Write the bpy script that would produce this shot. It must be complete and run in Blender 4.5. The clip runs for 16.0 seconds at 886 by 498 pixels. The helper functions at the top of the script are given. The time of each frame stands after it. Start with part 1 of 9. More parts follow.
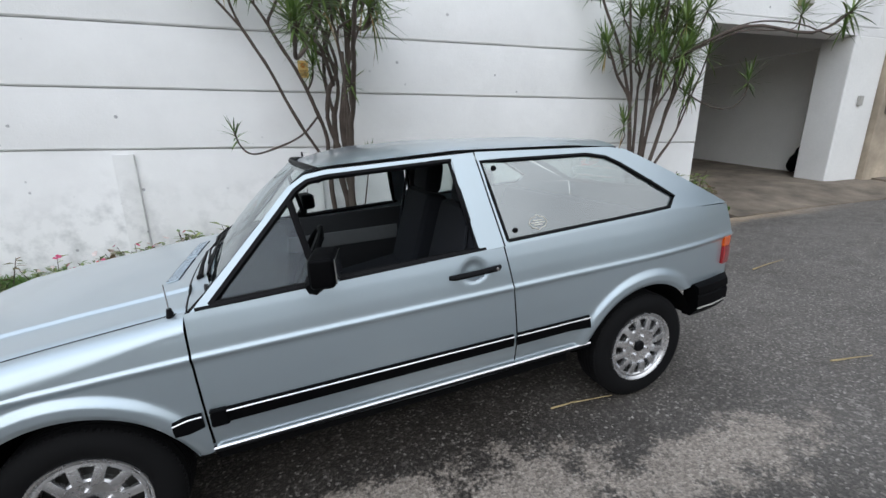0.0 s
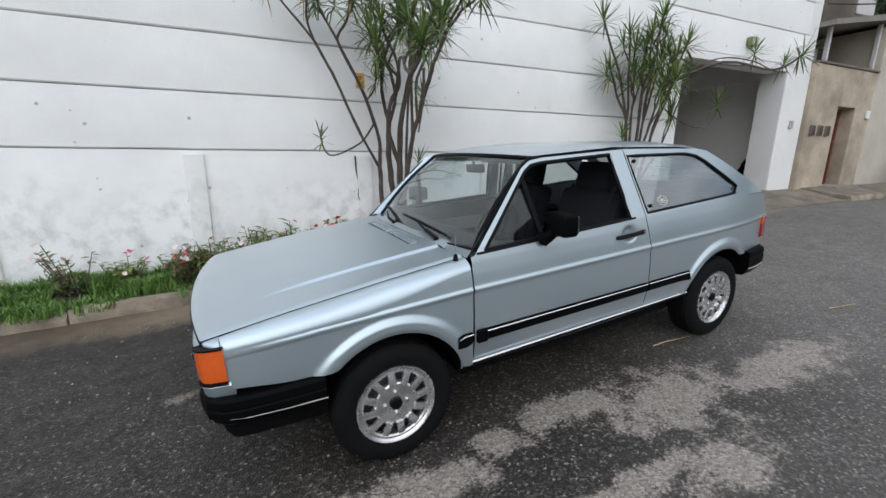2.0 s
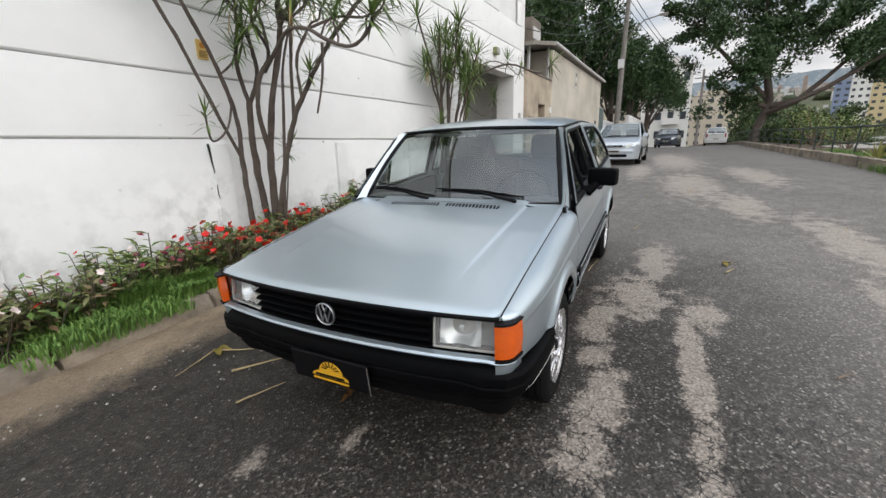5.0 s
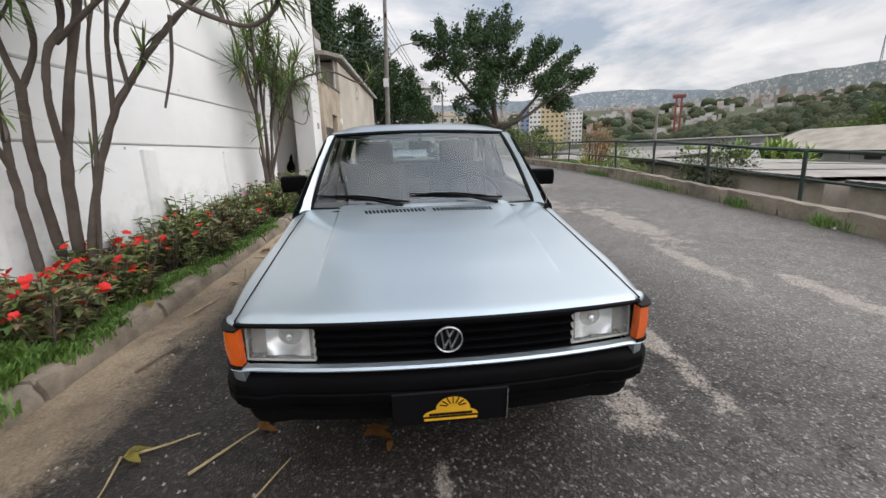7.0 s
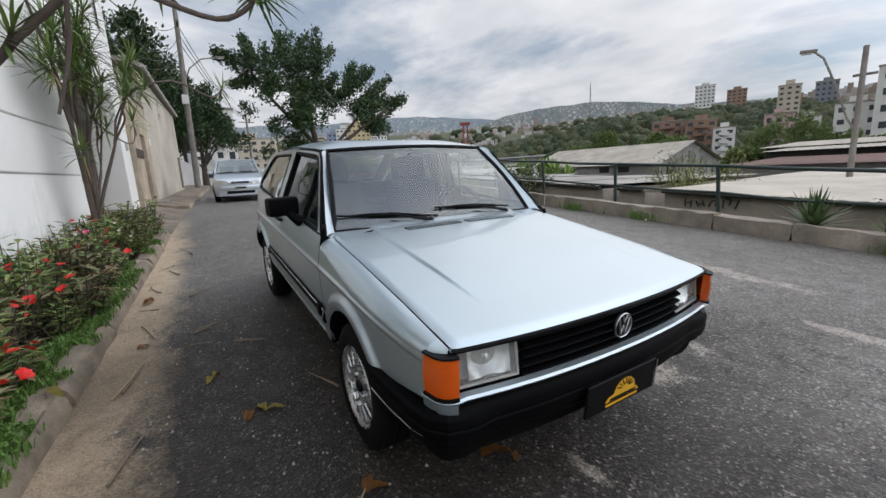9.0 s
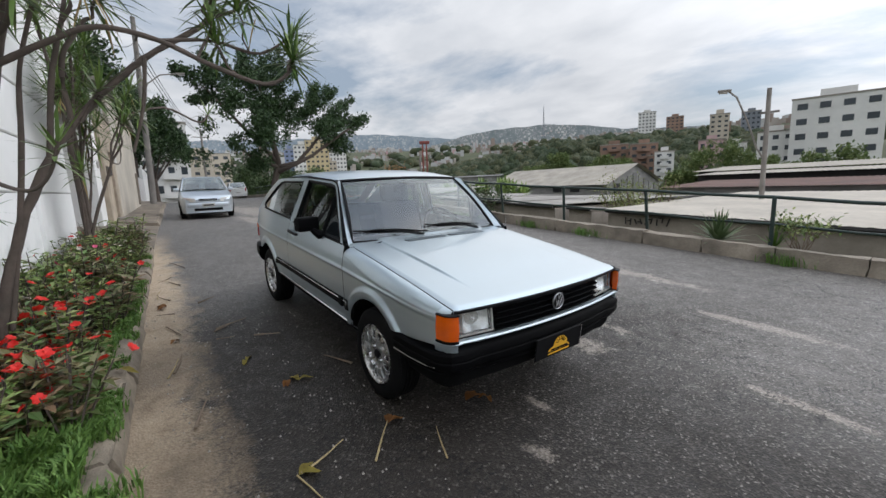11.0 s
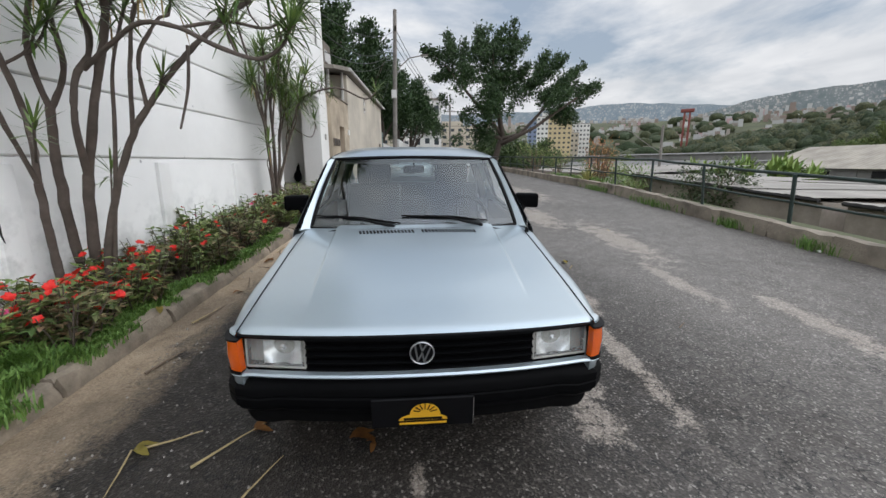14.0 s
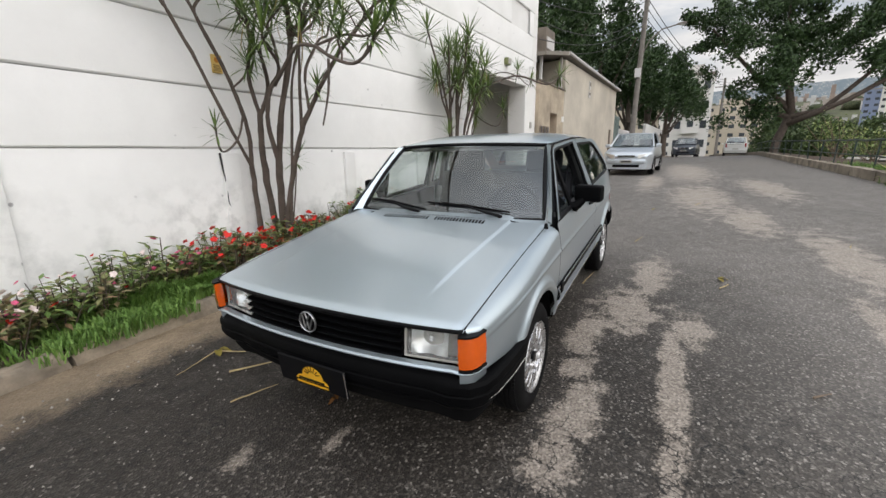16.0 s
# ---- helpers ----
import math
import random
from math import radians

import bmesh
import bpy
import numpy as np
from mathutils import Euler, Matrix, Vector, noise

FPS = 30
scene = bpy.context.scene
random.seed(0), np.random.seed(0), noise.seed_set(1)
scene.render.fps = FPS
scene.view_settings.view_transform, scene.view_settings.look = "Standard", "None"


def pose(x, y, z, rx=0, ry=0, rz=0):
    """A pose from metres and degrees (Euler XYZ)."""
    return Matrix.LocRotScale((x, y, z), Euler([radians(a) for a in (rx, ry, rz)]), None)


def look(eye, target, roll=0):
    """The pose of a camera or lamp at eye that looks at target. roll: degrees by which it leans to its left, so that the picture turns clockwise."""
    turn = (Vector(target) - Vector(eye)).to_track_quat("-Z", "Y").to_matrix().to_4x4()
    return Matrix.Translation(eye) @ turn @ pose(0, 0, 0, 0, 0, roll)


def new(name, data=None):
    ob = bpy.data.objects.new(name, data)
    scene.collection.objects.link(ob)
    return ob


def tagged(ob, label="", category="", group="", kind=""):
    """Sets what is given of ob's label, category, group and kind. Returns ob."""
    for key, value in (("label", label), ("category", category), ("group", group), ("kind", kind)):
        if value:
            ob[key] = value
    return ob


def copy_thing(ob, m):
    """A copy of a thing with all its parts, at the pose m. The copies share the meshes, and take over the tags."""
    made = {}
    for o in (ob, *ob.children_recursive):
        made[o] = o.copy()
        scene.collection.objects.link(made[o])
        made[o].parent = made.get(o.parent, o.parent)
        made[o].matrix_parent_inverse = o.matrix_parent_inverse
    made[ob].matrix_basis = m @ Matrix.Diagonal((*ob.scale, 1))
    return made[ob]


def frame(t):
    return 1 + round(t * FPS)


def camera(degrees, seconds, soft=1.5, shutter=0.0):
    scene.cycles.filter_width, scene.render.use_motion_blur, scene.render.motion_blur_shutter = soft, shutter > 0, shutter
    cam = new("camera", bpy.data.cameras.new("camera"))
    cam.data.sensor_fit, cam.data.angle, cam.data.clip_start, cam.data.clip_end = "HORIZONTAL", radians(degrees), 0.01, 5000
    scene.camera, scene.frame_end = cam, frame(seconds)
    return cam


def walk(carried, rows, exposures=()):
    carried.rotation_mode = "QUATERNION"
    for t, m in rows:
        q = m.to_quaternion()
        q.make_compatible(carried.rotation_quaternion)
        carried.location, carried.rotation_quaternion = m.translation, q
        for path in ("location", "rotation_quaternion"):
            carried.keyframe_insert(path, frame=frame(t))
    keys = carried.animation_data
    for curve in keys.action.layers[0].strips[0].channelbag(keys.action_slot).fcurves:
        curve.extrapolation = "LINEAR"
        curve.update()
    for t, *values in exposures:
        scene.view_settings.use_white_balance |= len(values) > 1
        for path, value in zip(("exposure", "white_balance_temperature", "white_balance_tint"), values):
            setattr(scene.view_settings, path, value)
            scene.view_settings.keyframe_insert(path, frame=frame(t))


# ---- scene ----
cam = camera(94.5, 16.0, soft=1.5, shutter=0.0)
PATH = [
    (0, (-0.107, -0.017, 1.406), (0.575, 1.792, 0.892), -0.53),
    (0.5, (-0.433, -0.129, 1.369), (0.255, 1.684, 0.880), -0.05),
    (1, (-0.738, -0.135, 1.335), (-0.014, 1.669, 0.867), 0.42),
    (1.5, (-1.073, -0.095, 1.334), (-0.275, 1.682, 0.880), 0.63),
    (2, (-1.430, -0.086, 1.316), (-0.512, 1.632, 0.865), 0.61),
    (2.5, (-1.727, -0.006, 1.285), (-0.653, 1.620, 0.834), 0.07),
    (3, (-1.972, 0.162, 1.260), (-0.746, 1.675, 0.802), -0.63),
    (3.2, (-2.092, 0.225, 1.247), (-0.804, 1.683, 0.784), -0.84),
    (3.73, (-2.373, 0.446, 1.233), (-0.929, 1.746, 0.761), -1.28),
    (4.25, (-2.594, 0.705, 1.218), (-1.019, 1.840, 0.739), -1.54),
    (4.78, (-2.741, 0.997, 1.203), (-1.047, 1.943, 0.719), -1.52),
    (5.3, (-2.803, 1.317, 1.190), (-0.996, 2.025, 0.703), -1.20),
    (5.5, (-2.819, 1.438, 1.170), (-0.976, 2.044, 0.683), -1.01),
    (6, (-2.806, 1.736, 1.166), (-0.896, 2.085, 0.687), -0.96),
    (6.5, (-2.848, 2.056, 1.161), (-0.906, 2.131, 0.691), -1.03),
    (7, (-2.866, 2.369, 1.170), (-0.929, 2.164, 0.716), -1.44),
    (7.5, (-2.763, 2.657, 1.164), (-0.866, 2.194, 0.731), -2.02),
    (8, (-2.697, 2.959, 1.168), (-0.866, 2.271, 0.751), -2.74),
    (8.5, (-2.635, 3.257, 1.181), (-0.885, 2.374, 0.783), -3.17),
    (9, (-2.485, 3.512, 1.161), (-0.811, 2.487, 0.778), -2.93),
    (9.2, (-2.445, 3.597, 1.167), (-0.794, 2.532, 0.792), -2.74),
    (9.72, (-2.463, 3.859, 1.180), (-0.880, 2.691, 0.823), -2.38),
    (10.25, (-2.693, 4.063, 1.216), (-1.143, 2.843, 0.884), -2.35),
    (10.78, (-2.951, 4.135, 1.245), (-1.395, 2.918, 0.932), -2.33),
    (11.3, (-3.055, 4.003, 1.240), (-1.453, 2.848, 0.929), -1.97),
    (11.5, (-3.065, 3.945, 1.240), (-1.442, 2.817, 0.931), -1.85),
    (12, (-3.059, 3.666, 1.207), (-1.369, 2.643, 0.890), -1.44),
    (12.5, (-3.105, 3.362, 1.253), (-1.335, 2.495, 0.912), -0.88),
    (13, (-3.198, 3.020, 1.264), (-1.351, 2.345, 0.898), -0.61),
    (13.5, (-3.188, 2.669, 1.220), (-1.277, 2.227, 0.830), -0.37),
    (14, (-3.060, 2.278, 1.276), (-1.112, 2.096, 0.863), -0.23),
    (14.5, (-3.078, 1.949, 1.287), (-1.128, 2.055, 0.854), -0.05),
    (15, (-3.034, 1.612, 1.276), (-1.127, 2.019, 0.828), -0.07),
    (15.5, (-2.868, 1.279, 1.257), (-1.042, 1.952, 0.795), -0.26),
    (16, (-2.781, 0.952, 1.260), (-1.061, 1.865, 0.802), -0.72),
]
walk(cam, [(t, look(eye, target, roll)) for t, eye, target, roll in PATH], exposures=[(0.0, 0.23, 6200, 10), (2.0, 0.23, 6250, 10), (3.2, 0.31, 6400, 10), (5.5, 0.53, 6700, 12), (7.0, 0.53, 6700, 13), (8.0, 0.38, 6600, 12), (9.0, 0.28, 6400, 12), (12.0, 0.28, 6350, 11), (14.5, 0.41, 6550, 11), (16.0, 0.48, 6850, 12)])

# ---- sky and sun ----
SUN_EL, SUN_AZ = 36.0, 223.0          # high, thin overcast, from the valley side
world = bpy.data.worlds.new("sky")
scene.world = world
world.use_nodes = True
wt = world.node_tree
wt.nodes.clear()


def wnode(kind, **values):
    n = wt.nodes.new(kind)
    for k, v in values.items():
        n.inputs[k].default_value = v
    return n


sky = wt.nodes.new("ShaderNodeTexSky")
sky.sky_type = "NISHITA"
sky.sun_disc = False
sky.sun_elevation = radians(SUN_EL)
sky.sun_rotation = radians(SUN_AZ)
sky.air_density, sky.dust_density = 1.0, 2.0
wco = wt.nodes.new("ShaderNodeTexCoord")
wsep = wt.nodes.new("ShaderNodeSeparateXYZ")
wt.links.new(wco.outputs["Generated"], wsep.inputs[0])
# clouds on a flat layer overhead: direction divided by its height
wz = wt.nodes.new("ShaderNodeMath"); wz.operation = "ADD"; wz.inputs[1].default_value = 0.16
wzm = wt.nodes.new("ShaderNodeMath"); wzm.operation = "MAXIMUM"; wzm.inputs[1].default_value = 0.03
wt.links.new(wsep.outputs["Z"], wz.inputs[0]); wt.links.new(wz.outputs[0], wzm.inputs[0])
wdx = wt.nodes.new("ShaderNodeMath"); wdx.operation = "DIVIDE"
wdy = wt.nodes.new("ShaderNodeMath"); wdy.operation = "DIVIDE"
wt.links.new(wsep.outputs["X"], wdx.inputs[0]); wt.links.new(wzm.outputs[0], wdx.inputs[1])
wt.links.new(wsep.outputs["Y"], wdy.inputs[0]); wt.links.new(wzm.outputs[0], wdy.inputs[1])
wcomb = wt.nodes.new("ShaderNodeCombineXYZ")
wt.links.new(wdx.outputs[0], wcomb.inputs[0]); wt.links.new(wdy.outputs[0], wcomb.inputs[1])
wmap = wt.nodes.new("ShaderNodeMapping"); wmap.inputs["Scale"].default_value = (0.9, 1.15, 1.0)
wmap.inputs["Rotation"].default_value = (0, 0, radians(-35)); wmap.inputs["Location"].default_value = (3.1, 1.7, 0)
wt.links.new(wcomb.outputs[0], wmap.inputs["Vector"])
wn1 = wnode("ShaderNodeTexNoise", Scale=0.55, Detail=8.0, Roughness=0.58, Distortion=0.35)
wn2 = wnode("ShaderNodeTexNoise", Scale=2.2, Detail=7.0, Roughness=0.52, Distortion=0.15)
wt.links.new(wmap.outputs[0], wn1.inputs["Vector"]); wt.links.new(wmap.outputs[0], wn2.inputs["Vector"])
wmask = wnode("ShaderNodeMapRange", **{"From Min": 0.41, "From Max": 0.53})
wt.links.new(wn1.outputs["Fac"], wmask.inputs["Value"])
wshade = wt.nodes.new("ShaderNodeValToRGB")
wshade.color_ramp.elements[0].position, wshade.color_ramp.elements[0].color = 0.28, (6.2, 6.5, 6.85, 1)
wshade.color_ramp.elements[1].position, wshade.color_ramp.elements[1].color = 0.72, (8.6, 8.75, 8.9, 1)
wt.links.new(wn2.outputs["Fac"], wshade.inputs["Fac"])
wskb = wt.nodes.new("ShaderNodeMix"); wskb.data_type = "RGBA"; wskb.inputs["Factor"].default_value = 0.45
wskb.inputs[7].default_value = (5.6, 6.3, 7.0, 1)
wt.links.new(sky.outputs[0], wskb.inputs[6])
wmix = wt.nodes.new("ShaderNodeMix"); wmix.data_type = "RGBA"
wt.links.new(wmask.outputs[0], wmix.inputs["Factor"])
wt.links.new(wskb.outputs[2], wmix.inputs[6]); wt.links.new(wshade.outputs[0], wmix.inputs[7])
# an overcast sky is brighter overhead than at the horizon
wup = wnode("ShaderNodeMapRange", **{"From Min": 0.0, "From Max": 1.0, "To Min": 0.80, "To Max": 1.38})
wt.links.new(wsep.outputs["Z"], wup.inputs["Value"])
wmul = wt.nodes.new("ShaderNodeMix"); wmul.data_type, wmul.blend_type = "RGBA", "MULTIPLY"; wmul.inputs["Factor"].default_value = 1.0
wt.links.new(wmix.outputs[2], wmul.inputs[6]); wt.links.new(wup.outputs[0], wmul.inputs[7])
# the veiled sun brightens the cloud round it
wdot = wt.nodes.new("ShaderNodeVectorMath"); wdot.operation = "DOT_PRODUCT"
wdot.inputs[1].default_value = Vector((-26, -28, 27)).normalized()
wt.links.new(wco.outputs["Generated"], wdot.inputs[0])
wglow = wnode("ShaderNodeMapRange", **{"From Min": 0.3, "From Max": 1.0, "To Min": 1.0, "To Max": 2.0})
wglow.interpolation_type = "SMOOTHSTEP"
wt.links.new(wdot.outputs["Value"], wglow.inputs["Value"])
wsun = wt.nodes.new("ShaderNodeMix"); wsun.data_type, wsun.blend_type = "RGBA", "MULTIPLY"; wsun.inputs["Factor"].default_value = 1.0
wt.links.new(wmul.outputs[2], wsun.inputs[6]); wt.links.new(wglow.outputs[0], wsun.inputs[7])
wbg = wt.nodes.new("ShaderNodeBackground"); wbg.inputs["Strength"].default_value = 0.085
wout = wt.nodes.new("ShaderNodeOutputWorld")
wt.links.new(wsun.outputs[2], wbg.inputs["Color"]); wt.links.new(wbg.outputs[0], wout.inputs["Surface"])

sun_data = bpy.data.lights.new("sun", "SUN")
sun_data.energy, sun_data.angle, sun_data.color = 0.95, radians(170), (1.0, 0.97, 0.92)
sun = new("sun", sun_data)
sun.matrix_world = look((-26, -26, 27), (0, 2, 0))


# ---- materials ----
class Nodes:
    """Short hand for a node material."""

    def __init__(self, name):
        self.mat = bpy.data.materials.new(name)
        self.mat.use_nodes = True
        self.t = self.mat.node_tree
        self.b = self.t.nodes["Principled BSDF"]

    def node(self, kind, **values):
        n = self.t.nodes.new(kind)
        for k, v in values.items():
            n.inputs[k.replace("_", " ")].default_value = v
        return n

    def link(self, a, b):
        self.t.links.new(a, b)

    def position(self):
        return self.t.nodes.new("ShaderNodeNewGeometry").outputs["Position"]

    def noise(self, vec, scale, detail=4.0, rough=0.6, distortion=0.0):
        n = self.node("ShaderNodeTexNoise", Scale=scale, Detail=detail, Roughness=rough, Distortion=distortion)
        self.link(vec, n.inputs["Vector"])
        return n.outputs["Fac"]

    def ramp(self, fac, *stops):
        r = self.t.nodes.new("ShaderNodeValToRGB")
        e = r.color_ramp.elements
        while len(e) < len(stops):
            e.new(0.5)
        for el, (p, c) in zip(e, stops):
            el.position, el.color = p, (*c, 1) if len(c) == 3 else c
        self.link(fac, r.inputs["Fac"])
        return r.outputs["Color"]

    def span(self, value, a, b, c=0.0, d=1.0):
        m = self.node("ShaderNodeMapRange", From_Min=a, From_Max=b, To_Min=c, To_Max=d)
        self.link(value, m.inputs["Value"])
        return m.outputs["Result"]

    def math(self, op, a, b=None):
        m = self.t.nodes.new("ShaderNodeMath")
        m.operation = op
        for i, v in enumerate((a, b)):
            if v is None:
                continue
            if isinstance(v, (int, float)):
                m.inputs[i].default_value = v
            else:
                self.link(v, m.inputs[i])
        return m.outputs[0]

    def mix(self, fac, a, b, blend="MIX"):
        m = self.t.nodes.new("ShaderNodeMix")
        m.data_type, m.blend_type = "RGBA", blend
        for i, v in ((0, fac), (6, a), (7, b)):
            if isinstance(v, (int, float)):
                m.inputs[i].default_value = v
            elif isinstance(v, tuple):
                m.inputs[i].default_value = (*v, 1)
            else:
                self.link(v, m.inputs[i])
        return m.outputs[2]

    def bump(self, height, strength, distance=0.01):
        n = self.node("ShaderNodeBump", Strength=strength, Distance=distance)
        self.link(height, n.inputs["Height"])
        self.link(n.outputs[0], self.b.inputs["Normal"])

    def colour(self, c):
        if isinstance(c, tuple):
            self.b.inputs["Base Color"].default_value = (*c, 1)
        else:
            self.link(c, self.b.inputs["Base Color"])

    def set(self, **values):
        for k, v in values.items():
            i = self.b.inputs[k.replace("_", " ")]
            if isinstance(v, (int, float, tuple)):
                i.default_value = v
            else:
                self.link(v, i)
        return self


def darker(c, k):
    return tuple(min(1.0, v * k) for v in c)


def surf(name, c, rough=0.6, metal=0.0, vary=0.2, big=1.2, fine=40.0, bump=0.15, dist=0.004, spec=0.5, coat=0.0, each=0.0):
    """A plain surface with broad stains, fine grain and relief; each: how far separate pieces differ."""
    m = Nodes(name)
    p = m.position()
    n1, n2 = m.noise(p, big, 5), m.noise(p, fine, 3)
    col = m.ramp(n1, (0.3, darker(c, 1 - vary)), (0.7, darker(c, 1 + vary * 0.5)))
    col = m.mix(m.span(n2, 0.3, 0.75, 0.0, 0.5 * vary + 0.08), col, darker(c, 0.55))
    if each:
        info = m.t.nodes.new("ShaderNodeObjectInfo")
        col = m.mix(m.span(info.outputs["Random"], 0, 1, 0, each), col, darker(c, 0.5))
    m.colour(col)
    m.set(Metallic=metal, Roughness=m.span(n1, 0.2, 0.8, max(0.02, rough - 0.08), min(1, rough + 0.1)), Specular_IOR_Level=spec, Coat_Weight=coat, Coat_Roughness=0.08)
    if bump:
        m.bump(n2, bump, dist)
    return m.mat


def glass(name, tint, rough=0.0, alpha=0.07):
    """Thin pane: a clear sheet that lets most light pass and mirrors the sky."""
    m = Nodes(name)
    t = m.t
    tr = m.node("ShaderNodeBsdfTransparent"); tr.inputs[0].default_value = (*tint, 1)
    gl = m.node("ShaderNodeBsdfGlossy"); gl.inputs["Roughness"].default_value = rough; gl.inputs["Color"].default_value = (0.9, 0.95, 0.97, 1)
    lw = m.node("ShaderNodeLayerWeight", Blend=0.5)
    fr = m.math("ADD", alpha, m.math("MULTIPLY", m.math("POWER", lw.outputs["Facing"], 4.0), 1.0 - alpha))
    mx = t.nodes.new("ShaderNodeMixShader")
    m.link(fr, mx.inputs[0])
    m.link(tr.outputs[0], mx.inputs[1]); m.link(gl.outputs[0], mx.inputs[2])
    m.link(mx.outputs[0], t.nodes["Material Output"].inputs["Surface"])
    return m.mat


def asphalt_material():
    m = Nodes("asphalt")
    p = m.position()
    sep = m.t.nodes.new("ShaderNodeSeparateXYZ"); m.link(p, sep.inputs[0])
    X, Y = sep.outputs["X"], sep.outputs["Y"]
    big, mid, fine = m.noise(p, 0.7, 5), m.noise(p, 6.0, 5), m.noise(p, 60.0, 3)
    vo = m.node("ShaderNodeTexVoronoi", Scale=95.0); m.link(p, vo.inputs["Vector"])
    base = m.ramp(big, (0.3, (0.023, 0.0185, 0.0145)), (0.7, (0.052, 0.043, 0.035)))
    pick = m.t.nodes.new("ShaderNodeSeparateColor"); m.link(vo.outputs["Color"], pick.inputs[0])
    stone = m.ramp(pick.outputs[0], (0.0, (0.008, 0.0075, 0.007)), (0.5, (0.023, 0.020, 0.017)), (0.80, (0.075, 0.067, 0.059)), (0.94, (0.14, 0.128, 0.114)), (1.0, (0.38, 0.355, 0.32)))
    col = m.mix(0.65, base, stone)
    # greyed worn places, each (x, y, half length, half width)
    worn = ((0.66, 1.10, 0.46, 0.25), (0.1, 1.33, 0.36, 0.12), (-0.36, 1.30, 0.16, 0.09), (-0.75, 1.22, 0.28, 0.13), (-1.15, 1.28, 0.22, 0.12),
            (-0.35, 0.79, 0.95, 0.075), (0.40, 0.68, 0.28, 0.14), (1.6, 0.95, 0.5, 0.16), (2.6, -0.78, 1.2, 0.26), (0.8, -0.5, 0.7, 0.11),
            (-0.4, -1.0, 0.85, 0.13), (-1.95, -0.22, 0.5, 0.09), (-2.5, 1.02, 0.3, 0.06), (-1.5, 2.24, 0.09, 0.035), (-1.8, 2.58, 0.10, 0.06),
            (4.4, -0.2, 1.0, 0.3), (6.6, 0.3, 1.9, 0.5), (8.2, -1.0, 2.0, 0.4), (9.5, 1.2, 2.4, 0.3), (14.0, 0.2, 5.0, 0.7))
    far = None
    for cx, cy, rx, ry in worn:
        dx = m.math("DIVIDE", m.math("SUBTRACT", X, cx), rx)
        dy = m.math("DIVIDE", m.math("SUBTRACT", Y, cy), ry)
        d = m.math("SQRT", m.math("ADD", m.math("MULTIPLY", dx, dx), m.math("MULTIPLY", dy, dy)))
        far = d if far is None else m.math("MINIMUM", far, d)
    edge = m.math("ADD", far, m.math("MULTIPLY", m.math("SUBTRACT", mid, 0.5), 2.8))
    edge = m.math("ADD", edge, m.math("MULTIPLY", m.math("SUBTRACT", fine, 0.5), 1.5))
    patch = m.span(edge, 1.08, 0.66)
    pale = m.mix(m.span(fine, 0.35, 0.7), (0.44, 0.38, 0.32), (0.22, 0.19, 0.162))
    pale = m.mix(0.45, pale, m.ramp(pick.outputs[0], (0.0, (0.06, 0.053, 0.046)), (0.4, (0.27, 0.235, 0.20)), (1.0, (0.60, 0.53, 0.46))))
    lane = m.math("MULTIPLY", m.span(m.math("SUBTRACT", Y, m.math("MULTIPLY", X, 0.22)), 1.0, -0.3), m.span(big, 0.2, 0.6, 0.5, 1.0))
    # lower end of the street paler: sky sheen put into the colour
    lower = m.math("MULTIPLY", m.span(m.math("ADD", X, m.math("MULTIPLY", mid, 0.6)), -0.7, -1.9), m.span(m.math("ADD", Y, m.math("MULTIPLY", big, 0.6)), 2.0, 0.9))
    lane = m.math("MAXIMUM", lane, lower)
    upper = m.math("MULTIPLY", m.span(m.math("ADD", X, mid), 1.2, 2.8), m.span(big, 0.2, 0.6, 0.65, 1.0))
    lane = m.math("MAXIMUM", lane, upper)
    col = m.mix(m.math("MULTIPLY", lane, 0.66), col, m.mix(0.55, m.mix(m.span(fine, 0.3, 0.7), (0.105, 0.095, 0.085), (0.29, 0.263, 0.236)), m.ramp(pick.outputs[0], (0.0, (0.05, 0.045, 0.040)), (0.6, (0.14, 0.127, 0.114)), (0.9, (0.33, 0.305, 0.278)), (1.0, (0.60, 0.565, 0.52)))))
    col = m.mix(m.math("MULTIPLY", patch, 0.74), col, pale)
    # sand washed along the planting kerb
    side = m.math("ADD", Y, m.math("MULTIPLY", X, 0.045))
    side = m.math("ADD", side, m.math("MULTIPLY", m.math("SUBTRACT", mid, 0.5), 0.55))
    side = m.math("ADD", side, m.math("MULTIPLY", m.math("SUBTRACT", fine, 0.5), 0.22))
    side = m.math("ADD", side, m.math("MULTIPLY", m.math("SUBTRACT", big, 0.5), 0.5))
    sand = m.mix(m.span(fine, 0.3, 0.7), (0.37, 0.275, 0.185), (0.62, 0.49, 0.345))
    sand = m.mix(m.span(m.math("ADD", X, m.math("MULTIPLY", mid, 0.8)), -1.4, -2.4, 0.0, 0.72), sand, (0.075, 0.055, 0.034))
    sand = m.mix(m.math("MULTIPLY", m.span(mid, 0.50, 0.68), 0.3), sand, (0.13, 0.095, 0.062))
    col = m.mix(m.math("MULTIPLY", m.span(side, 3.72, 3.95), m.math("MULTIPLY", m.span(X, 8.0, 5.0), m.span(m.math("ADD", X, m.math("MULTIPLY", mid, 0.8)), -5.0, -4.0))), col, sand)
    # darker brown under and before the car
    dark_brown = m.math("MULTIPLY", m.span(big, 0.36, 0.54, 0.35, 1.0), m.math("MULTIPLY", m.span(Y, 1.9, 2.9), m.span(X, 2.5, 0.5)))
    col = m.mix(m.math("MULTIPLY", dark_brown, 0.62), col, (0.020, 0.016, 0.0125))
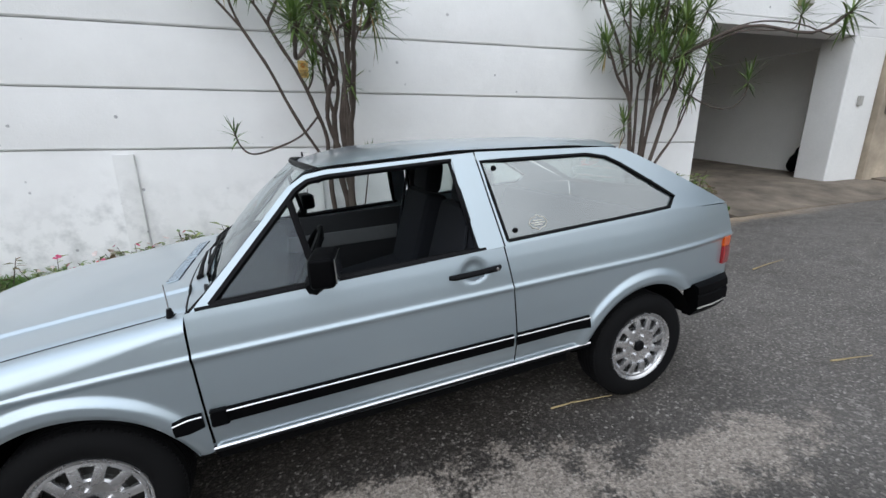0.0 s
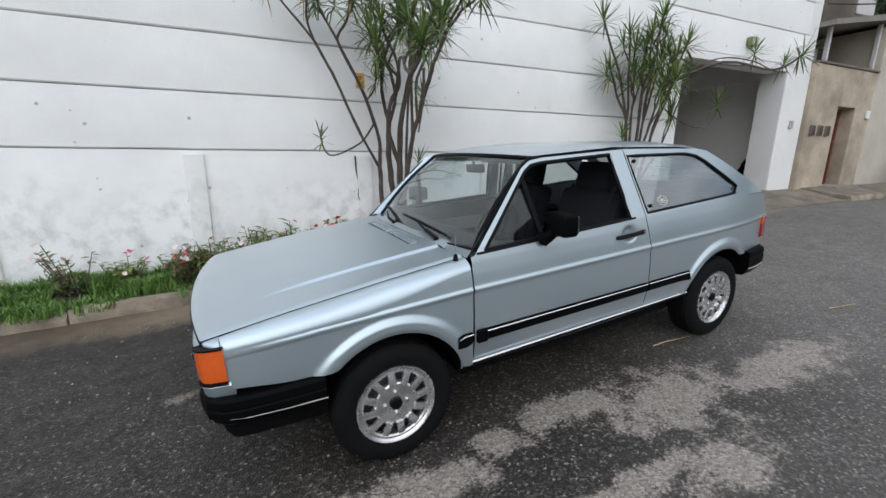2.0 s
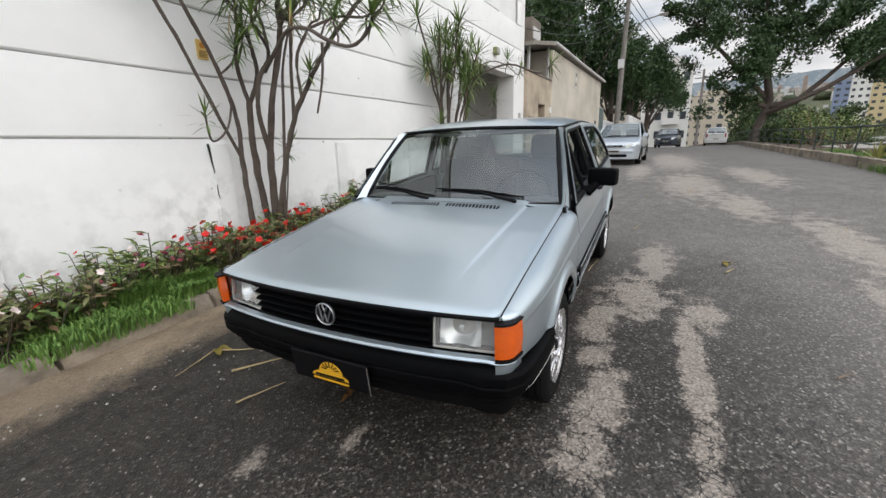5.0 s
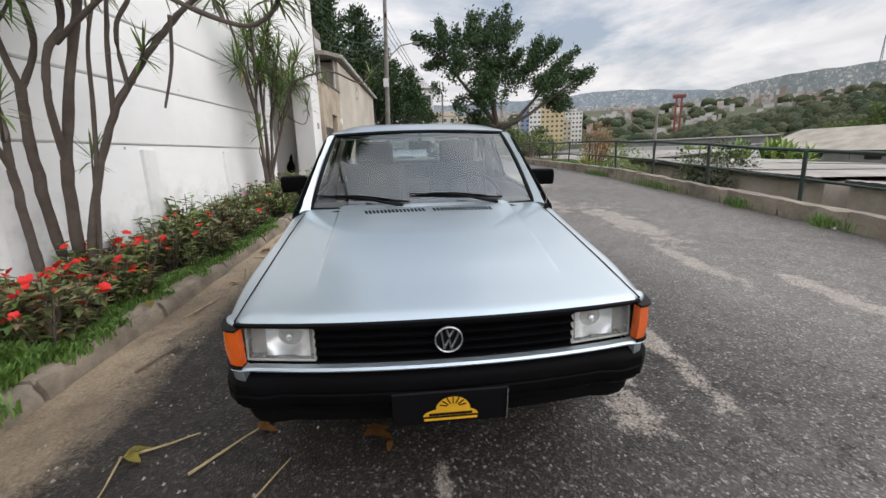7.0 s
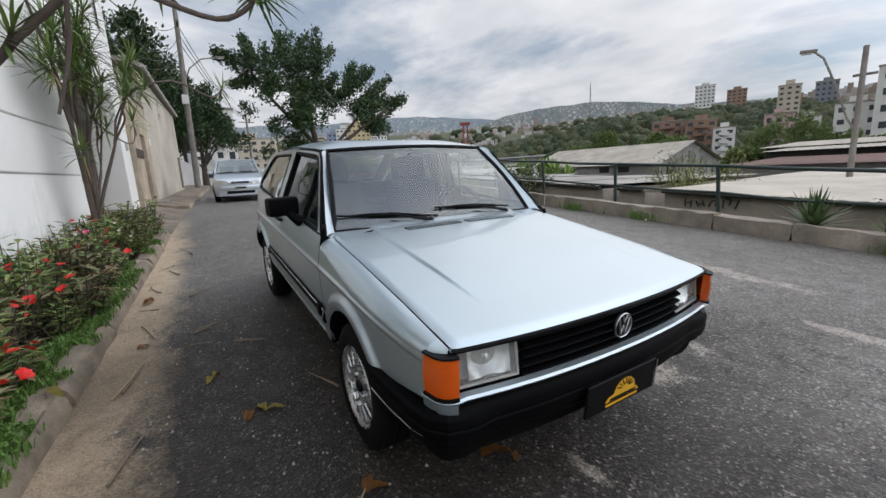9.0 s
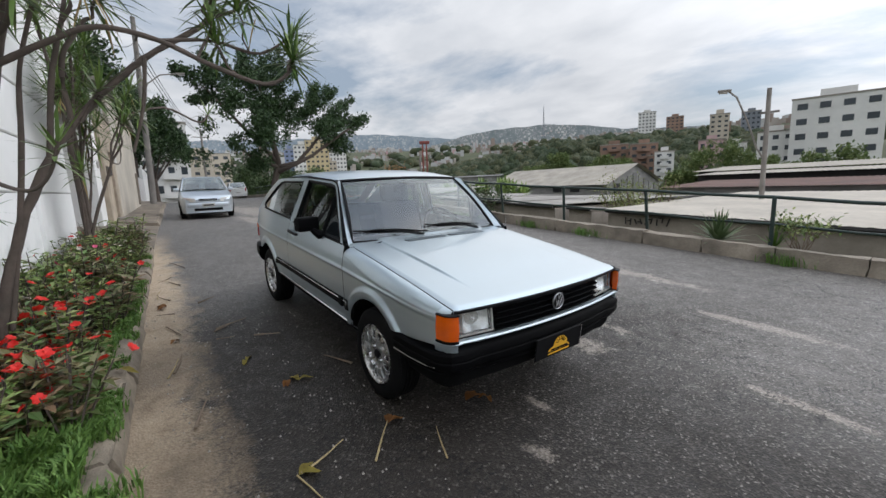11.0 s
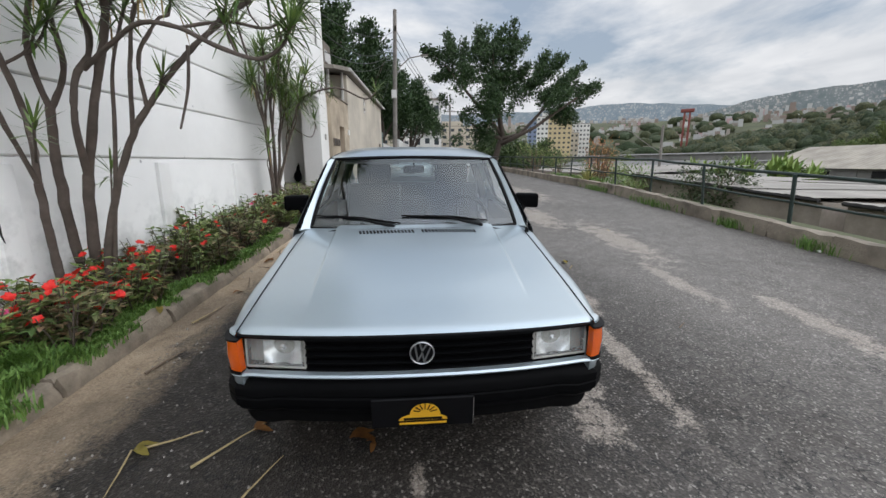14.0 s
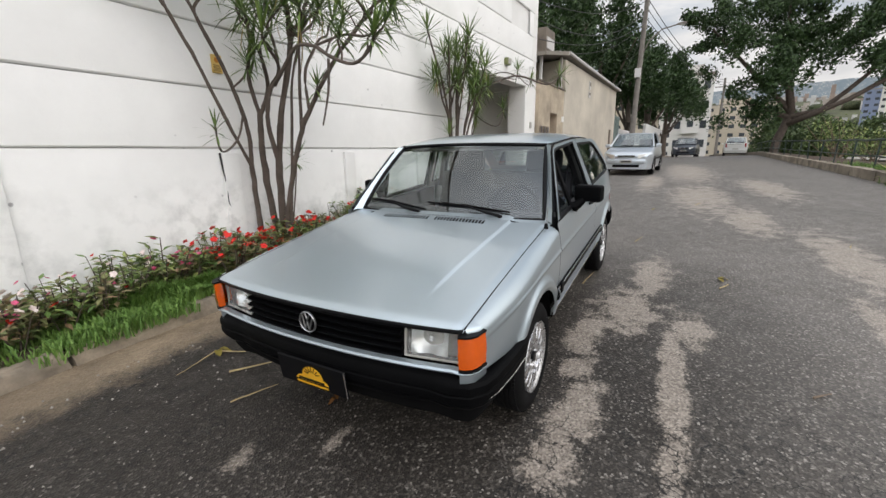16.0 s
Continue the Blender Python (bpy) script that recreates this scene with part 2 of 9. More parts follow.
    sandy = m.math("MULTIPLY", m.span(side, 3.72, 3.95), m.span(X, -5.0, -4.0))
    # fine cracks
    cr = m.node("ShaderNodeTexVoronoi", Scale=2.9); cr.feature = "DISTANCE_TO_EDGE"
    warp = m.t.nodes.new("ShaderNodeVectorMath"); warp.operation = "ADD"
    wn = m.node("ShaderNodeTexNoise", Scale=4.0, Detail=5.0); m.link(p, wn.inputs["Vector"])
    m.link(p, warp.inputs[0]); m.link(wn.outputs["Color"], warp.inputs[1]); m.link(warp.outputs[0], cr.inputs["Vector"])
    crack = m.math("MULTIPLY", m.span(cr.outputs["Distance"], 0.024, 0.008), m.math("MULTIPLY", m.span(big, 0.36, 0.50), m.span(m.math("ADD", X, mid), 0.6, -0.3)))
    col = m.mix(m.math("MULTIPLY", m.math("MULTIPLY", crack, 0.92), m.math("SUBTRACT", 1.0, sandy)), col, (0.006, 0.006, 0.006))
    m.colour(col)
    m.set(Roughness=m.span(mid, 0.3, 0.7, 0.46, 0.72), Specular_IOR_Level=m.span(lane, 0.0, 1.0, 0.35, 0.75))
    m.bump(m.math("ADD", vo.outputs["Distance"], m.math("MULTIPLY", fine, 0.6)), 0.75, 0.006)
    return m.mat


def painted_wall_material():
    m = Nodes("white_wall_paint")
    p = m.position()
    sep = m.t.nodes.new("ShaderNodeSeparateXYZ"); m.link(p, sep.inputs[0])
    big, mid, fine = m.noise(p, 0.9, 6), m.noise(p, 5.0, 6), m.noise(p, 55.0, 4)
    col = m.ramp(big, (0.3, (0.74, 0.74, 0.73)), (0.65, (0.83, 0.83, 0.82)))
    damp = m.math("MULTIPLY", m.span(mid, 0.45, 0.72), m.span(m.math("SUBTRACT", sep.outputs["Z"], m.math("MULTIPLY", big, 1.6)), 0.25, -0.35))
    col = m.mix(m.math("MULTIPLY", damp, 0.8), col, (0.42, 0.43, 0.42))
    spot = m.node("ShaderNodeTexVoronoi", Scale=4.2); m.link(p, spot.inputs["Vector"])
    chip = m.math("MULTIPLY", m.span(m.math("ADD", spot.outputs["Distance"], m.math("MULTIPLY", m.noise(p, 24.0, 3), 0.08)), 0.125, 0.085), m.span(m.noise(p, 2.2, 2), 0.43, 0.50))
    col = m.mix(m.math("MULTIPLY", chip, 0.75), col, (0.25, 0.25, 0.26))
    m.colour(col)
    m.set(Roughness=0.75)
    m.bump(m.math("SUBTRACT", m.math("ADD", m.math("MULTIPLY", fine, 0.35), mid), m.math("MULTIPLY", chip, 0.8)), 0.45, 0.012)
    return m.mat


def car_paint(name, c, flake=0.75):
    m = Nodes(name)
    p = m.position()
    fl = m.node("ShaderNodeTexVoronoi", Scale=900.0); m.link(p, fl.inputs["Vector"])
    big = m.noise(p, 1.5, 3)
    dust = m.noise(p, 14.0, 6, 0.7)
    col = m.mix(m.span(fl.outputs["Distance"], 0.2, 0.6, 0.0, 0.12), c, darker(c, 0.72))
    col = m.mix(m.span(dust, 0.5, 0.9, 0.0, 0.12), col, (0.45, 0.43, 0.40))
    m.colour(col)
    m.set(Metallic=flake, Roughness=m.span(big, 0.3, 0.7, 0.29, 0.36), Coat_Weight=0.7, Coat_Roughness=0.05, Coat_IOR=1.45)
    return m.mat


ASPHALT = asphalt_material()
WALL_WHITE = painted_wall_material()
PLASTER_WHITE = surf("white_render", (0.80, 0.80, 0.78), 0.8, vary=0.08, big=0.8, fine=30, bump=0.12)
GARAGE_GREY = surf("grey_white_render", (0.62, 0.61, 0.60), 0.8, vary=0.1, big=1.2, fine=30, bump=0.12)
BEIGE = surf("stained_beige_render", (0.57, 0.52, 0.44), 0.85, vary=0.28, big=0.7, fine=22, bump=0.3, dist=0.01)
BROWN_WALL = surf("weathered_brown_render", (0.50, 0.42, 0.32), 0.9, vary=0.45, big=1.4, fine=18, bump=0.4, dist=0.012)
CONCRETE = surf("old_concrete", (0.33, 0.30, 0.26), 0.9, vary=0.35, big=2.5, fine=45, bump=0.5, dist=0.012, each=0.35)
DIRTY_CONCRETE = surf("dirty_concrete_wall", (0.20, 0.17, 0.14), 0.9, vary=0.45, big=1.6, fine=30, bump=0.4, dist=0.01)
DRIVE = surf("stained_drive_concrete", (0.235, 0.195, 0.152), 0.9, vary=0.6, big=2.2, fine=40, bump=0.5, dist=0.01)
SOIL = surf("dark_soil", (0.075, 0.05, 0.034), 0.95, vary=0.4, big=5, fine=60, bump=0.8, dist=0.02)
VALLEY = surf("scrub_ground", (0.09, 0.10, 0.05), 0.95, vary=0.5, big=0.05, fine=0.8, bump=0.2, dist=0.2)
RUBBER = surf("tyre_rubber", (0.007, 0.007, 0.0075), 0.75, spec=0.12, vary=0.3, big=9, fine=120, bump=0.2, dist=0.002)
PLASTIC = surf("black_plastic", (0.003, 0.0031, 0.0036), 0.50, spec=0.05, vary=0.25, big=6, fine=160, bump=0.15, dist=0.001)
TRIM_BLACK = surf("black_trim", (0.005, 0.005, 0.006), 0.45, spec=0.12, vary=0.2, big=6, fine=160, bump=0)
CHROME = surf("bright_trim", (0.80, 0.80, 0.81), 0.18, metal=1.0, vary=0.1, big=8, fine=120, bump=0)
STEEL_GREEN = surf("dark_green_painted_steel", (0.020, 0.040, 0.034), 0.5, vary=0.35, big=6, fine=60, bump=0.2, dist=0.002)
PAINT = car_paint("silver_blue_car_paint", (0.475, 0.555, 0.605), 0.72)
KERB_MOSSY = surf("mossy_brown_concrete", (0.36, 0.31, 0.25), 0.95, vary=0.75, big=2.2, fine=40, bump=0.7, dist=0.016, each=0.5)
KERB_EARTHY = surf("earthy_worn_concrete", (0.36, 0.30, 0.23), 0.95, vary=0.75, big=4.0, fine=45, bump=0.6, dist=0.014, each=0.4)
GLASS = glass("clear_window_glass", (0.80, 0.85, 0.84), 0.0, 0.06)
GLASS_SCREEN = glass("windscreen_glass", (0.76, 0.81, 0.81), 0.01, 0.115)
GLASS_GREEN = glass("green_tinted_glass", (0.66, 0.74, 0.71), 0.0, 0.34)

# ---- mesh helpers ----
I4 = Matrix.Identity(4)


def thing(name, m=I4):
    ob = new(name)
    ob.empty_display_size = 0.1
    ob.matrix_world = m
    return ob


def part(name, bm, material, parent=None, label="", m=I4, angle=35):
    """Links a bmesh as one mesh object, under a thing or part if one is given."""
    me = bpy.data.meshes.new(name)
    bm.to_mesh(me)
    bm.free()
    me.materials.append(material)
    if angle:
        me.shade_smooth()
        me.set_sharp_from_angle(angle=radians(angle))
    ob = new(name, me)
    ob.parent = parent
    ob.matrix_basis = m
    if label:
        ob["label"] = label
    return ob


def again(ob, m, parent=None):
    """Another object on the same mesh."""
    o = new(ob.name, ob.data)
    o.parent = parent if parent is not None else ob.parent
    o.matrix_basis = m
    if "label" in ob:
        o["label"] = ob["label"]
    return o


def box(bm, size, m=I4, bevel=0.0, seg=2):
    r = bmesh.ops.create_cube(bm, size=1.0, matrix=m @ Matrix.Diagonal((*size, 1)))
    if bevel:
        edges = list({e for v in r["verts"] for e in v.link_edges})
        bmesh.ops.bevel(bm, geom=edges, offset=bevel, segments=seg, affect="EDGES", profile=0.6)
    return bm


def boxed(x0, x1, y0, y1, z0, z1, bevel=0.0, seg=2, bm=None):
    bm = bm or bmesh.new()
    return box(bm, (x1 - x0, y1 - y0, z1 - z0), Matrix.Translation(((x0 + x1) / 2, (y0 + y1) / 2, (z0 + z1) / 2)), bevel, seg)


def rod(bm, a, b, r0, r1=None, seg=8, caps=True):
    a, b = Vector(a), Vector(b)
    d = b - a
    m = Matrix.Translation((a + b) / 2) @ d.to_track_quat("Z", "Y").to_matrix().to_4x4()
    bmesh.ops.create_cone(bm, cap_ends=caps, segments=seg, radius1=r0, radius2=r0 if r1 is None else r1, depth=d.length, matrix=m)
    return bm


def tube(bm, pts, radii, seg=6):
    """A bent, tapering stem through pts."""
    pts = [Vector(p) for p in pts]
    rings = []
    for i, p in enumerate(pts):
        d = (pts[min(i + 1, len(pts) - 1)] - pts[max(i - 1, 0)]).normalized()
        q = d.to_track_quat("Z", "Y")
        r = radii[i] if isinstance(radii, (list, tuple)) else radii
        rings.append([bm.verts.new(p + q @ Vector((r * math.cos(a), r * math.sin(a), 0))) for a in (k * math.tau / seg for k in range(seg))])
    for a, b in zip(rings, rings[1:]):
        for k in range(seg):
            bm.faces.new((a[k], a[(k + 1) % seg], b[(k + 1) % seg], b[k]))
    bm.faces.new(list(reversed(rings[0])))
    bm.faces.new(rings[-1])
    return bm


def prism(bm, outline, depth, m=I4):
    """A flat outline (x, z) given a thickness along y, centred."""
    a = [bm.verts.new(m @ Vector((x, -depth / 2, z))) for x, z in outline]
    b = [bm.verts.new(m @ Vector((x, depth / 2, z))) for x, z in outline]
    n = len(a)
    bm.faces.new(a)
    bm.faces.new(list(reversed(b)))
    for i in range(n):
        bm.faces.new((a[i], b[i], b[(i + 1) % n], a[(i + 1) % n]))
    bmesh.ops.recalc_face_normals(bm, faces=bm.faces)
    return bm


def sheet(fn, nu, nv, thick=0.0, bm=None, closed=False):
    """A grid of fn(u, v), u and v from 0 to 1; thick: gives it a back, along the normals."""
    bm = bm or bmesh.new()
    v = [[bm.verts.new(fn(i / nu, j / nv)) for j in range(nv + 1)] for i in range(nu + 1)]
    made = []
    for i in range(nu):
        for j in range(nv):
            q = (v[i][j], v[i + 1][j], v[i + 1][j + 1], v[i][j + 1])
            if len({tuple(round(c, 6) for c in w.co) for w in q}) == 4:
                made.append(bm.faces.new(q))
    if thick:
        bm.normal_update()
        bmesh.ops.solidify(bm, geom=made, thickness=thick)
    return bm


def lathe(bm, profile, seg=32, m=I4):
    """Turns a profile of (radius, along) about the local y axis."""
    rings = [[bm.verts.new(m @ Vector((r * math.cos(a), h, r * math.sin(a)))) for a in (k * math.tau / seg for k in range(seg))] for r, h in profile]
    for a, b in zip(rings, rings[1:]):
        for k in range(seg):
            bm.faces.new((a[k], a[(k + 1) % seg], b[(k + 1) % seg], b[k]))
    bmesh.ops.recalc_face_normals(bm, faces=bm.faces)
    return bm


def lerp(table, x):
    """Linear between rows of (x, value)."""
    if x <= table[0][0]:
        return table[0][1]
    for (a, va), (b, vb) in zip(table, table[1:]):
        if x <= b:
            return va + (vb - va) * (x - a) / (b - a)
    return table[-1][1]


def smooth(a, b, x):
    t = min(1.0, max(0.0, (x - a) / (b - a)))
    return t * t * (3 - 2 * t)

# ---- the lie of the land ----


def gz(x):
    """Height of the street, which climbs and then levels out."""
    if x <= 5:
        return -0.02 + 0.06 * x
    d = min(x, 9) - 5
    z = 0.28 + 0.06 * d - 0.005625 * d * d
    return z + 0.015 * (min(max(x, 9), 30) - 9) - 0.015 * max(0.0, x - 30)


def wy(x):
    """Face of the white wall."""
    return 5.2035 - 0.071 * x


def ky(x):
    """Street face of the planting kerb."""
    return 4.215 - 0.075 * x


def kr(x):
    """Street face of the valley-side kerb."""
    return -2.92 - 0.055 * max(0.0, min(x, 36) - 5)


def gh(x, y):
    """Height of the street across its width: it rises a little to the valley side."""
    return gz(x) + 0.02 * max(0.0, 1.4 - max(y, -5.2))


def bearing(az):
    """How far the valley's far side lies turned at a compass angle, in degrees, and its lift by the metre."""
    return lerp(((-90, -3.4), (-75, -3.35), (-60, -3.15), (-50, -2.9), (-35, -2.55), (-20, -2.15), (0, -1.75), (15, -1.2), (40, -1.0)), az), 0.003 + 0.00018 * max(0.0, -az)


def swing(x, y, z=0.0):
    """A far place laid to the bearing of the valley, as seen from the street."""
    r, az = math.hypot(x + 3, y - 3), math.degrees(math.atan2(y - 3, x + 3))
    turn, lift = bearing(az)
    return -3 + r * math.cos(radians(az + turn)), 3 + r * math.sin(radians(az + turn)), z + r * lift


def hill(x, y):
    r = math.hypot(x, y)
    az = math.degrees(math.atan2(y, x))
    turn, lift = bearing(az)
    az -= turn
    z = r * lift - 7.0 + 38 * smooth(150, 800, r) + 34 * smooth(380, 900, r) - 40 * smooth(950, 2500, r)
    ridge = lerp(((-110, 0.0), (-80, 12.0), (-67, 17.0), (-59, 18.5), (-51, 18.0), (-45, 13.0), (-36, 8.0), (-28, 0.0)), az)
    z += ridge * math.exp(-((r - 300) / 72) ** 2)
    z += noise.noise(Vector((x, y, 0)) / 190) * 6 * smooth(200, 700, r) + noise.noise(Vector((x, y, 7)) / 60) * 4 * smooth(120, 400, r)
    return z


def ground_height(x, y):
    street = gz(max(-60, min(x, 90))) - 0.10
    low = hill(x, y)
    if y < -5.3:
        return low
    k = smooth(60, 120, x) if y < 30 else smooth(40, 110, math.hypot(x, y))
    k = max(k, smooth(-60, -120, x))
    return street * (1 - k) + low * k


def spread(near, far, step, grow):
    out, s, v = [], step, 0.0
    while v < far:
        out.append(v)
        if v > near:
            s *= grow
        v += s
    return out + [far]


def make_ground():
    bm = bmesh.new()
    pos = spread(60, 4500, 4, 1.13)
    xs = sorted({-v for v in pos} | set(pos))
    ys = sorted({-v - 5.35 for v in pos} | {v + 4 for v in pos} | {-5.25, -4.0, -1.0, 2.0})
    vs = [[bm.verts.new((x, y, ground_height(x, y))) for y in ys] for x in xs]
    for i in range(len(xs) - 1):
        for j in range(len(ys) - 1):
            bm.faces.new((vs[i][j], vs[i + 1][j], vs[i + 1][j + 1], vs[i][j + 1]))
    return tagged(part("ground", bm, VALLEY, angle=60), "scrubby green and brown ground of the valley and hills", "ground", kind="structure")


make_ground()


def backdrop(name, r, rows, label, c0, c1, speck, haze_glow):
    """A far ridge as a plain curved band, air haze put into its colours and emission; rows: (azimuth, height over
    distance).
    """
    def fn(u, v):
        az = rows[0][0] + (rows[-1][0] - rows[0][0]) * u
        e = lerp(rows, az) + 0.0030 * noise.noise(Vector((az * 0.5, r, 0))) + 0.0012 * noise.noise(Vector((az * 2.3, r, 5)))
        a = radians(-az)
        return Vector((r * math.cos(a) - 2, r * math.sin(a) + 3, 1.2 + r * (e * v - 0.04 * (1 - v))))
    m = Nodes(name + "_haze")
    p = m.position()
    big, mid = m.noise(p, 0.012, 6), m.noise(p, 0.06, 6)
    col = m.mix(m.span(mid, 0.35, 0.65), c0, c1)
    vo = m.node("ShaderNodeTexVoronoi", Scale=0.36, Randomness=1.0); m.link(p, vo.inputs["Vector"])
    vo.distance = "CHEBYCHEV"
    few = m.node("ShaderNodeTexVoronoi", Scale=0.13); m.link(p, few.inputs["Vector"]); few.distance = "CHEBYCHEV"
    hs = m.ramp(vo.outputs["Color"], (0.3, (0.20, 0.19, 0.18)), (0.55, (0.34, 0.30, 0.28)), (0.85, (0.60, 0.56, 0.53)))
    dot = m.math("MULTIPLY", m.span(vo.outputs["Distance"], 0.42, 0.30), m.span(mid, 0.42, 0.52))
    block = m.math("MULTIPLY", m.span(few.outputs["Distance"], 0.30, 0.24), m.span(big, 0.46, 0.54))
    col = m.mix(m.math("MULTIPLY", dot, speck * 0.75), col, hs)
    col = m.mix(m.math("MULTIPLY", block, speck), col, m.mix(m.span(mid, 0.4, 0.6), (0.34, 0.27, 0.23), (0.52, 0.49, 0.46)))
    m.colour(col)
    m.set(Roughness=1.0, Specular_IOR_Level=0.0, Emission_Color=(*haze_glow, 1.0), Emission_Strength=1.0)
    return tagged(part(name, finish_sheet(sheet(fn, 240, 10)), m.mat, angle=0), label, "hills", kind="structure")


def finish_sheet(bm):
    bmesh.ops.recalc_face_normals(bm, faces=bm.faces)
    return bm


# both ridges: haze is painted in by pale blue-grey colours and a faint emission
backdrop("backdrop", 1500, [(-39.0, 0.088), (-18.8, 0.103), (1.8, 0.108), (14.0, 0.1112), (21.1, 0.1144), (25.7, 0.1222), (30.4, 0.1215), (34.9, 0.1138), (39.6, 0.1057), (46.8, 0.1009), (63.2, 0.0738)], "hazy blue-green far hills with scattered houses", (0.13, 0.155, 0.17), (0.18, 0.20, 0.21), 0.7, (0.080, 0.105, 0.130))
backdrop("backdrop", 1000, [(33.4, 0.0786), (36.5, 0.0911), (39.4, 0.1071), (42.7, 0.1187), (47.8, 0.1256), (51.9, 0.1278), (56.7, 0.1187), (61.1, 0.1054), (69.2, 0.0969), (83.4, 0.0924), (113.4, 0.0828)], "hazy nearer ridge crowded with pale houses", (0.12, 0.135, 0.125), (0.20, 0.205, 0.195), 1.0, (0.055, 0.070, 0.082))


def strip(name, material, x0, x1, ya, yb, dz, label, category, nx=90, ny=14, rough=0.0, skirt=0.0):
    """A band of surface that follows the street, between two lines along it; skirt: turns its edges down."""
    bm = bmesh.new()
    rows = []
    for i in range(nx + 1):
        x = x0 + (x1 - x0) * i / nx
        a, b = ya(x), yb(x)
        row = []
        for j in range(ny + 1):
            y = a + (b - a) * j / ny
            h = dz(x, y) if callable(dz) else dz
            row.append(bm.verts.new((x, y, gz(x) + h + rough * noise.noise(Vector((x * 2.2, y * 2.2, 1.0))))))
        rows.append(row)
    for r, s in zip(rows, rows[1:]):
        for j in range(ny):
            bm.faces.new((r[j], s[j], s[j + 1], r[j + 1]))
    if skirt:
        bound = [e for e in bm.edges if e.is_boundary]
        ext = bmesh.ops.extrude_edge_only(bm, edges=bound)
        for v in [g for g in ext["geom"] if isinstance(g, bmesh.types.BMVert)]:
            v.co.z -= skirt
    bmesh.ops.recalc_face_normals(bm, faces=bm.faces)
    return tagged(part(name, bm, material, angle=50), label, category, kind="structure")


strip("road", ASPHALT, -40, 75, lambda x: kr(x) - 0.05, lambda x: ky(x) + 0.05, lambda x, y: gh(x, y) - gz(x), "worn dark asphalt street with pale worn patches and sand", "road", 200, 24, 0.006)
strip("planting_bed", SOIL, -16, 5.75, lambda x: ky(x) + 0.14, wy, 0.09, "dark soil bed between kerb and white wall", "soil", 120, 12, 0.03)
strip("verge", SOIL, -40, 70, lambda x: -5.22, lambda x: kr(x) - 0.24, lambda x, y: gh(x, y) - gz(x) + 0.14 - 1.2 * smooth(-3.40, -4.2, y) * (1 - smooth(10, 13, x)), "strip of bare earth behind the kerb", "soil", 140, 14, 0.03, 6.0)
strip("driveway", DRIVE, 5.75, 10.1, lambda x: ky(x) + 0.02, lambda x: wy(x) + 4.7, lambda x, y: 0.02 + lerp(((5.75, 0.11), (7.4, 0.16), (9.8, 0.17)), x) * smooth(ky(x), wy(x), y) + 0.075 * max(0.0, y - wy(x)), "stained concrete driveway up to the garage", "driveway", 40, 24, 0.012, 0.25)
strip("pavement", DRIVE, 10.1, 62, lambda x: ky(x) + 0.12, lambda x: wy(x) + 0.3, lambda x, y: 0.11 + 0.10 * smooth(ky(x), wy(x), y), "cracked old concrete pavement", "pavement", 80, 6, 0.02, 0.3)

# ---- kerbs, stone by stone ----
def kerb_run(name, label, x0, x1, length, line, width, height, material, kinds=4, seed=3):
    rnd = random.Random(seed)
    kerb = thing(name)
    tagged(kerb, label, "kerb", kind="structure")
    shapes = []
    for k in range(kinds):
        bm = bmesh.new()
        box(bm, (length - 0.012, width, height + 0.25), Matrix.Translation((0, 0, (height - 0.25) / 2)))
        bmesh.ops.subdivide_edges(bm, edges=bm.edges[:], cuts=4, use_grid_fill=True)
        top = [e for e in bm.edges if all(v.co.z > height - 0.02 for v in e.verts)]
        for v in bm.verts:
            w = Vector((rnd.uniform(-1, 1), rnd.uniform(-1, 1), rnd.uniform(-1, 1))) * 0.010
            w += noise.noise_vector(v.co * 6 + Vector((k * 9.1, seed, 0))) * 0.012
            v.co += w
            if v.co.z > height - 0.03 and v.co.y < -width / 2 + 0.03:
                v.co.y += 0.02
                v.co.z -= rnd.uniform(0.004, 0.034)
        shapes.append(bm)
    meshes = [part("kerb_stone", bm, material, kerb, angle=50) for bm in shapes]
    x, i = x0, 0
    while x < x1:
        a = math.atan2(gz(x + length) - gz(x), length)
        yaw = math.atan2(line(x + length) - line(x), length)
        m = Matrix.Translation((x + length / 2, line(x + length / 2) + width / 2 + rnd.uniform(-0.008, 0.008), gh(x + length / 2, line(x + length / 2)) + rnd.uniform(-0.01, 0.01))) @ Euler((rnd.uniform(-0.03, 0.03), -a + rnd.uniform(-0.006, 0.006), yaw)).to_matrix().to_4x4()
        if i < kinds:
            meshes[i].matrix_basis = m
        else:
            again(rnd.choice(meshes), m)
        x += length
        i += 1
    return kerb


kerb_run("kerb_planting", "low worn concrete kerb along the flower bed", -16, 5.4, 1.02, ky, 0.145, 0.115, KERB_EARTHY)
kerb_run("kerb_pavement", "low broken kerb along the old pavement", 10.1, 26, 1.02, ky, 0.145, 0.10, KERB_EARTHY, seed=8)
kerb_run("kerb_valley", "weathered concrete block kerb below the railing", -14.24, 60, 0.92, lambda x: kr(x) - 0.25, 0.25, 0.215, KERB_MOSSY, seed=5)

# ---- white wall with the garage ----
WALL = pose(0, 5.2035, 0, 0, 0, math.degrees(math.atan(-0.071)))
GX0, GX1, GTOP, WEND = 5.95, 9.03, 3.03, 9.87


def wall_box(name, x0, x1, y0, y1, z0, z1, material, parent, bevel=0.0, label=""):
    return part(name, boxed(x0, x1, y0, y1, z0, z1, bevel, 1), material, parent, label, angle=30)


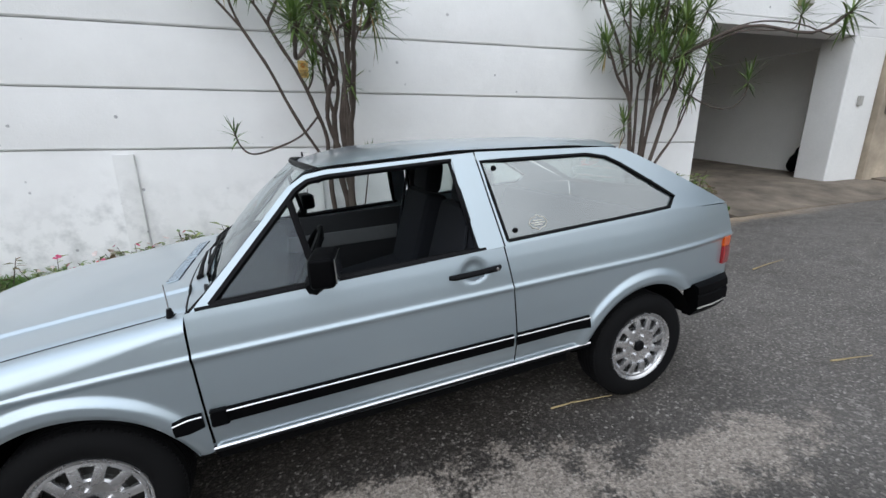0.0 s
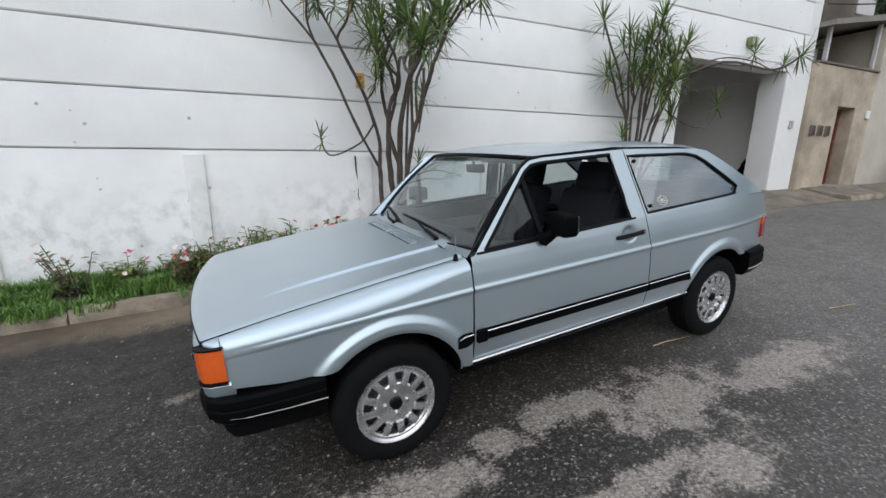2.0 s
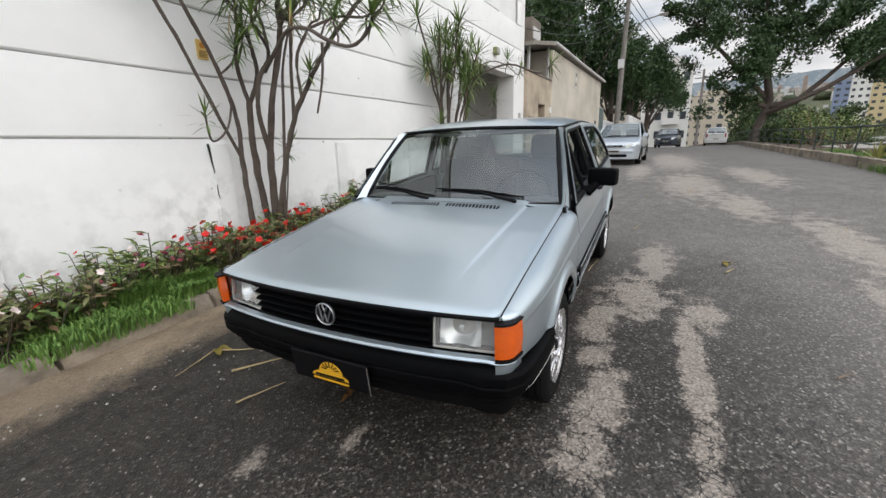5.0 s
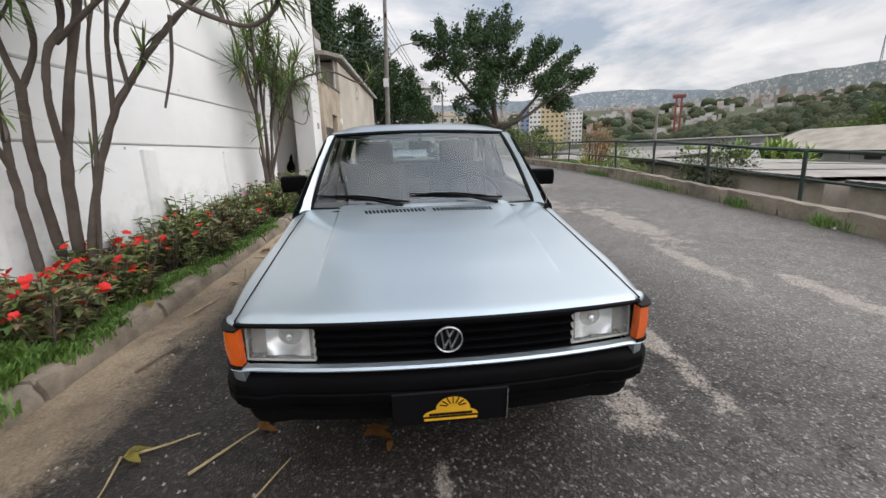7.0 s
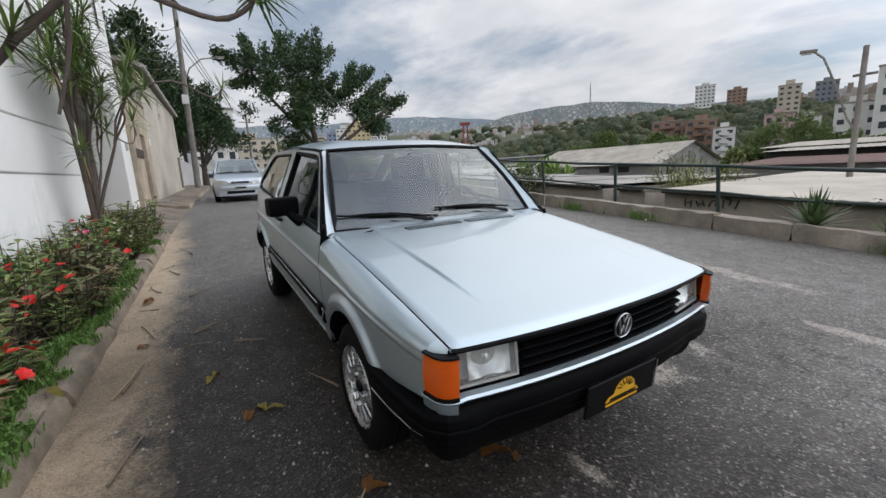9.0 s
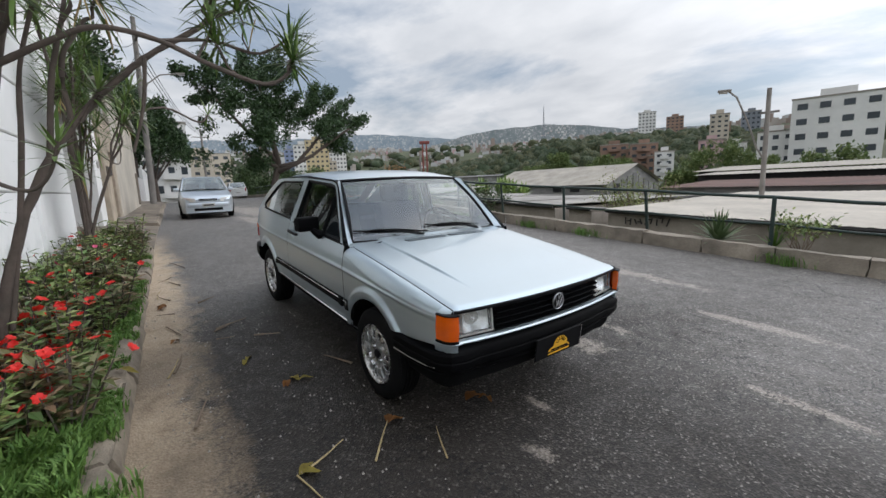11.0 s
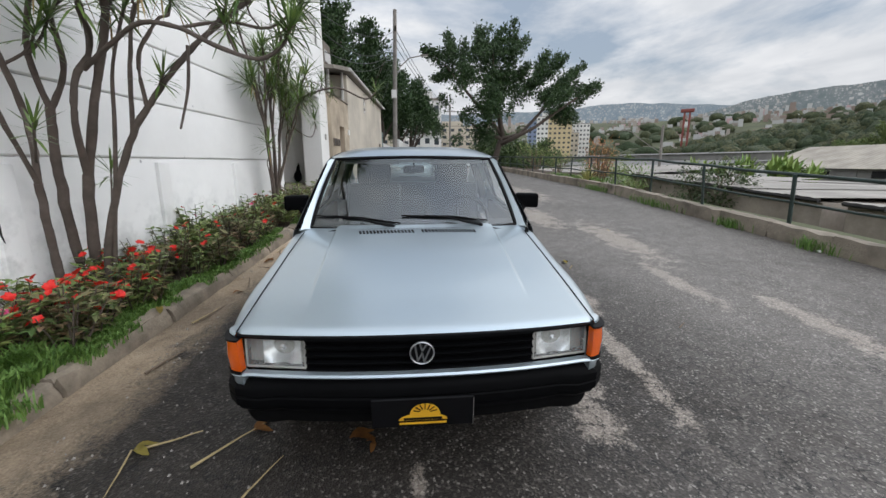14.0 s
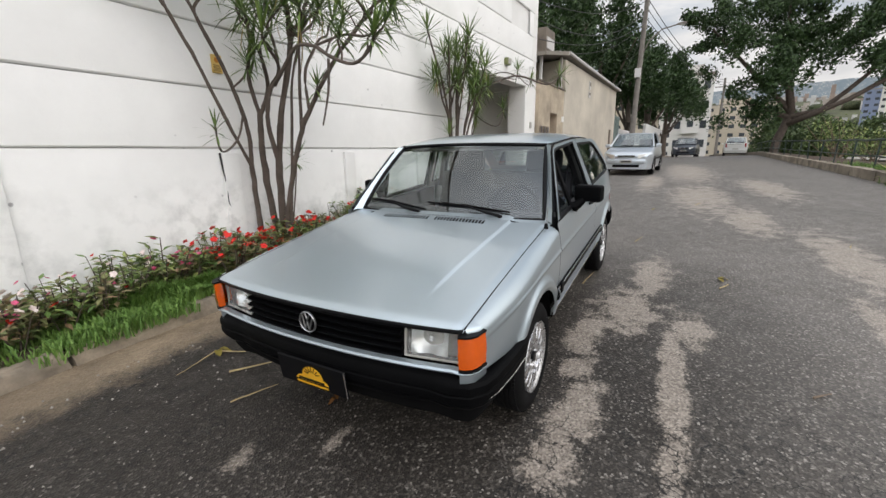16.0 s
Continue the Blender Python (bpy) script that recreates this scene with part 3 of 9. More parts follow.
wall = thing("wall_north", WALL)
tagged(wall, "tall white painted wall in long horizontal courses", "wall", kind="structure")
wall_box("backing", -18, GX0 - 0.02, 0.05, 0.35, -1.6, 6.82, WALL_WHITE, wall)
wall_box("backing", GX0 - 0.02, WEND - 0.02, 0.05, 0.35, GTOP + 0.02, 6.82, WALL_WHITE, wall)


def course(x0, x1, z0, z1, seed):
    """One long course, its lower lip slightly uneven and proud of the one below."""
    rnd = random.Random(seed)
    n = max(2, int((x1 - x0) / 0.35))
    prof = ((0.05, z0 + 0.004), (0.004, z0 + 0.006), (-0.006, z0 + 0.022), (0.0, z0 + 0.06), (0.0, z1 - 0.016), (0.007, z1 - 0.003), (0.05, z1 - 0.002))
    def fn(u, v):
        x = x0 + (x1 - x0) * u
        y, z = prof[round(v * 6)]
        k = noise.noise(Vector((x * 1.7, seed * 3.1, 0)))
        return Vector((x, y + 0.004 * noise.noise(Vector((x, z * 3, seed))), z + (0.006 * k if 0 < round(v * 6) < 4 else 0)))
    return sheet(fn, n, 6)


edges = [1.335 + 0.61 * k for k in range(10)]
part("base_course", course(-18, GX0, -1.6, 1.335, 1), WALL_WHITE, wall)
for i, (a, b) in enumerate(zip(edges, edges[1:])):
    if a < GTOP:
        part("course", course(-18, GX0, a, b, i + 2), WALL_WHITE, wall)
    elif 4.3 < a < 4.5:
        part("course", course(-18, 7.98, a, b, i + 2), WALL_WHITE, wall)
        part("course", course(9.24, WEND, a, b, i + 2), WALL_WHITE, wall)
    else:
        part("course", course(-18, WEND, a, b, i + 2), WALL_WHITE, wall)
wall_box("lintel", GX0 - 0.002, WEND + 0.0, -0.012, 0.34, GTOP, 3.16, WALL_WHITE, wall, 0.008)
wall_box("coping", -18, WEND + 0.05, -0.05, 0.4, 6.825, 6.95, CONCRETE, wall, 0.01)
wall_box("garage_pillar", GX1, WEND, -0.02, 0.50, -0.2, GTOP - 0.002, PLASTER_WHITE, wall, 0.012)
wall_box("end_return", WEND - 0.3, WEND, 0.0, 6, GTOP, 6.82, PLASTER_WHITE, wall, 0.0)
for i, x in enumerate((-5.42, -3.56, -1.69, 0.21, 2.03, 3.84)):
    bm = boxed(x - 0.1, x + 0.1, -0.042, 0.03, -1.2, 1.292 - 0.008 * (i % 2), 0.02, 2)
    part("pilaster", bm, WALL_WHITE, wall, angle=30)

garage = thing("garage", WALL)
tagged(garage, "open garage recess with grey-white walls", "garage", kind="structure")
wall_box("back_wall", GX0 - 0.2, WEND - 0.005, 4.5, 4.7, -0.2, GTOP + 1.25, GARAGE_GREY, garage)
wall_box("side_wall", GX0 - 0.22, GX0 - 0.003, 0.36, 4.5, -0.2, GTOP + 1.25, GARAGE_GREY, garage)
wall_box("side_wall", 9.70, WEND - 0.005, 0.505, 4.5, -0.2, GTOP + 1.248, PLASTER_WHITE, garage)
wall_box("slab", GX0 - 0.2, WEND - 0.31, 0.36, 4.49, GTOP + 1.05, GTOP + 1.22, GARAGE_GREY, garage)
louvre = part("louvre", boxed(-0.02, 0.02, -0.02, 0.30, -0.07, 0.07, 0.01, 1), DIRTY_CONCRETE, garage, m=Matrix.Translation((GX0 + 0.03, 0.5, 1.9)))
for i in range(1, 6):
    again(louvre, Matrix.Translation((GX0 + 0.03, 0.5, 1.9 + 0.2 * i)))

slit = thing("window_1", WALL @ Matrix.Translation((8.61, 0, 4.69)))
tagged(slit, "small dark sliding window high in the white wall", "window", kind="structure")
part("window_frame", boxed(-0.62, 0.62, 0.06, 0.12, -0.31, -0.27, 0.004, 1, boxed(-0.62, 0.62, 0.06, 0.12, 0.27, 0.31, 0.004, 1, boxed(-0.02, 0.02, 0.06, 0.12, -0.3, 0.3, 0.004, 1, boxed(-0.62, -0.58, 0.06, 0.12, -0.3, 0.3, 0.004, 1, boxed(0.58, 0.62, 0.06, 0.12, -0.3, 0.3, 0.004, 1))))), STEEL_GREEN, slit)
part("pane", boxed(-0.58, 0.58, 0.085, 0.095, -0.27, 0.27), surf("dark_window", (0.02, 0.022, 0.025), 0.08, vary=0.1, bump=0), slit)

# ---- beige house behind the garage ----
house = thing("beige_house", WALL)
tagged(house, "stained beige rendered house with a brown street door", "house")


HP = -0.12                                     # street face of the house, proud of the white wall
part("wall", boxed(9.88, 11.0, HP, 0.3, -0.2, 3.27, 0.01, 1), BROWN_WALL, house, "weathered lower front wall")
part("wall", boxed(11.74, 12.42, HP, 0.3, -0.2, 3.27, 0.01, 1), BROWN_WALL, house, "weathered lower front wall")
part("wall", boxed(11.0, 11.74, HP + 0.002, 0.3, 2.46, 3.268, 0.0, 1), BROWN_WALL, house)
part("block", boxed(12.42, 21.9, HP - 0.02, 7, -0.2, 4.28, 0.02, 1), BEIGE, house, "tall plain beige side wall")
part("block", boxed(10.2, 12.41, 4.8, 7, 2.5, 4.1, 0.02, 1), BROWN_WALL, house)
part("roof", prism(bmesh.new(), [(9.86, 3.96), (12.30, 4.36), (22.1, 4.30), (22.1, 4.42), (12.26, 4.48), (9.86, 4.06)], 7.4, Matrix.Translation((0, 3.42, 0))), CONCRETE, house, "thin grey concrete roof edge")
part("gutter", tube(bmesh.new(), [(12.2, HP - 0.18, 4.42), (17, HP - 0.18, 4.37), (22.1, HP - 0.18, 4.34)], 0.05, 8), GARAGE_GREY, house, "pale round gutter along the eaves")
for px, ph in ((10.30, 4.03), (12.33, 4.34)):
    part("post", boxed(px, px + 0.075, HP + 0.1, HP + 0.175, 3.26, ph, 0.005, 1), GARAGE_GREY, house)
part("sill", boxed(9.88, 12.42, HP - 0.03, 0.32, 3.272, 3.32, 0.01, 1), DIRTY_CONCRETE, house)
part("terrace_window", boxed(11.35, 11.85, 0.9, 1.0, 3.30, 3.95, 0.01, 1), GARAGE_GREY, house, "pale window frame at the back of the terrace")
part("terrace_wall", boxed(9.9, 12.41, 1.02, 1.2, 3.2, 4.0, 0.0, 1), DIRTY_CONCRETE, house, "shaded back wall of the terrace")
for vz, vh in ((3.86, 0.16), (3.50, 0.11)):
    v = part("vent", boxed(15.78, 16.02, HP - 0.05, HP - 0.02, vz - vh, vz + vh, 0.01, 1), GARAGE_GREY, house, "small pale vent")
    part("vent_opening", boxed(15.82, 15.98, HP - 0.056, HP - 0.045, vz - vh * 0.2, vz + vh * 0.8), DIRTY_CONCRETE, v)
part("pipe", rod(bmesh.new(), (20.6, HP - 0.06, 0.9), (20.6, HP - 0.06, 2.3), 0.05), DIRTY_CONCRETE, house)
tank = thing("cooling_unit", WALL @ Matrix.Translation((12.9, 0.95, 4.46)))
tagged(tank, "dark boxy cooling unit with a pale panel on the roof", "cooling unit")
part("casing", boxed(-0.50, 0.50, -0.35, 0.35, 0.12, 0.95, 0.04, 2), DIRTY_CONCRETE, tank)
part("panel", boxed(-0.42, 0.40, -0.375, -0.345, 0.28, 0.66, 0.02, 1), GARAGE_GREY, tank, "pale panel")
for fx in (-0.4, 0.4):
    part("foot", boxed(fx - 0.05, fx + 0.05, -0.3, 0.3, 0.0, 0.13, 0.005, 1), CONCRETE, tank)
door_m = surf("red_brown_door", (0.16, 0.05, 0.025), 0.55, vary=0.3, big=4, fine=50)
dr = thing("door_1", WALL @ Matrix.Translation((11.37, 0.16, 0.70)))
tagged(dr, "narrow red-brown wooden street door, shut", "door", kind="structure")
part("leaf", boxed(-0.31, 0.31, 0.03, 0.07, -0.02, 1.69, 0.004, 1), door_m, dr)
part("door_frame", boxed(-0.37, -0.31, -0.02, 0.08, -0.1, 1.755, 0.004, 1, boxed(0.31, 0.37, -0.02, 0.08, -0.1, 1.755, 0.004, 1, boxed(-0.31, 0.31, -0.02, 0.08, 1.695, 1.755, 0.004, 1))), door_m, dr)
part("door_handle", rod(bmesh.new(), (0.28, -0.03, 1.0), (0.28, 0.04, 1.0), 0.02), CHROME, dr)
part("step", boxed(-0.5, 0.5, -0.62, -0.03, -0.3, 0.0, 0.01, 1), CONCRETE, dr)

# ---- far wall, gate and houses up the street ----
far_wall = thing("wall_far", WALL)
tagged(far_wall, "low whitish boundary wall further up the street", "wall", kind="structure")
part("wall", boxed(25.6, 40, 0.3, 0.55, 0.2, 2.6, 0.02, 1), GARAGE_GREY, far_wall)
part("wall", boxed(40, 62, 0.3, 0.55, 0.0, 3.6, 0.02, 1), PLASTER_WHITE, far_wall)
gate = thing("metal_gate", WALL @ Matrix.Translation((22.1, 0.2, 0.95)))
tagged(gate, "tall grey-green barred metal gate", "gate")
part("gate_frame", boxed(0, 3.4, 0, 0.05, 0.02, 0.10, 0.004, 1, boxed(0, 3.4, 0, 0.05, 2.2, 2.28, 0.004, 1, boxed(0, 0.08, 0, 0.05, 0, 2.3, 0.004, 1, boxed(3.32, 3.4, 0, 0.05, 0, 2.3, 0.004, 1)))), surf("grey_green_steel", (0.20, 0.26, 0.25), 0.5), gate)
bar = part("bar", boxed(-0.012, 0.012, 0.012, 0.036, 0.1, 2.2), bpy.data.materials["grey_green_steel"], gate, m=Matrix.Translation((0.2, 0, 0)))
for i in range(1, 22):
    again(bar, Matrix.Translation((0.2 + 0.142 * i, 0, 0)))

# ---- the parked hatchback ----
CAR = pose(0, 2.205, -0.02, 0, 0, -0.7) @ pose(0, 0, 0, 0, -math.degrees(math.atan(0.06)), 0)
HUB_F, HUB_R, HUB_Z = -0.81, 1.555, 0.288
LENS_ORANGE = surf("amber_lens", (0.70, 0.105, 0.004), 0.10, vary=0.12, big=10, fine=90, bump=0.3, dist=0.002, coat=0.8)
LENS_RED = surf("red_lens", (0.32, 0.01, 0.015), 0.15, vary=0.2, big=10, fine=90, bump=0.3, dist=0.002, coat=0.8)
FABRIC = surf("dark_seat_fabric", (0.016, 0.018, 0.024), 0.95, vary=0.3, big=5, fine=140, bump=0.3, dist=0.002)
DASH = surf("dark_grey_dash", (0.022, 0.023, 0.026), 0.7, vary=0.2, big=5, fine=120, bump=0.2, dist=0.001)
ALLOY = surf("painted_alloy", (0.74, 0.74, 0.75), 0.26, metal=0.9, vary=0.18, big=14, fine=150, bump=0.15, dist=0.001)
BRAKE = surf("brake_drum", (0.035, 0.033, 0.03), 0.6, metal=0.2, vary=0.3, big=20, fine=90)
def frosted():
    """Ribbed lamp glass: part clear, part milky."""
    m = Nodes("headlamp_glass")
    p = m.position()
    wv = m.node("ShaderNodeTexWave", Scale=60.0, Distortion=0.5); wv.bands_direction = "Y"; m.link(p, wv.inputs["Vector"])
    tr = m.node("ShaderNodeBsdfTransparent"); tr.inputs[0].default_value = (0.95, 0.96, 0.96, 1)
    mx = m.t.nodes.new("ShaderNodeMixShader")
    m.colour((0.80, 0.80, 0.78)); m.set(Roughness=0.12, Coat_Weight=0.5)
    m.bump(wv.outputs["Fac"], 0.4, 0.003)
    m.link(m.span(m.noise(p, 26.0, 3), 0.3, 0.7, 0.08, 0.20), mx.inputs[0])
    m.link(tr.outputs[0], mx.inputs[1]); m.link(m.b.outputs[0], mx.inputs[2])
    m.link(mx.outputs[0], m.t.nodes["Material Output"].inputs["Surface"])
    return m.mat


LAMP_GLASS = frosted()
REFLECTOR = surf("lamp_reflector", (0.93, 0.94, 0.94), 0.34, metal=1.0, vary=0.08, big=18, fine=60, bump=0.10, dist=0.003)
LAMP_GREY = surf("lamp_housing", (0.42, 0.41, 0.38), 0.4, vary=0.1, big=10, fine=80)
WELL = surf("wheel_well", (0.004, 0.004, 0.0045), 0.95, vary=0.3, big=6, fine=50, spec=0.1)


def crease(x):
    return lerp(((-1.5, 0.699), (-1.1, 0.732), (-0.41, 0.755), (2.2, 0.790)), x)


def belt(x):
    return lerp(((-0.42, 0.905), (-0.27, 0.922), (0.78, 0.948), (1.75, 0.985), (2.18, 0.955)), x)


def seam(x):
    return lerp(((-1.58, 0.748), (-1.2, 0.802), (-0.8, 0.852), (-0.40, 0.896)), x)


SIDE = ((-0.42, 0.745), (-0.36, 0.762), (-0.27, 0.780), (-0.12, 0.787), (-0.016, 0.788), (-0.004, 0.796), (0.004, 0.796), (0.016, 0.789), (0.07, 0.781), (0.13, 0.769), (0.20, 0.752))


def hw(x, z):
    """Half width of the body at a place along it and a height."""
    w = lerp(SIDE, min(z, belt(x)) - crease(x))
    if z > belt(x):
        w -= (z - belt(x)) * 0.385
    w -= 0.007 * math.exp(-((z - crease(x)) / 0.012) ** 2) * smooth(-1.05, -1.5, x)
    w -= 0.046 * (max(0.0, -1.02 - x) / 0.46) ** 2 + 0.075 * (max(0.0, x - 1.45) / 0.72) ** 2
    for h in (HUB_F, HUB_R):
        d = math.hypot(x - h, z - HUB_Z)
        w += 0.020 * smooth(0.435, 0.395, d)
        w -= 0.012 * smooth(0.375, 0.345, d)
    d = math.hypot((x - 0.635) / 0.058, (z - 0.872) / 0.050)
    w -= 0.016 * smooth(1.0, 0.55, d)
    return w


def arch(x, h, r=0.352):
    d = r * r - (x - h) ** 2
    return HUB_Z + math.sqrt(d) if d > 0 else -1


def rung(a, b, zc, v):
    """A height between a and b whose rows close up round the crease at zc."""
    return lerp(((0, a), (0.30, a + (zc - 0.02 - a) * 0.6), (0.50, zc - 0.018), (0.56, zc - 0.005), (0.62, zc + 0.005), (0.68, zc + 0.018), (1.0, b)), v)


def columns(x0, x1, low, high, n, rows, s, extra=None, slant0=None, slant1=None):
    """A body panel between two heights, column by column; slant: how its ends lean with height."""
    def fn(u, v):
        x = x0 + (x1 - x0) * u
        a, b = low(x), high(x)
        z = rung(a, b, crease(x), v) if b - a > 0.2 else a + (b - a) * v
        if slant0 and u < 0.25:
            x += slant0(z) * (1 - u / 0.25)
        if slant1 and u > 0.75:
            x += slant1(z) * (u - 0.75) / 0.25
        return Vector((x, s * hw(x, z), z))
    return sheet(fn, n, rows)


def finish(bm, thick=0.006):
    bmesh.ops.recalc_face_normals(bm, faces=bm.faces)
    return bm


def ring(outer, inner, s, step=0.12, inset=0.0):
    """A window surround between two outlines with as many corners each, on the body's side."""
    bm = bmesh.new()
    a, b = [], []
    n = len(outer)
    for i in range(n):
        (ax, az), (bx, bz) = outer[i], outer[(i + 1) % n]
        (cx, cz), (dx, dz) = inner[i], inner[(i + 1) % n]
        k = max(1, int(math.hypot(bx - ax, bz - az) / step))
        for j in range(k):
            t = j / k
            a.append((ax + (bx - ax) * t, az + (bz - az) * t))
            b.append((cx + (dx - cx) * t, cz + (dz - cz) * t))
    rows = []
    for (ax, az), (bx, bz) in zip(a, b):
        row = []
        for t in (0, 0.5, 1):
            x, z = ax + (bx - ax) * t, az + (bz - az) * t
            row.append(bm.verts.new((x, s * hw(x, z), z)))
        x, z = bx, bz
        row.append(bm.verts.new((x, s * (hw(x, z) - 0.022), z)))
        rows.append(row)
    m = len(rows)
    for i in range(m):
        r, q = rows[i], rows[(i + 1) % m]
        for j in range(3):
            bm.faces.new((r[j], q[j], q[j + 1], r[j + 1]))
    bmesh.ops.recalc_face_normals(bm, faces=bm.faces)
    return bm


def pane(outline, s, depth):
    """A sheet of side glass inside an outline."""
    bm = bmesh.new()
    vs = [bm.verts.new((x, s * (hw(x, z) - depth), z)) for x, z in outline]
    f = bm.faces.new(vs)
    bmesh.ops.triangulate(bm, faces=[f])
    return bm


def edging(outline, s, depth, r, closed=True):
    pts = []
    n = len(outline)
    for i in range(n if closed else n - 1):
        (ax, az), (bx, bz) = outline[i], outline[(i + 1) % n]
        k = max(1, int(math.hypot(bx - ax, bz - az) / 0.1))
        for j in range(k):
            x, z = ax + (bx - ax) * j / k, az + (bz - az) * j / k
            pts.append((x, s * (hw(x, z) - depth), z))
    x, z = outline[0] if closed else outline[-1]
    pts.append((x, s * (hw(x, z) - depth), z))
    return tube(bmesh.new(), pts, r, 6)


def sweep(path, profile, bm=None):
    """A profile of (outward, z) along a plan path of (x, y)."""
    bm = bm or bmesh.new()
    rows = []
    n = len(path)
    for i, (x, y, *k) in enumerate(path):
        ax, ay = path[max(0, i - 1)][:2]
        bx, by = path[min(n - 1, i + 1)][:2]
        d = Vector((bx - ax, by - ay)).normalized()
        nx, ny = d.y, -d.x
        rows.append([bm.verts.new((x + nx * o, y + ny * o, z)) for o, z in (profile(i / (n - 1)) if callable(profile) else profile)])
    for r, q in zip(rows, rows[1:]):
        for j in range(len(r) - 1):
            bm.faces.new((r[j], r[j + 1], q[j + 1], q[j]))
    for end in (rows[0], rows[-1]):
        bm.faces.new(end)
    bmesh.ops.recalc_face_normals(bm, faces=bm.faces)
    return bm


DOOR_OUT = [(-0.385, 0.908), (-0.02, 1.272), (0.04, 1.307), (0.12, 1.318), (0.724, 1.334), (0.783, 0.949)]
DOOR_IN = [(-0.325, 0.919), (0.000, 1.253), (0.048, 1.281), (0.12, 1.292), (0.618, 1.308), (0.670, 0.951)]
QUARTER_OUT = [(0.790, 0.950), (0.731, 1.335), (1.40, 1.308), (1.50, 1.292), (1.62, 1.235), (2.165, 0.962), (1.80, 0.982)]
QUARTER_IN = [(0.806, 0.966), (0.750, 1.294), (1.28, 1.282), (1.385, 1.262), (1.46, 1.225), (1.752, 1.045), (1.705, 0.998)]


def hood_z(x, y):
    t = smooth(-1.57, -0.42, x)
    z = lerp(((-1.58, 0.752), (-1.2, 0.806), (-0.8, 0.856), (-0.40, 0.900)), x) + 0.014 * (1 - (y / 0.70) ** 2)
    yc = 0.475 + 0.03 * (x + 1.2)
    z += 0.012 * smooth(yc + 0.009, yc - 0.009, abs(y)) * smooth(-1.40, -1.0, x)
    return z + 0.004 - 0.012 * smooth(nose(y) + 0.03, nose(y) + 0.004, x)


def nose(y):
    """How far forward the nose comes at y."""
    return -1.575 + 0.065 * (abs(y) / 0.70) ** 2.2


def wheel_parts(wheel):
    tyre = [(0.178, 0.012), (0.190, 0.004), (0.215, -0.004), (0.245, -0.003), (0.262, 0.004), (0.276, 0.014), (0.283, 0.026)]
    for k in range(5):
        y = 0.034 + 0.024 * k
        tyre += [(0.287, y), (0.2875, y + 0.014), (0.279, y + 0.0155), (0.279, y + 0.0215)]
    tyre += [(0.283, 0.152), (0.265, 0.166), (0.235, 0.172), (0.19, 0.165), (0.178, 0.155)]
    t = part("tyre", lathe(bmesh.new(), tyre, 56), RUBBER, wheel, "black rubber tyre")
    bm = bmesh.new()
    for k in range(90):
        a = k * math.tau / 90
        for w, off in ((0.03, 0.0), (0.137, 0.5)):
            m = Matrix.Rotation(-(a + off * math.tau / 90), 4, "Y") @ Matrix.Translation((0.2795, w, 0)) @ Matrix.Rotation(0.5, 4, "X")
            box(bm, (0.012, 0.022, 0.009), m)
    part("tread", bm, RUBBER, t)["kind"] = "stuff"
    rim = part("rim", lathe(bmesh.new(), [(0.186, 0.150), (0.165, 0.145), (0.160, 0.05), (0.162, 0.020), (0.172, 0.010), (0.180, 0.002), (0.186, 0.000), (0.188, 0.006), (0.186, 0.014)], 52), ALLOY, wheel, "silver slotted alloy rim")
    bm = bmesh.new()
    n = 12
    lathe(bm, [(0.0, 0.020), (0.030, 0.020), (0.072, 0.017), (0.094, 0.015), (0.102, 0.020), (0.105, 0.040)], 40)
    lathe(bm, [(0.150, 0.030), (0.153, 0.013), (0.160, 0.008), (0.170, 0.010)], 52)
    for k in range(n):
        a = k * math.tau / n + 0.1
        m = Matrix.Rotation(-a, 4, "Y") @ Matrix.Translation((0.126, 0.015, 0)) @ Matrix.Rotation(0.10, 4, "Z")
        box(bm, (0.070, 0.018, 0.036), m, 0.007, 2)
    part("spoke_disc", bm, ALLOY, rim)
    bm = bmesh.new()
    lathe(bm, [(0.0, 0.045), (0.135, 0.045), (0.150, 0.055)], 32)
    part("drum", bm, BRAKE, wheel, "dull brake disc behind the slots")
    part("hub_cap", lathe(bmesh.new(), [(0.0, 0.006), (0.024, 0.007), (0.029, 0.012), (0.030, 0.021)], 20), TRIM_BLACK, wheel, "black centre cap")
    bolt = bmesh.new()
    lathe(bolt, [(0.0, 0.008), (0.008, 0.008), (0.0095, 0.022)], 6)
    lathe(bolt, [(0.011, 0.0195), (0.016, 0.0185), (0.017, 0.021)], 16)
    b0 = part("bolt", bolt, CHROME, rim, m=Matrix.Translation((0.052, 0, 0)))
    for k in range(1, 4):
        a = k * math.tau / 4
        again(b0, Matrix.Translation((0.052 * math.cos(a), 0, 0.052 * math.sin(a))))


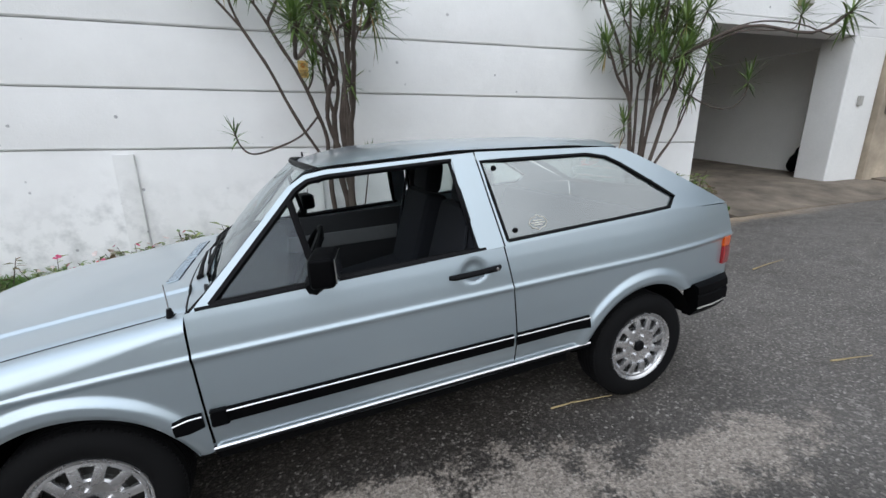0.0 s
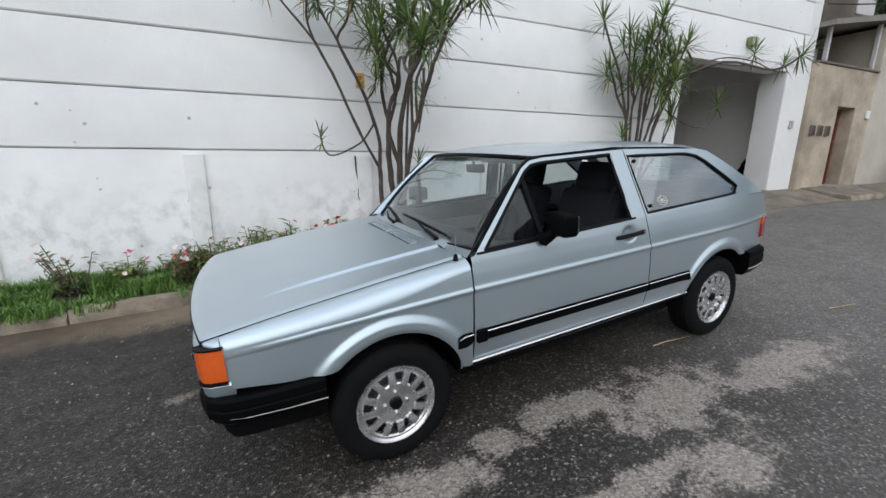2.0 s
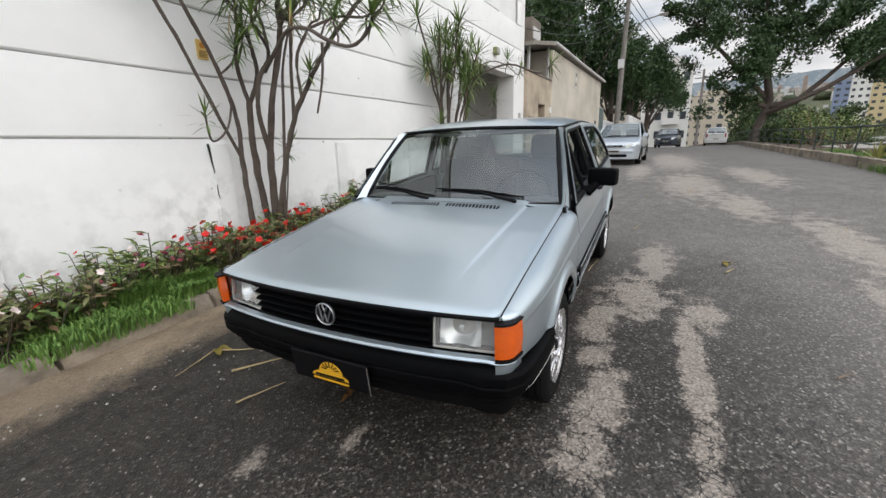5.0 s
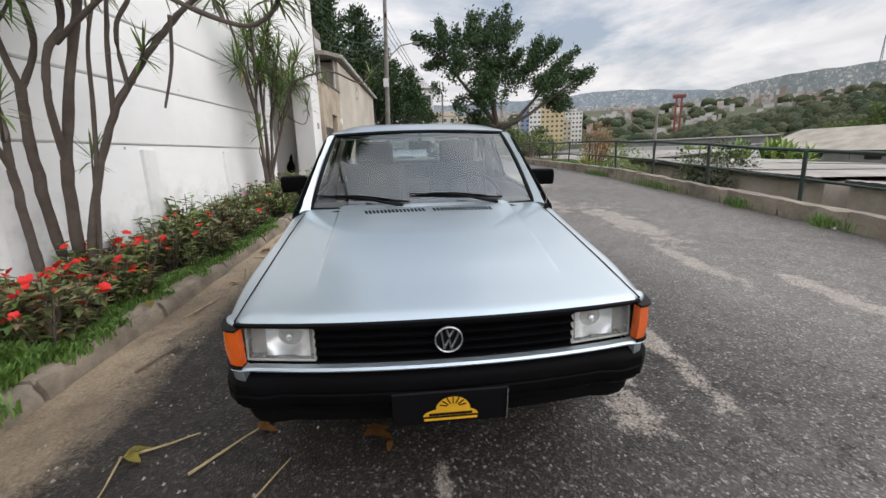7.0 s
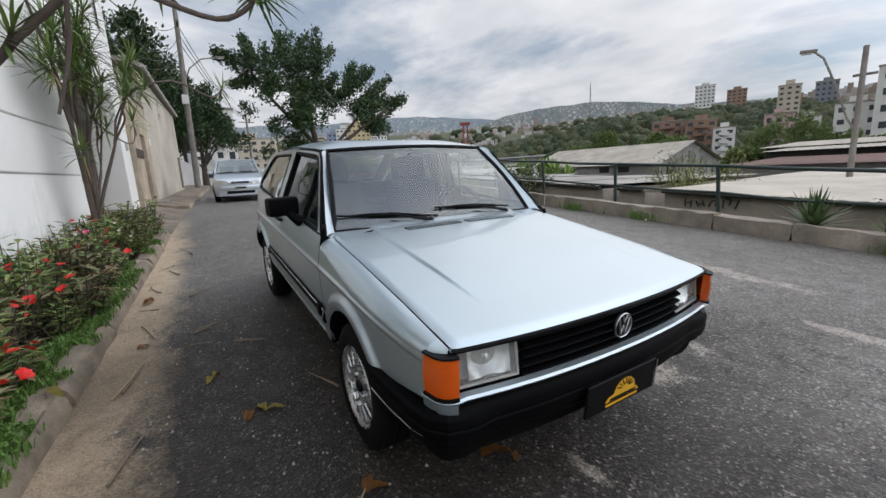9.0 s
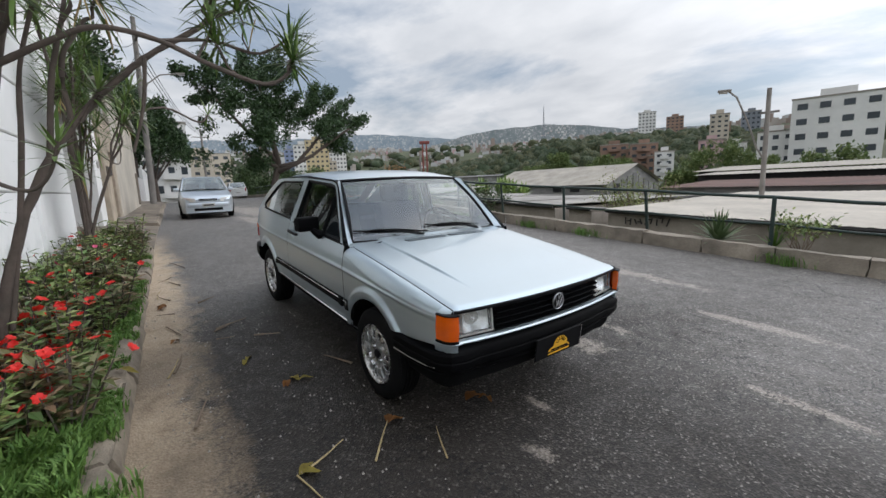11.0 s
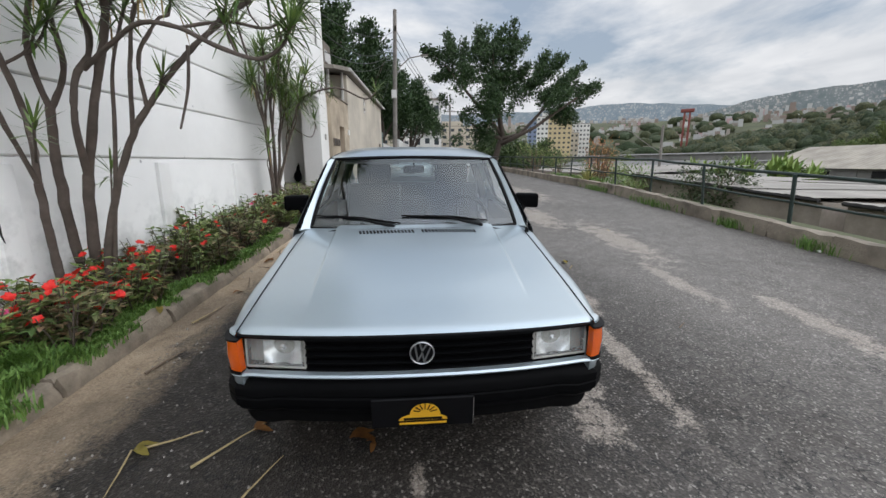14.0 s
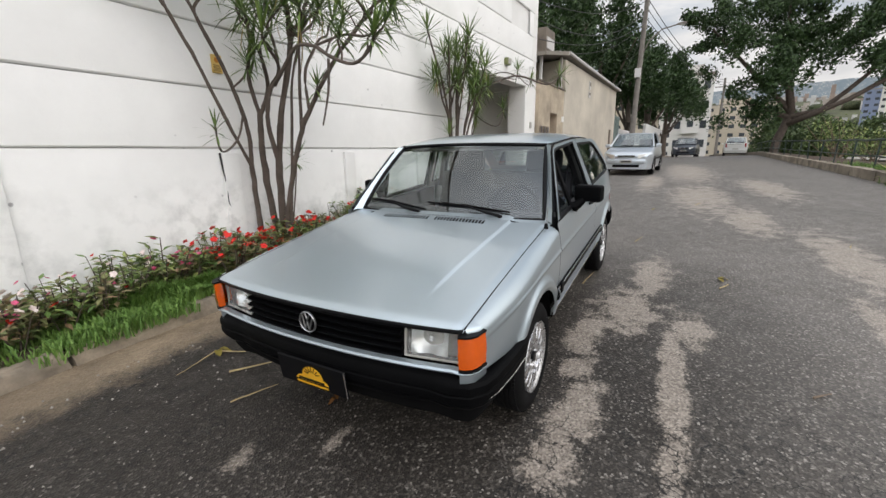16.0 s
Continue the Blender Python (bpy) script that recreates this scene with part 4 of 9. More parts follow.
def sticker(pane_ob):
    """A small pale diamond label with bars for its writing, on the rear side glass."""
    cx, cz = 0.968, 1.022
    def at(dx, dz, o):
        return Vector((cx + dx, -(hw(cx + dx, cz + dz) - 0.010 + o), cz + dz))
    shape = ((-0.045, 0.0), (-0.030, 0.020), (-0.012, 0.022), (0.0, 0.032), (0.012, 0.022), (0.030, 0.020), (0.045, 0.0), (0.030, -0.020), (0.012, -0.022), (0.0, -0.032), (-0.012, -0.022), (-0.030, -0.020))
    pale = surf("sticker_pale", (0.72, 0.70, 0.62), 0.5, vary=0.1, bump=0)
    bm = bmesh.new()
    tube(bm, [at(x, z, 0.002) for x, z in shape + shape[:1]], 0.0022, 4)
    st = part("sticker", bm, pale, pane_ob, "small pale diamond-shaped sticker")
    bm = bmesh.new()
    for dz, w in ((0.008, 0.022), (-0.001, 0.034), (-0.010, 0.020)):
        tube(bm, [at(-w, dz, 0.002), at(w, dz, 0.002)], 0.0028, 4)
    part("writing_bar", bm, pale, st)


def make_car():
    car = thing("hatchback_car", CAR)
    tagged(car, "silver-blue three-door 1980s hatchback parked on asphalt, window open", "car")
    # body sides
    for s in (-1, 1):
        low = lambda x: max(arch(x, HUB_F), 0.548 + 0.02 * smooth(-1.2, -1.45, x) if x < HUB_F else 0.372)
        def fender(u, v, s=s):
            x = -1.447 + (-0.412 + 1.447) * u
            zs = seam(x)
            z1 = crease(x) + 0.012
            z1 += (zs - 0.055 - z1) * smooth(-0.95, -0.45, x)
            a = low(x)
            if v <= 0.8:
                z = rung(a, z1, crease(x), v / 0.8)
                return Vector((x, s * hw(x, z), z))
            t = (v - 0.8) / 0.2 * math.pi / 2
            w, e = hw(x, z1), 0.703 - 0.012 * smooth(-1.2, -1.48, x)
            return Vector((x, s * (e + (w - e) * math.cos(t)), z1 + (zs - z1) * math.sin(t)))
        part("fender", finish(sheet(fender, 84, 60)), PAINT, car)
        def cap(u, v, s=s):
            x = -1.500 + (-1.447 + 1.500) * u
            zs = seam(x)
            z1 = zs - 0.0145 if u < 0.02 else zs - 0.004 - 0.012
            t = v * math.pi / 2
            w, e = hw(x, 0.70) - 0.028 * (1 - u) ** 2, 0.691
            return Vector((x, s * (e + (w - e) * math.cos(t)), zs - 0.022 + 0.022 * math.sin(t)))
        part("fender_cap", finish(sheet(cap, 6, 8)), PAINT, car)
        # lower apron between signal and bumper
        apts = [(-1.528, 0.690), (-1.515, 0.720), (-1.495, 0.736), (-1.44, 0.7485), (-1.42, 0.750)]
        apts = [(x, s * y) for x, y in (apts if s < 0 else reversed(apts))]
        part("apron", sweep(apts, [(-0.03, 0.540), (-0.004, 0.541), (0.0, 0.548), (0.001, 0.600), (-0.03, 0.603)]), PAINT, car, angle=50)
        # door
        lean = lambda z: lerp(((0.38, 0.035), (0.55, 0.040), (0.75, 0.028), (0.95, 0.0)), z)
        door = part("door", finish(columns(-0.404, 0.779, lambda x: 0.385, belt, 84, 50, s, slant1=lean)), PAINT, car)
        part("window_frame", ring(DOOR_OUT, DOOR_IN, s), PAINT, door)
        part("window_seal", edging(DOOR_IN, s, 0.012, 0.014), TRIM_BLACK, door, "black rubber window seal")
        part("belt_seal", edging([(-0.37, 0.914), (0.70, 0.952)], s, 0.004, 0.008, False), TRIM_BLACK, door)
        part("vent_bar", tube(bmesh.new(), [(-0.025, s * (hw(-0.025, 1.19) - 0.016), 1.220), (0.03, s * (hw(0.03, 0.94) - 0.016), 0.935)], 0.014, 6), TRIM_BLACK, door)
        part("vent_pane", pane([(-0.310, 0.926), (-0.03, 1.215), (0.02, 0.940)], s, 0.016), GLASS, door, "fixed triangular front pane")
        if s > 0:
            part("window_pane", pane([(0.03, 0.94), (-0.01, 1.21), (0.06, 1.262), (0.61, 1.29), (0.66, 0.955)], s, 0.020), GLASS, door)
        part("card_stripe", boxed(-0.15, 0.66, s * 0.672 - 0.008, s * 0.672 + 0.008, 0.70, 0.80, 0.004, 1), surf("grey_door_cloth", (0.16, 0.165, 0.17), 0.9, vary=0.2), door, "grey cloth band on the door")
        part("inner_panel", boxed(-0.34, 0.74, s * 0.70 - 0.02, s * 0.70 + 0.02, 0.36, 0.925, 0.012, 2), DASH, door, "dark inner door panel")
        # handle
        h = bmesh.new()
        y = s * (hw(0.55, 0.872) + 0.010)
        tube(h, [(0.525, y - s * 0.008, 0.862), (0.545, y + s * 0.006, 0.865), (0.64, y + s * 0.010, 0.869), (0.735, y + s * 0.006, 0.873), (0.748, y - s * 0.006, 0.874)], [0.009, 0.0125, 0.0125, 0.0135, 0.010], 8)
        hd = part("door_handle", h, TRIM_BLACK, door, "black pull handle in a dished recess")
        lathe_m = pose(0.728, y + s * 0.019, 0.873) @ pose(0, 0, 0, 0, 0, 180 if s < 0 else 0)
        part("lock", lathe(bmesh.new(), [(0.0, 0.0), (0.007, 0.0), (0.0085, -0.004)], 12, lathe_m), CHROME, hd)
        # rear quarter
        qlow = lambda x: max(arch(x, HUB_R), 0.400 if x < HUB_R else 0.565)
        part("quarter_panel", finish(columns(0.785, 2.185, qlow, lambda x: belt(x) + 0.002, 110, 50, s, slant0=lean, slant1=lambda z: lerp(((0.56, 0.0), (0.80, 0.018), (0.95, -0.02)), z))), PAINT, car)
        q = part("pillar", ring(QUARTER_OUT, QUARTER_IN, s), PAINT, car)
        part("quarter_pane", pane([(0.798, 0.960), (0.742, 1.300), (1.28, 1.288), (1.39, 1.268), (1.465, 1.23), (1.76, 1.045), (1.71, 0.992)], s, 0.010), GLASS_GREEN, q, "large tinted rear side window")
        if s < 0:
            sticker(q)
        part("quarter_seal", edging(QUARTER_IN, s, 0.006, 0.010), TRIM_BLACK, q)
        for cx, cz in ((0.808, 1.262), (0.852, 1.004), (1.62, 1.128)):
            part("clip", lathe(bmesh.new(), [(0.0, -0.006), (0.010, -0.005), (0.012, 0.004)], 12, pose(cx, s * (hw(cx, cz) - 0.006), cz) @ pose(0, 0, 0, 0, 0, 0 if s < 0 else 180)), TRIM_BLACK, q)
        # sill
        part("sill", finish(sheet(lambda u, v, s=s: Vector((-0.47 + (1.235 + 0.47) * u, s * (0.752 - 0.035 * v * v + 0.012 * math.sin(v * 3.1)), 0.392 - 0.062 * v + 0.012 * smooth(0.3, 1.2, -0.47 + 1.7 * u))), 30, 6)), PAINT, car)
        # chrome tube stands in for the highlight on the sill's flange
        part("sill_strip", tube(bmesh.new(), [(-0.46 + 1.69 * k / 12, s * 0.768, 0.382 + 0.014 * k / 12) for k in range(13)], 0.007, 6), CHROME, car, "highlight on the sill put in as a bright line")
        part("sill_trim", tube(bmesh.new(), [(-0.46 + 1.69 * k / 12, s * 0.756, 0.366 + 0.014 * k / 12) for k in range(13)], 0.010, 6), TRIM_BLACK, car)
        # side moulding with a bright insert
        for a, b in ((-0.505, -0.420), (-0.395, 0.802), (0.819, 1.205)):
            n = max(2, int((b - a) / 0.08))
            zc = lambda x: 0.520 + 0.004 * x
            bm = bmesh.new()
            rows = []
            for i in range(n + 1):
                x = a + (b - a) * i / n
                rows.append([bm.verts.new((x, s * (hw(x, zc(x) + dz) + o), zc(x) + dz)) for o, dz in ((-0.004, -0.031), (0.010, -0.027), (0.014, 0.0), (0.010, 0.027), (-0.004, 0.031))])
            for r, w in zip(rows, rows[1:]):
                for j in range(4):
                    bm.faces.new((r[j], r[j + 1], w[j + 1], w[j]))
            bm.faces.new(rows[0]); bm.faces.new(rows[-1])
            bmesh.ops.recalc_face_normals(bm, faces=bm.faces)
            mo = part("side_moulding", bm, PLASTIC, car, "black rubbing strip with a bright line")
            part("insert", tube(bmesh.new(), [(a + 0.0 + (b - a) * i / n, s * (hw(a + (b - a) * i / n, 0.54) + 0.0125), zc(a + (b - a) * i / n) + 0.020) for i in range(n + 1)], 0.0042, 6), CHROME, mo)
        # square block at the front end of the door's moulding
        part("moulding_end", box(bmesh.new(), (0.058, 0.022, 0.066), pose(-0.367, s * (hw(-0.367, 0.52) + 0.008), 0.5185), 0.005, 1), PLASTIC, car)
        # gutter along roof and windscreen pillar
        part("gutter", tube(bmesh.new(), [(-0.405, s * 0.735, 0.895), (-0.30, s * 0.706, 0.985), (-0.12, s * 0.652, 1.165), (0.0, s * 0.612, 1.283), (0.05, s * 0.603, 1.312), (0.15, s * 0.600, 1.328), (0.65, s * 0.603, 1.345), (1.2, s * 0.594, 1.325), (1.50, s * 0.575, 1.298)], 0.0045, 6), TRIM_BLACK, car, "black roof gutter")
        # windscreen pillar
        def pillar(u, v, s=s):
            a = Vector((-0.405, s * 0.735, 0.893)).lerp(Vector((0.02, s * 0.605, 1.305)), u)
            b = Vector((-0.345, s * 0.668, 0.905)).lerp(Vector((0.085, s * 0.548, 1.318)), u)
            p = a.lerp(b, v)
            p.z += 0.010 * math.sin(v * math.pi)
            p.y += s * 0.010 * math.sin(v * math.pi)
            return p
        part("screen_pillar", finish(sheet(pillar, 12, 5)), PAINT, car)
        # signal lamp round the corner
        pts = [(-1.533, 0.690), (-1.528, 0.712), (-1.515, 0.733), (-1.495, 0.746), (-1.44, 0.757)]
        pts = [(x, s * y) for x, y in (pts if s < 0 else reversed(pts))]
        lamp = part("turn_signal", sweep(pts, [(-0.03, 0.607), (0.0, 0.609), (0.005, 0.670), (0.0, 0.733), (-0.03, 0.735)] if s < 0 else [(-0.03, 0.607), (0.0, 0.609), (0.005, 0.670), (0.0, 0.733), (-0.03, 0.735)]), LENS_ORANGE, car, "orange corner turn signal", angle=40)
        for z0, z1 in ((0.597, 0.607), (0.735, 0.742)):
            part("signal_trim", sweep(pts, [(-0.03, z0), (0.006, z0), (0.006, z1), (-0.03, z1)]), TRIM_BLACK, lamp)
        # headlamp
        def lens(u, v, s=s, k=0.0):
            y = 0.452 + (0.686 - 0.452) * u
            return Vector((nose(y) + 0.030 + k + 0.018 * v, s * y, 0.606 + 0.134 * v))
        hl = part("headlamp", finish(sheet(lambda u, v: lens(u, v, k=0.045), 8, 6)), LAMP_GREY, car, "rectangular headlamp with clear glass")
        part("lens", finish(sheet(lens, 10, 6, 0.004)), LAMP_GLASS, hl)
        def bowl(u, v, s=s):
            y = 0.470 + 0.150 * u
            return Vector((nose(y) + 0.042 + 0.018 * v + 0.050 * (1 - min(1.0, (2 * u - 1) ** 2 + 0.8 * (2 * v - 1) ** 2)), s * y, 0.616 + 0.116 * v))
        part("reflector", finish(sheet(bowl, 14, 10)), REFLECTOR, hl)
        part("bulb", lathe(bmesh.new(), [(0.0, 0.0), (0.012, 0.006), (0.014, 0.02), (0.014, 0.04)], 12, pose(nose(0.55) + 0.06, s * 0.545, 0.672, 0, 0, -90)), CHROME, hl)
        fr = bmesh.new()
        ring_pts = [lens(0, 0), lens(1, 0), lens(1, 1), lens(0, 1), lens(0, 0)]
        for a, b in zip(ring_pts, ring_pts[1:]):
            rod(fr, a, b, 0.005, seg=6)
        part("rim_seal", fr, LAMP_GREY, hl)
        # tail lamp
        tl = [(2.118, s * 0.7235), (2.165, s * 0.716), (2.205, s * 0.695), (2.222, s * 0.60), (2.226, s * 0.42)]
        prof = lambda z0, z1: [(-0.03, z0), (0.012, z0), (0.014, (z0 + z1) / 2), (0.012, z1), (-0.03, z1)]
        sg = 1 if s < 0 else -1
        lampr = part("tail_lamp", sweep(tl, [(sg * o, z) for o, z in prof(0.635, 0.732)]), LENS_RED, car, "red tail lamp with an amber top")
        part("amber_lens", sweep(tl, [(sg * o, z) for o, z in prof(0.734, 0.785)]), LENS_ORANGE, lampr)
        # wheel wells
        for h in (HUB_F, HUB_R):
            bm = sheet(lambda u, v, h=h, s=s: Vector((h + 0.357 * math.cos(math.pi * (0.06 + (0.86 if h > 0 else 0.92) * u + (0.03 if h > 0 else 0))), s * (0.758 - 0.32 * v), HUB_Z + 0.357 * math.sin(math.pi * (0.06 + (0.86 if h > 0 else 0.92) * u + (0.03 if h > 0 else 0))))), 26, 2)
            bm2 = sheet(lambda u, v, h=h, s=s: Vector((h + 0.36 * v * math.cos(math.tau * u), s * 0.44, HUB_Z + 0.36 * v * math.sin(math.tau * u) * (1 if math.sin(math.tau * u) > 0 else 0.5))), 24, 2, bm=bm)
            part("wheel_well", bm2, WELL, car)
        # door mirror
        mir = part("door_mirror", box(bmesh.new(), (0.085, 0.17, 0.105), pose(0.055, s * 0.85, 1.015, 0, 0, s * 12), 0.022, 3), PLASTIC, car, "black plastic door mirror")
        part("stalk", tube(bmesh.new(), [(0.015, s * 0.735, 0.935), (0.015, s * 0.775, 0.930), (0.03, s * 0.80, 0.955), (0.045, s * 0.825, 0.985)], [0.03, 0.034, 0.028, 0.024], 8), PLASTIC, mir)
        part("mirror_glass", box(bmesh.new(), (0.004, 0.145, 0.082), pose(0.099, s * 0.859, 1.015, 0, 0, s * 12), 0.001, 1), CHROME, mir)
    # hood
    def hood(u, v):
        yc = 0.475 + 0.03 * (-1.57 + 1.1 * u + 1.2)
        y = lerp(((0, -0.698), (0.2, -yc - 0.012), (0.3, -yc + 0.012), (0.7, yc - 0.012), (0.8, yc + 0.012), (1, 0.698)), v)
        x0, x1 = nose(y) + 0.004, -0.462 + 0.05 * (y / 0.7) ** 2
        x = x0 + (x1 - x0) * (u ** 1.0)
        if v < 0.008 or v > 0.992:
            return Vector((x, math.copysign(0.7005, y), hood_z(x, y) - 0.010))
        return Vector((x, y, hood_z(x, y)))
    hd = part("hood", finish(sheet(hood, 60, 60)), PAINT, car, "flat bonnet with two faint raised lines")
    part("hood_lip", tube(bmesh.new(), [(nose(y) + 0.006, y, hood_z(nose(y) + 0.004, y) - 0.006) for y in [-0.698 + 1.396 * k / 20 for k in range(21)]], 0.007, 6), TRIM_BLACK, hd)
    for s in (-1, 1):
        part("hood_seam", tube(bmesh.new(), [(x, s * 0.7020, seam(x) - 0.001) for x in (-1.50 + 1.06 * k / 20 for k in range(21))], 0.0034, 5), TRIM_BLACK, hd)
    part("hood_gap", tube(bmesh.new(), [(-0.459 + 0.05 * (y / 0.7) ** 2, y, hood_z(-0.46, y) - 0.004) for y in [-0.698 + 1.396 * k / 20 for k in range(21)]], 0.0055, 5), TRIM_BLACK, hd)
    # scuttle with vent slots
    def scuttle(u, v):
        y = -0.72 + 1.44 * v
        x0, x1 = -0.457 + 0.05 * (y / 0.7) ** 2, -0.345 - 0.095 * (1 - (y / 0.67) ** 2) + 0.02
        x1 = max(x1, x0 + 0.012)
        x = x0 + (x1 - x0) * u
        return Vector((x, y, hood_z(-0.46, min(0.7, abs(y))) + 0.014 * u + (-0.004 if abs(y) > 0.7 else 0)))
    sc = part("scuttle", finish(sheet(scuttle, 4, 40)), PAINT, car)
    slot = part("vent_slot", box(bmesh.new(), (0.050, 0.0125, 0.006), I4, 0.0015, 1), TRIM_BLACK, sc, m=pose(-0.520, -0.36, hood_z(-0.520, 0.36) + 0.001, 0, -6, 0))
    for k in range(32):
        y = -0.36 + 0.0212 * k + (0.04 if k > 15 else 0)
        if k:
            again(slot, pose(-0.520, y, hood_z(-0.520, y) + 0.001, 0, -6, 12))
    lipo = part("vent_lip", box(bmesh.new(), (0.046, 0.0060, 0.006), I4, 0.002, 1), PAINT, sc, m=pose(-0.520, -0.3695, hood_z(-0.520, 0.37) + 0.002, 0, -6, 12))
    for k in range(1, 32):
        y = -0.3695 + 0.0212 * k + (0.04 if k > 15 else 0)
        again(lipo, pose(-0.520, y, hood_z(-0.520, y) + 0.002, 0, -6, 12))
    # windscreen
    def screen(u, v):
        y = -1 + 2 * v
        a = Vector((-0.335 - 0.095 * (1 - y * y), 0.672 * y, 0.908))
        b = Vector((0.088 - 0.085 * (1 - y * y), 0.556 * y, 1.318 + 0.018 * (1 - y * y)))
        p = a.lerp(b, u)
        bow = 0.018 * math.sin(u * math.pi)
        return p + Vector((-bow, 0, bow))
    part("windscreen", sheet(screen, 14, 24), GLASS_SCREEN, car, "large clear windscreen in a black seal")
    loop = [screen(u / 10, 0) for u in range(11)] + [screen(1, v / 16) for v in range(1, 17)] + [screen(1 - u / 10, 1) for u in range(1, 11)] + [screen(0, 1 - v / 16) for v in range(1, 17)]
    part("windscreen_seal", tube(bmesh.new(), loop, 0.013, 6), TRIM_BLACK, car, "black rubber seal")
    # roof
    def roof(u, v):
        y = -1 + 2 * v
        edge = 0.596 - 0.05 * smooth(0.1, -0.02, 0.02 + 1.5 * u) - 0.025 * smooth(1.1, 1.5, 0.02 + 1.5 * u)
        x0, x1 = 0.09 - 0.085 * (1 - y * y), 1.515 + 0.03 * (1 - y * y)
        x = x0 + (x1 - x0) * u
        ze = lerp(((0.0, 1.318), (0.15, 1.332), (0.65, 1.347), (1.2, 1.327), (1.55, 1.292)), x)
        return Vector((x, y * edge, ze + 0.044 * (1 - abs(y) ** 5) * smooth(-0.05, 0.35, x)))
    part("roof", finish(sheet(roof, 40, 30)), PAINT, car)
    # tailgate
    def gate_fn(u, v):
        y = -1 + 2 * v
        x, z, w = lerp(((0, 1.52), (0.08, 1.56), (0.75, 2.165), (0.85, 2.205), (1, 2.20)), u), lerp(((0, 1.29), (0.08, 1.275), (0.75, 0.955), (0.85, 0.80), (1, 0.56)), u), lerp(((0, 0.572), (0.08, 0.58), (0.75, 0.672), (0.85, 0.69), (1, 0.70)), u)
        return Vector((x + 0.035 * (1 - y * y), y * w, z + (0.03 * (1 - y * y) if u < 0.5 else 0)))
    def tail(u0, u1, v0, v1, n, k, bm=None):
        return sheet(lambda u, v: gate_fn(u0 + (u1 - u0) * u, v0 + (v1 - v0) * v), n, k, 0, bm)
    tg = tail(0, 0.11, 0, 1, 3, 20)
    tail(0.66, 1, 0, 1, 12, 20, tg); tail(0.11, 0.66, 0, 0.09, 12, 2, tg); tail(0.11, 0.66, 0.91, 1, 12, 2, tg)
    tgo = part("tailgate", finish(tg), PAINT, car)
    part("rear_pane", tail(0.11, 0.66, 0.09, 0.91, 12, 14), GLASS_GREEN, tgo)
    # grille
    gb = bmesh.new()
    sheet(lambda u, v: Vector((nose(-0.45 + 0.90 * u) + 0.045, -0.452 + 0.904 * u, 0.600 + 0.150 * v)), 20, 1, 0.004, gb)
    gr = part("grille", gb, WELL, car, "black slatted radiator grille")
    slat = bmesh.new()
    for z in (0.606, 0.638, 0.670, 0.702, 0.733):
        sweep([(nose(y) + 0.018, y) for y in [0.444 - 0.888 * k / 20 for k in range(21)]], [(-0.02, z - 0.003), (0.004, z - 0.006), (0.007, z + 0.001), (-0.012, z + 0.008), (-0.02, z + 0.006)], slat)
        part("slat", slat, PLASTIC, gr)
        slat = bmesh.new()
    slat.free()
    part("grille_top", sweep([(nose(y) + 0.012, y) for y in [0.70 - 1.40 * k / 24 for k in range(25)]], [(-0.03, 0.737), (0.004, 0.735), (0.006, 0.748), (-0.03, 0.750)]), TRIM_BLACK, gr)
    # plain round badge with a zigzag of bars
    bd = bmesh.new()
    bmx = pose(nose(0) - 0.004, 0, 0.684, 0, 7, -90)
    lathe(bd, [(0.048, 0.004), (0.048, -0.003), (0.045, -0.006), (0.042, -0.003), (0.042, 0.004)], 32, bmx)
    for a, b in (((-0.030, 0.030), (-0.012, -0.034)), ((-0.012, -0.034), (0.0, 0.002)), ((0.0, 0.002), (0.012, -0.034)), ((0.012, -0.034), (0.030, 0.030)), ((-0.013, 0.038), (0.0, 0.010)), ((0.0, 0.010), (0.013, 0.038))):
        va, vb = bmx @ Vector((a[0], -0.003, a[1])), bmx @ Vector((b[0], -0.003, b[1]))
        rod(bd, va, vb, 0.0036, seg=6)
    part("badge", bd, surf("badge_metal", (0.40, 0.41, 0.42), 0.28, metal=0.9, vary=0.1), gr, "round metal badge")
    part("badge_plate", lathe(bmesh.new(), [(0.0, 0.002), (0.044, 0.002), (0.044, 0.006)], 28, bmx), TRIM_BLACK, gr)
    # bright lip under the grille
    part("lip", sweep([(-1.43, -0.753), (-1.492, -0.740), (-1.514, -0.724), (-1.527, -0.698)] + [(nose(y) - 0.008, y) for y in [-0.66 + 1.32 * k / 24 for k in range(25)]] + [(-1.527, 0.698), (-1.514, 0.724), (-1.492, 0.740), (-1.43, 0.753)], [(0.012, 0.583), (-0.006, 0.585), (-0.010, 0.592), (-0.004, 0.600), (0.02, 0.602)]), PAINT, car, "painted lip under the lamps")
    # bumpers
    def bumper(name, pts, prof, label):
        b = part(name, sweep(pts, prof), PLASTIC, car, label, angle=28)
        return b
    fpts = [(-1.105, -0.768), (-1.25, -0.765), (-1.40, -0.752), (-1.455, -0.738), (-1.492, -0.708), (-1.512, -0.64)] + [(nose(y) + 0.030, y) for y in [-0.56 + 1.12 * k / 16 for k in range(17)]] + [(-1.512, 0.64), (-1.492, 0.708), (-1.455, 0.738), (-1.40, 0.752), (-1.25, 0.765), (-1.105, 0.768)]
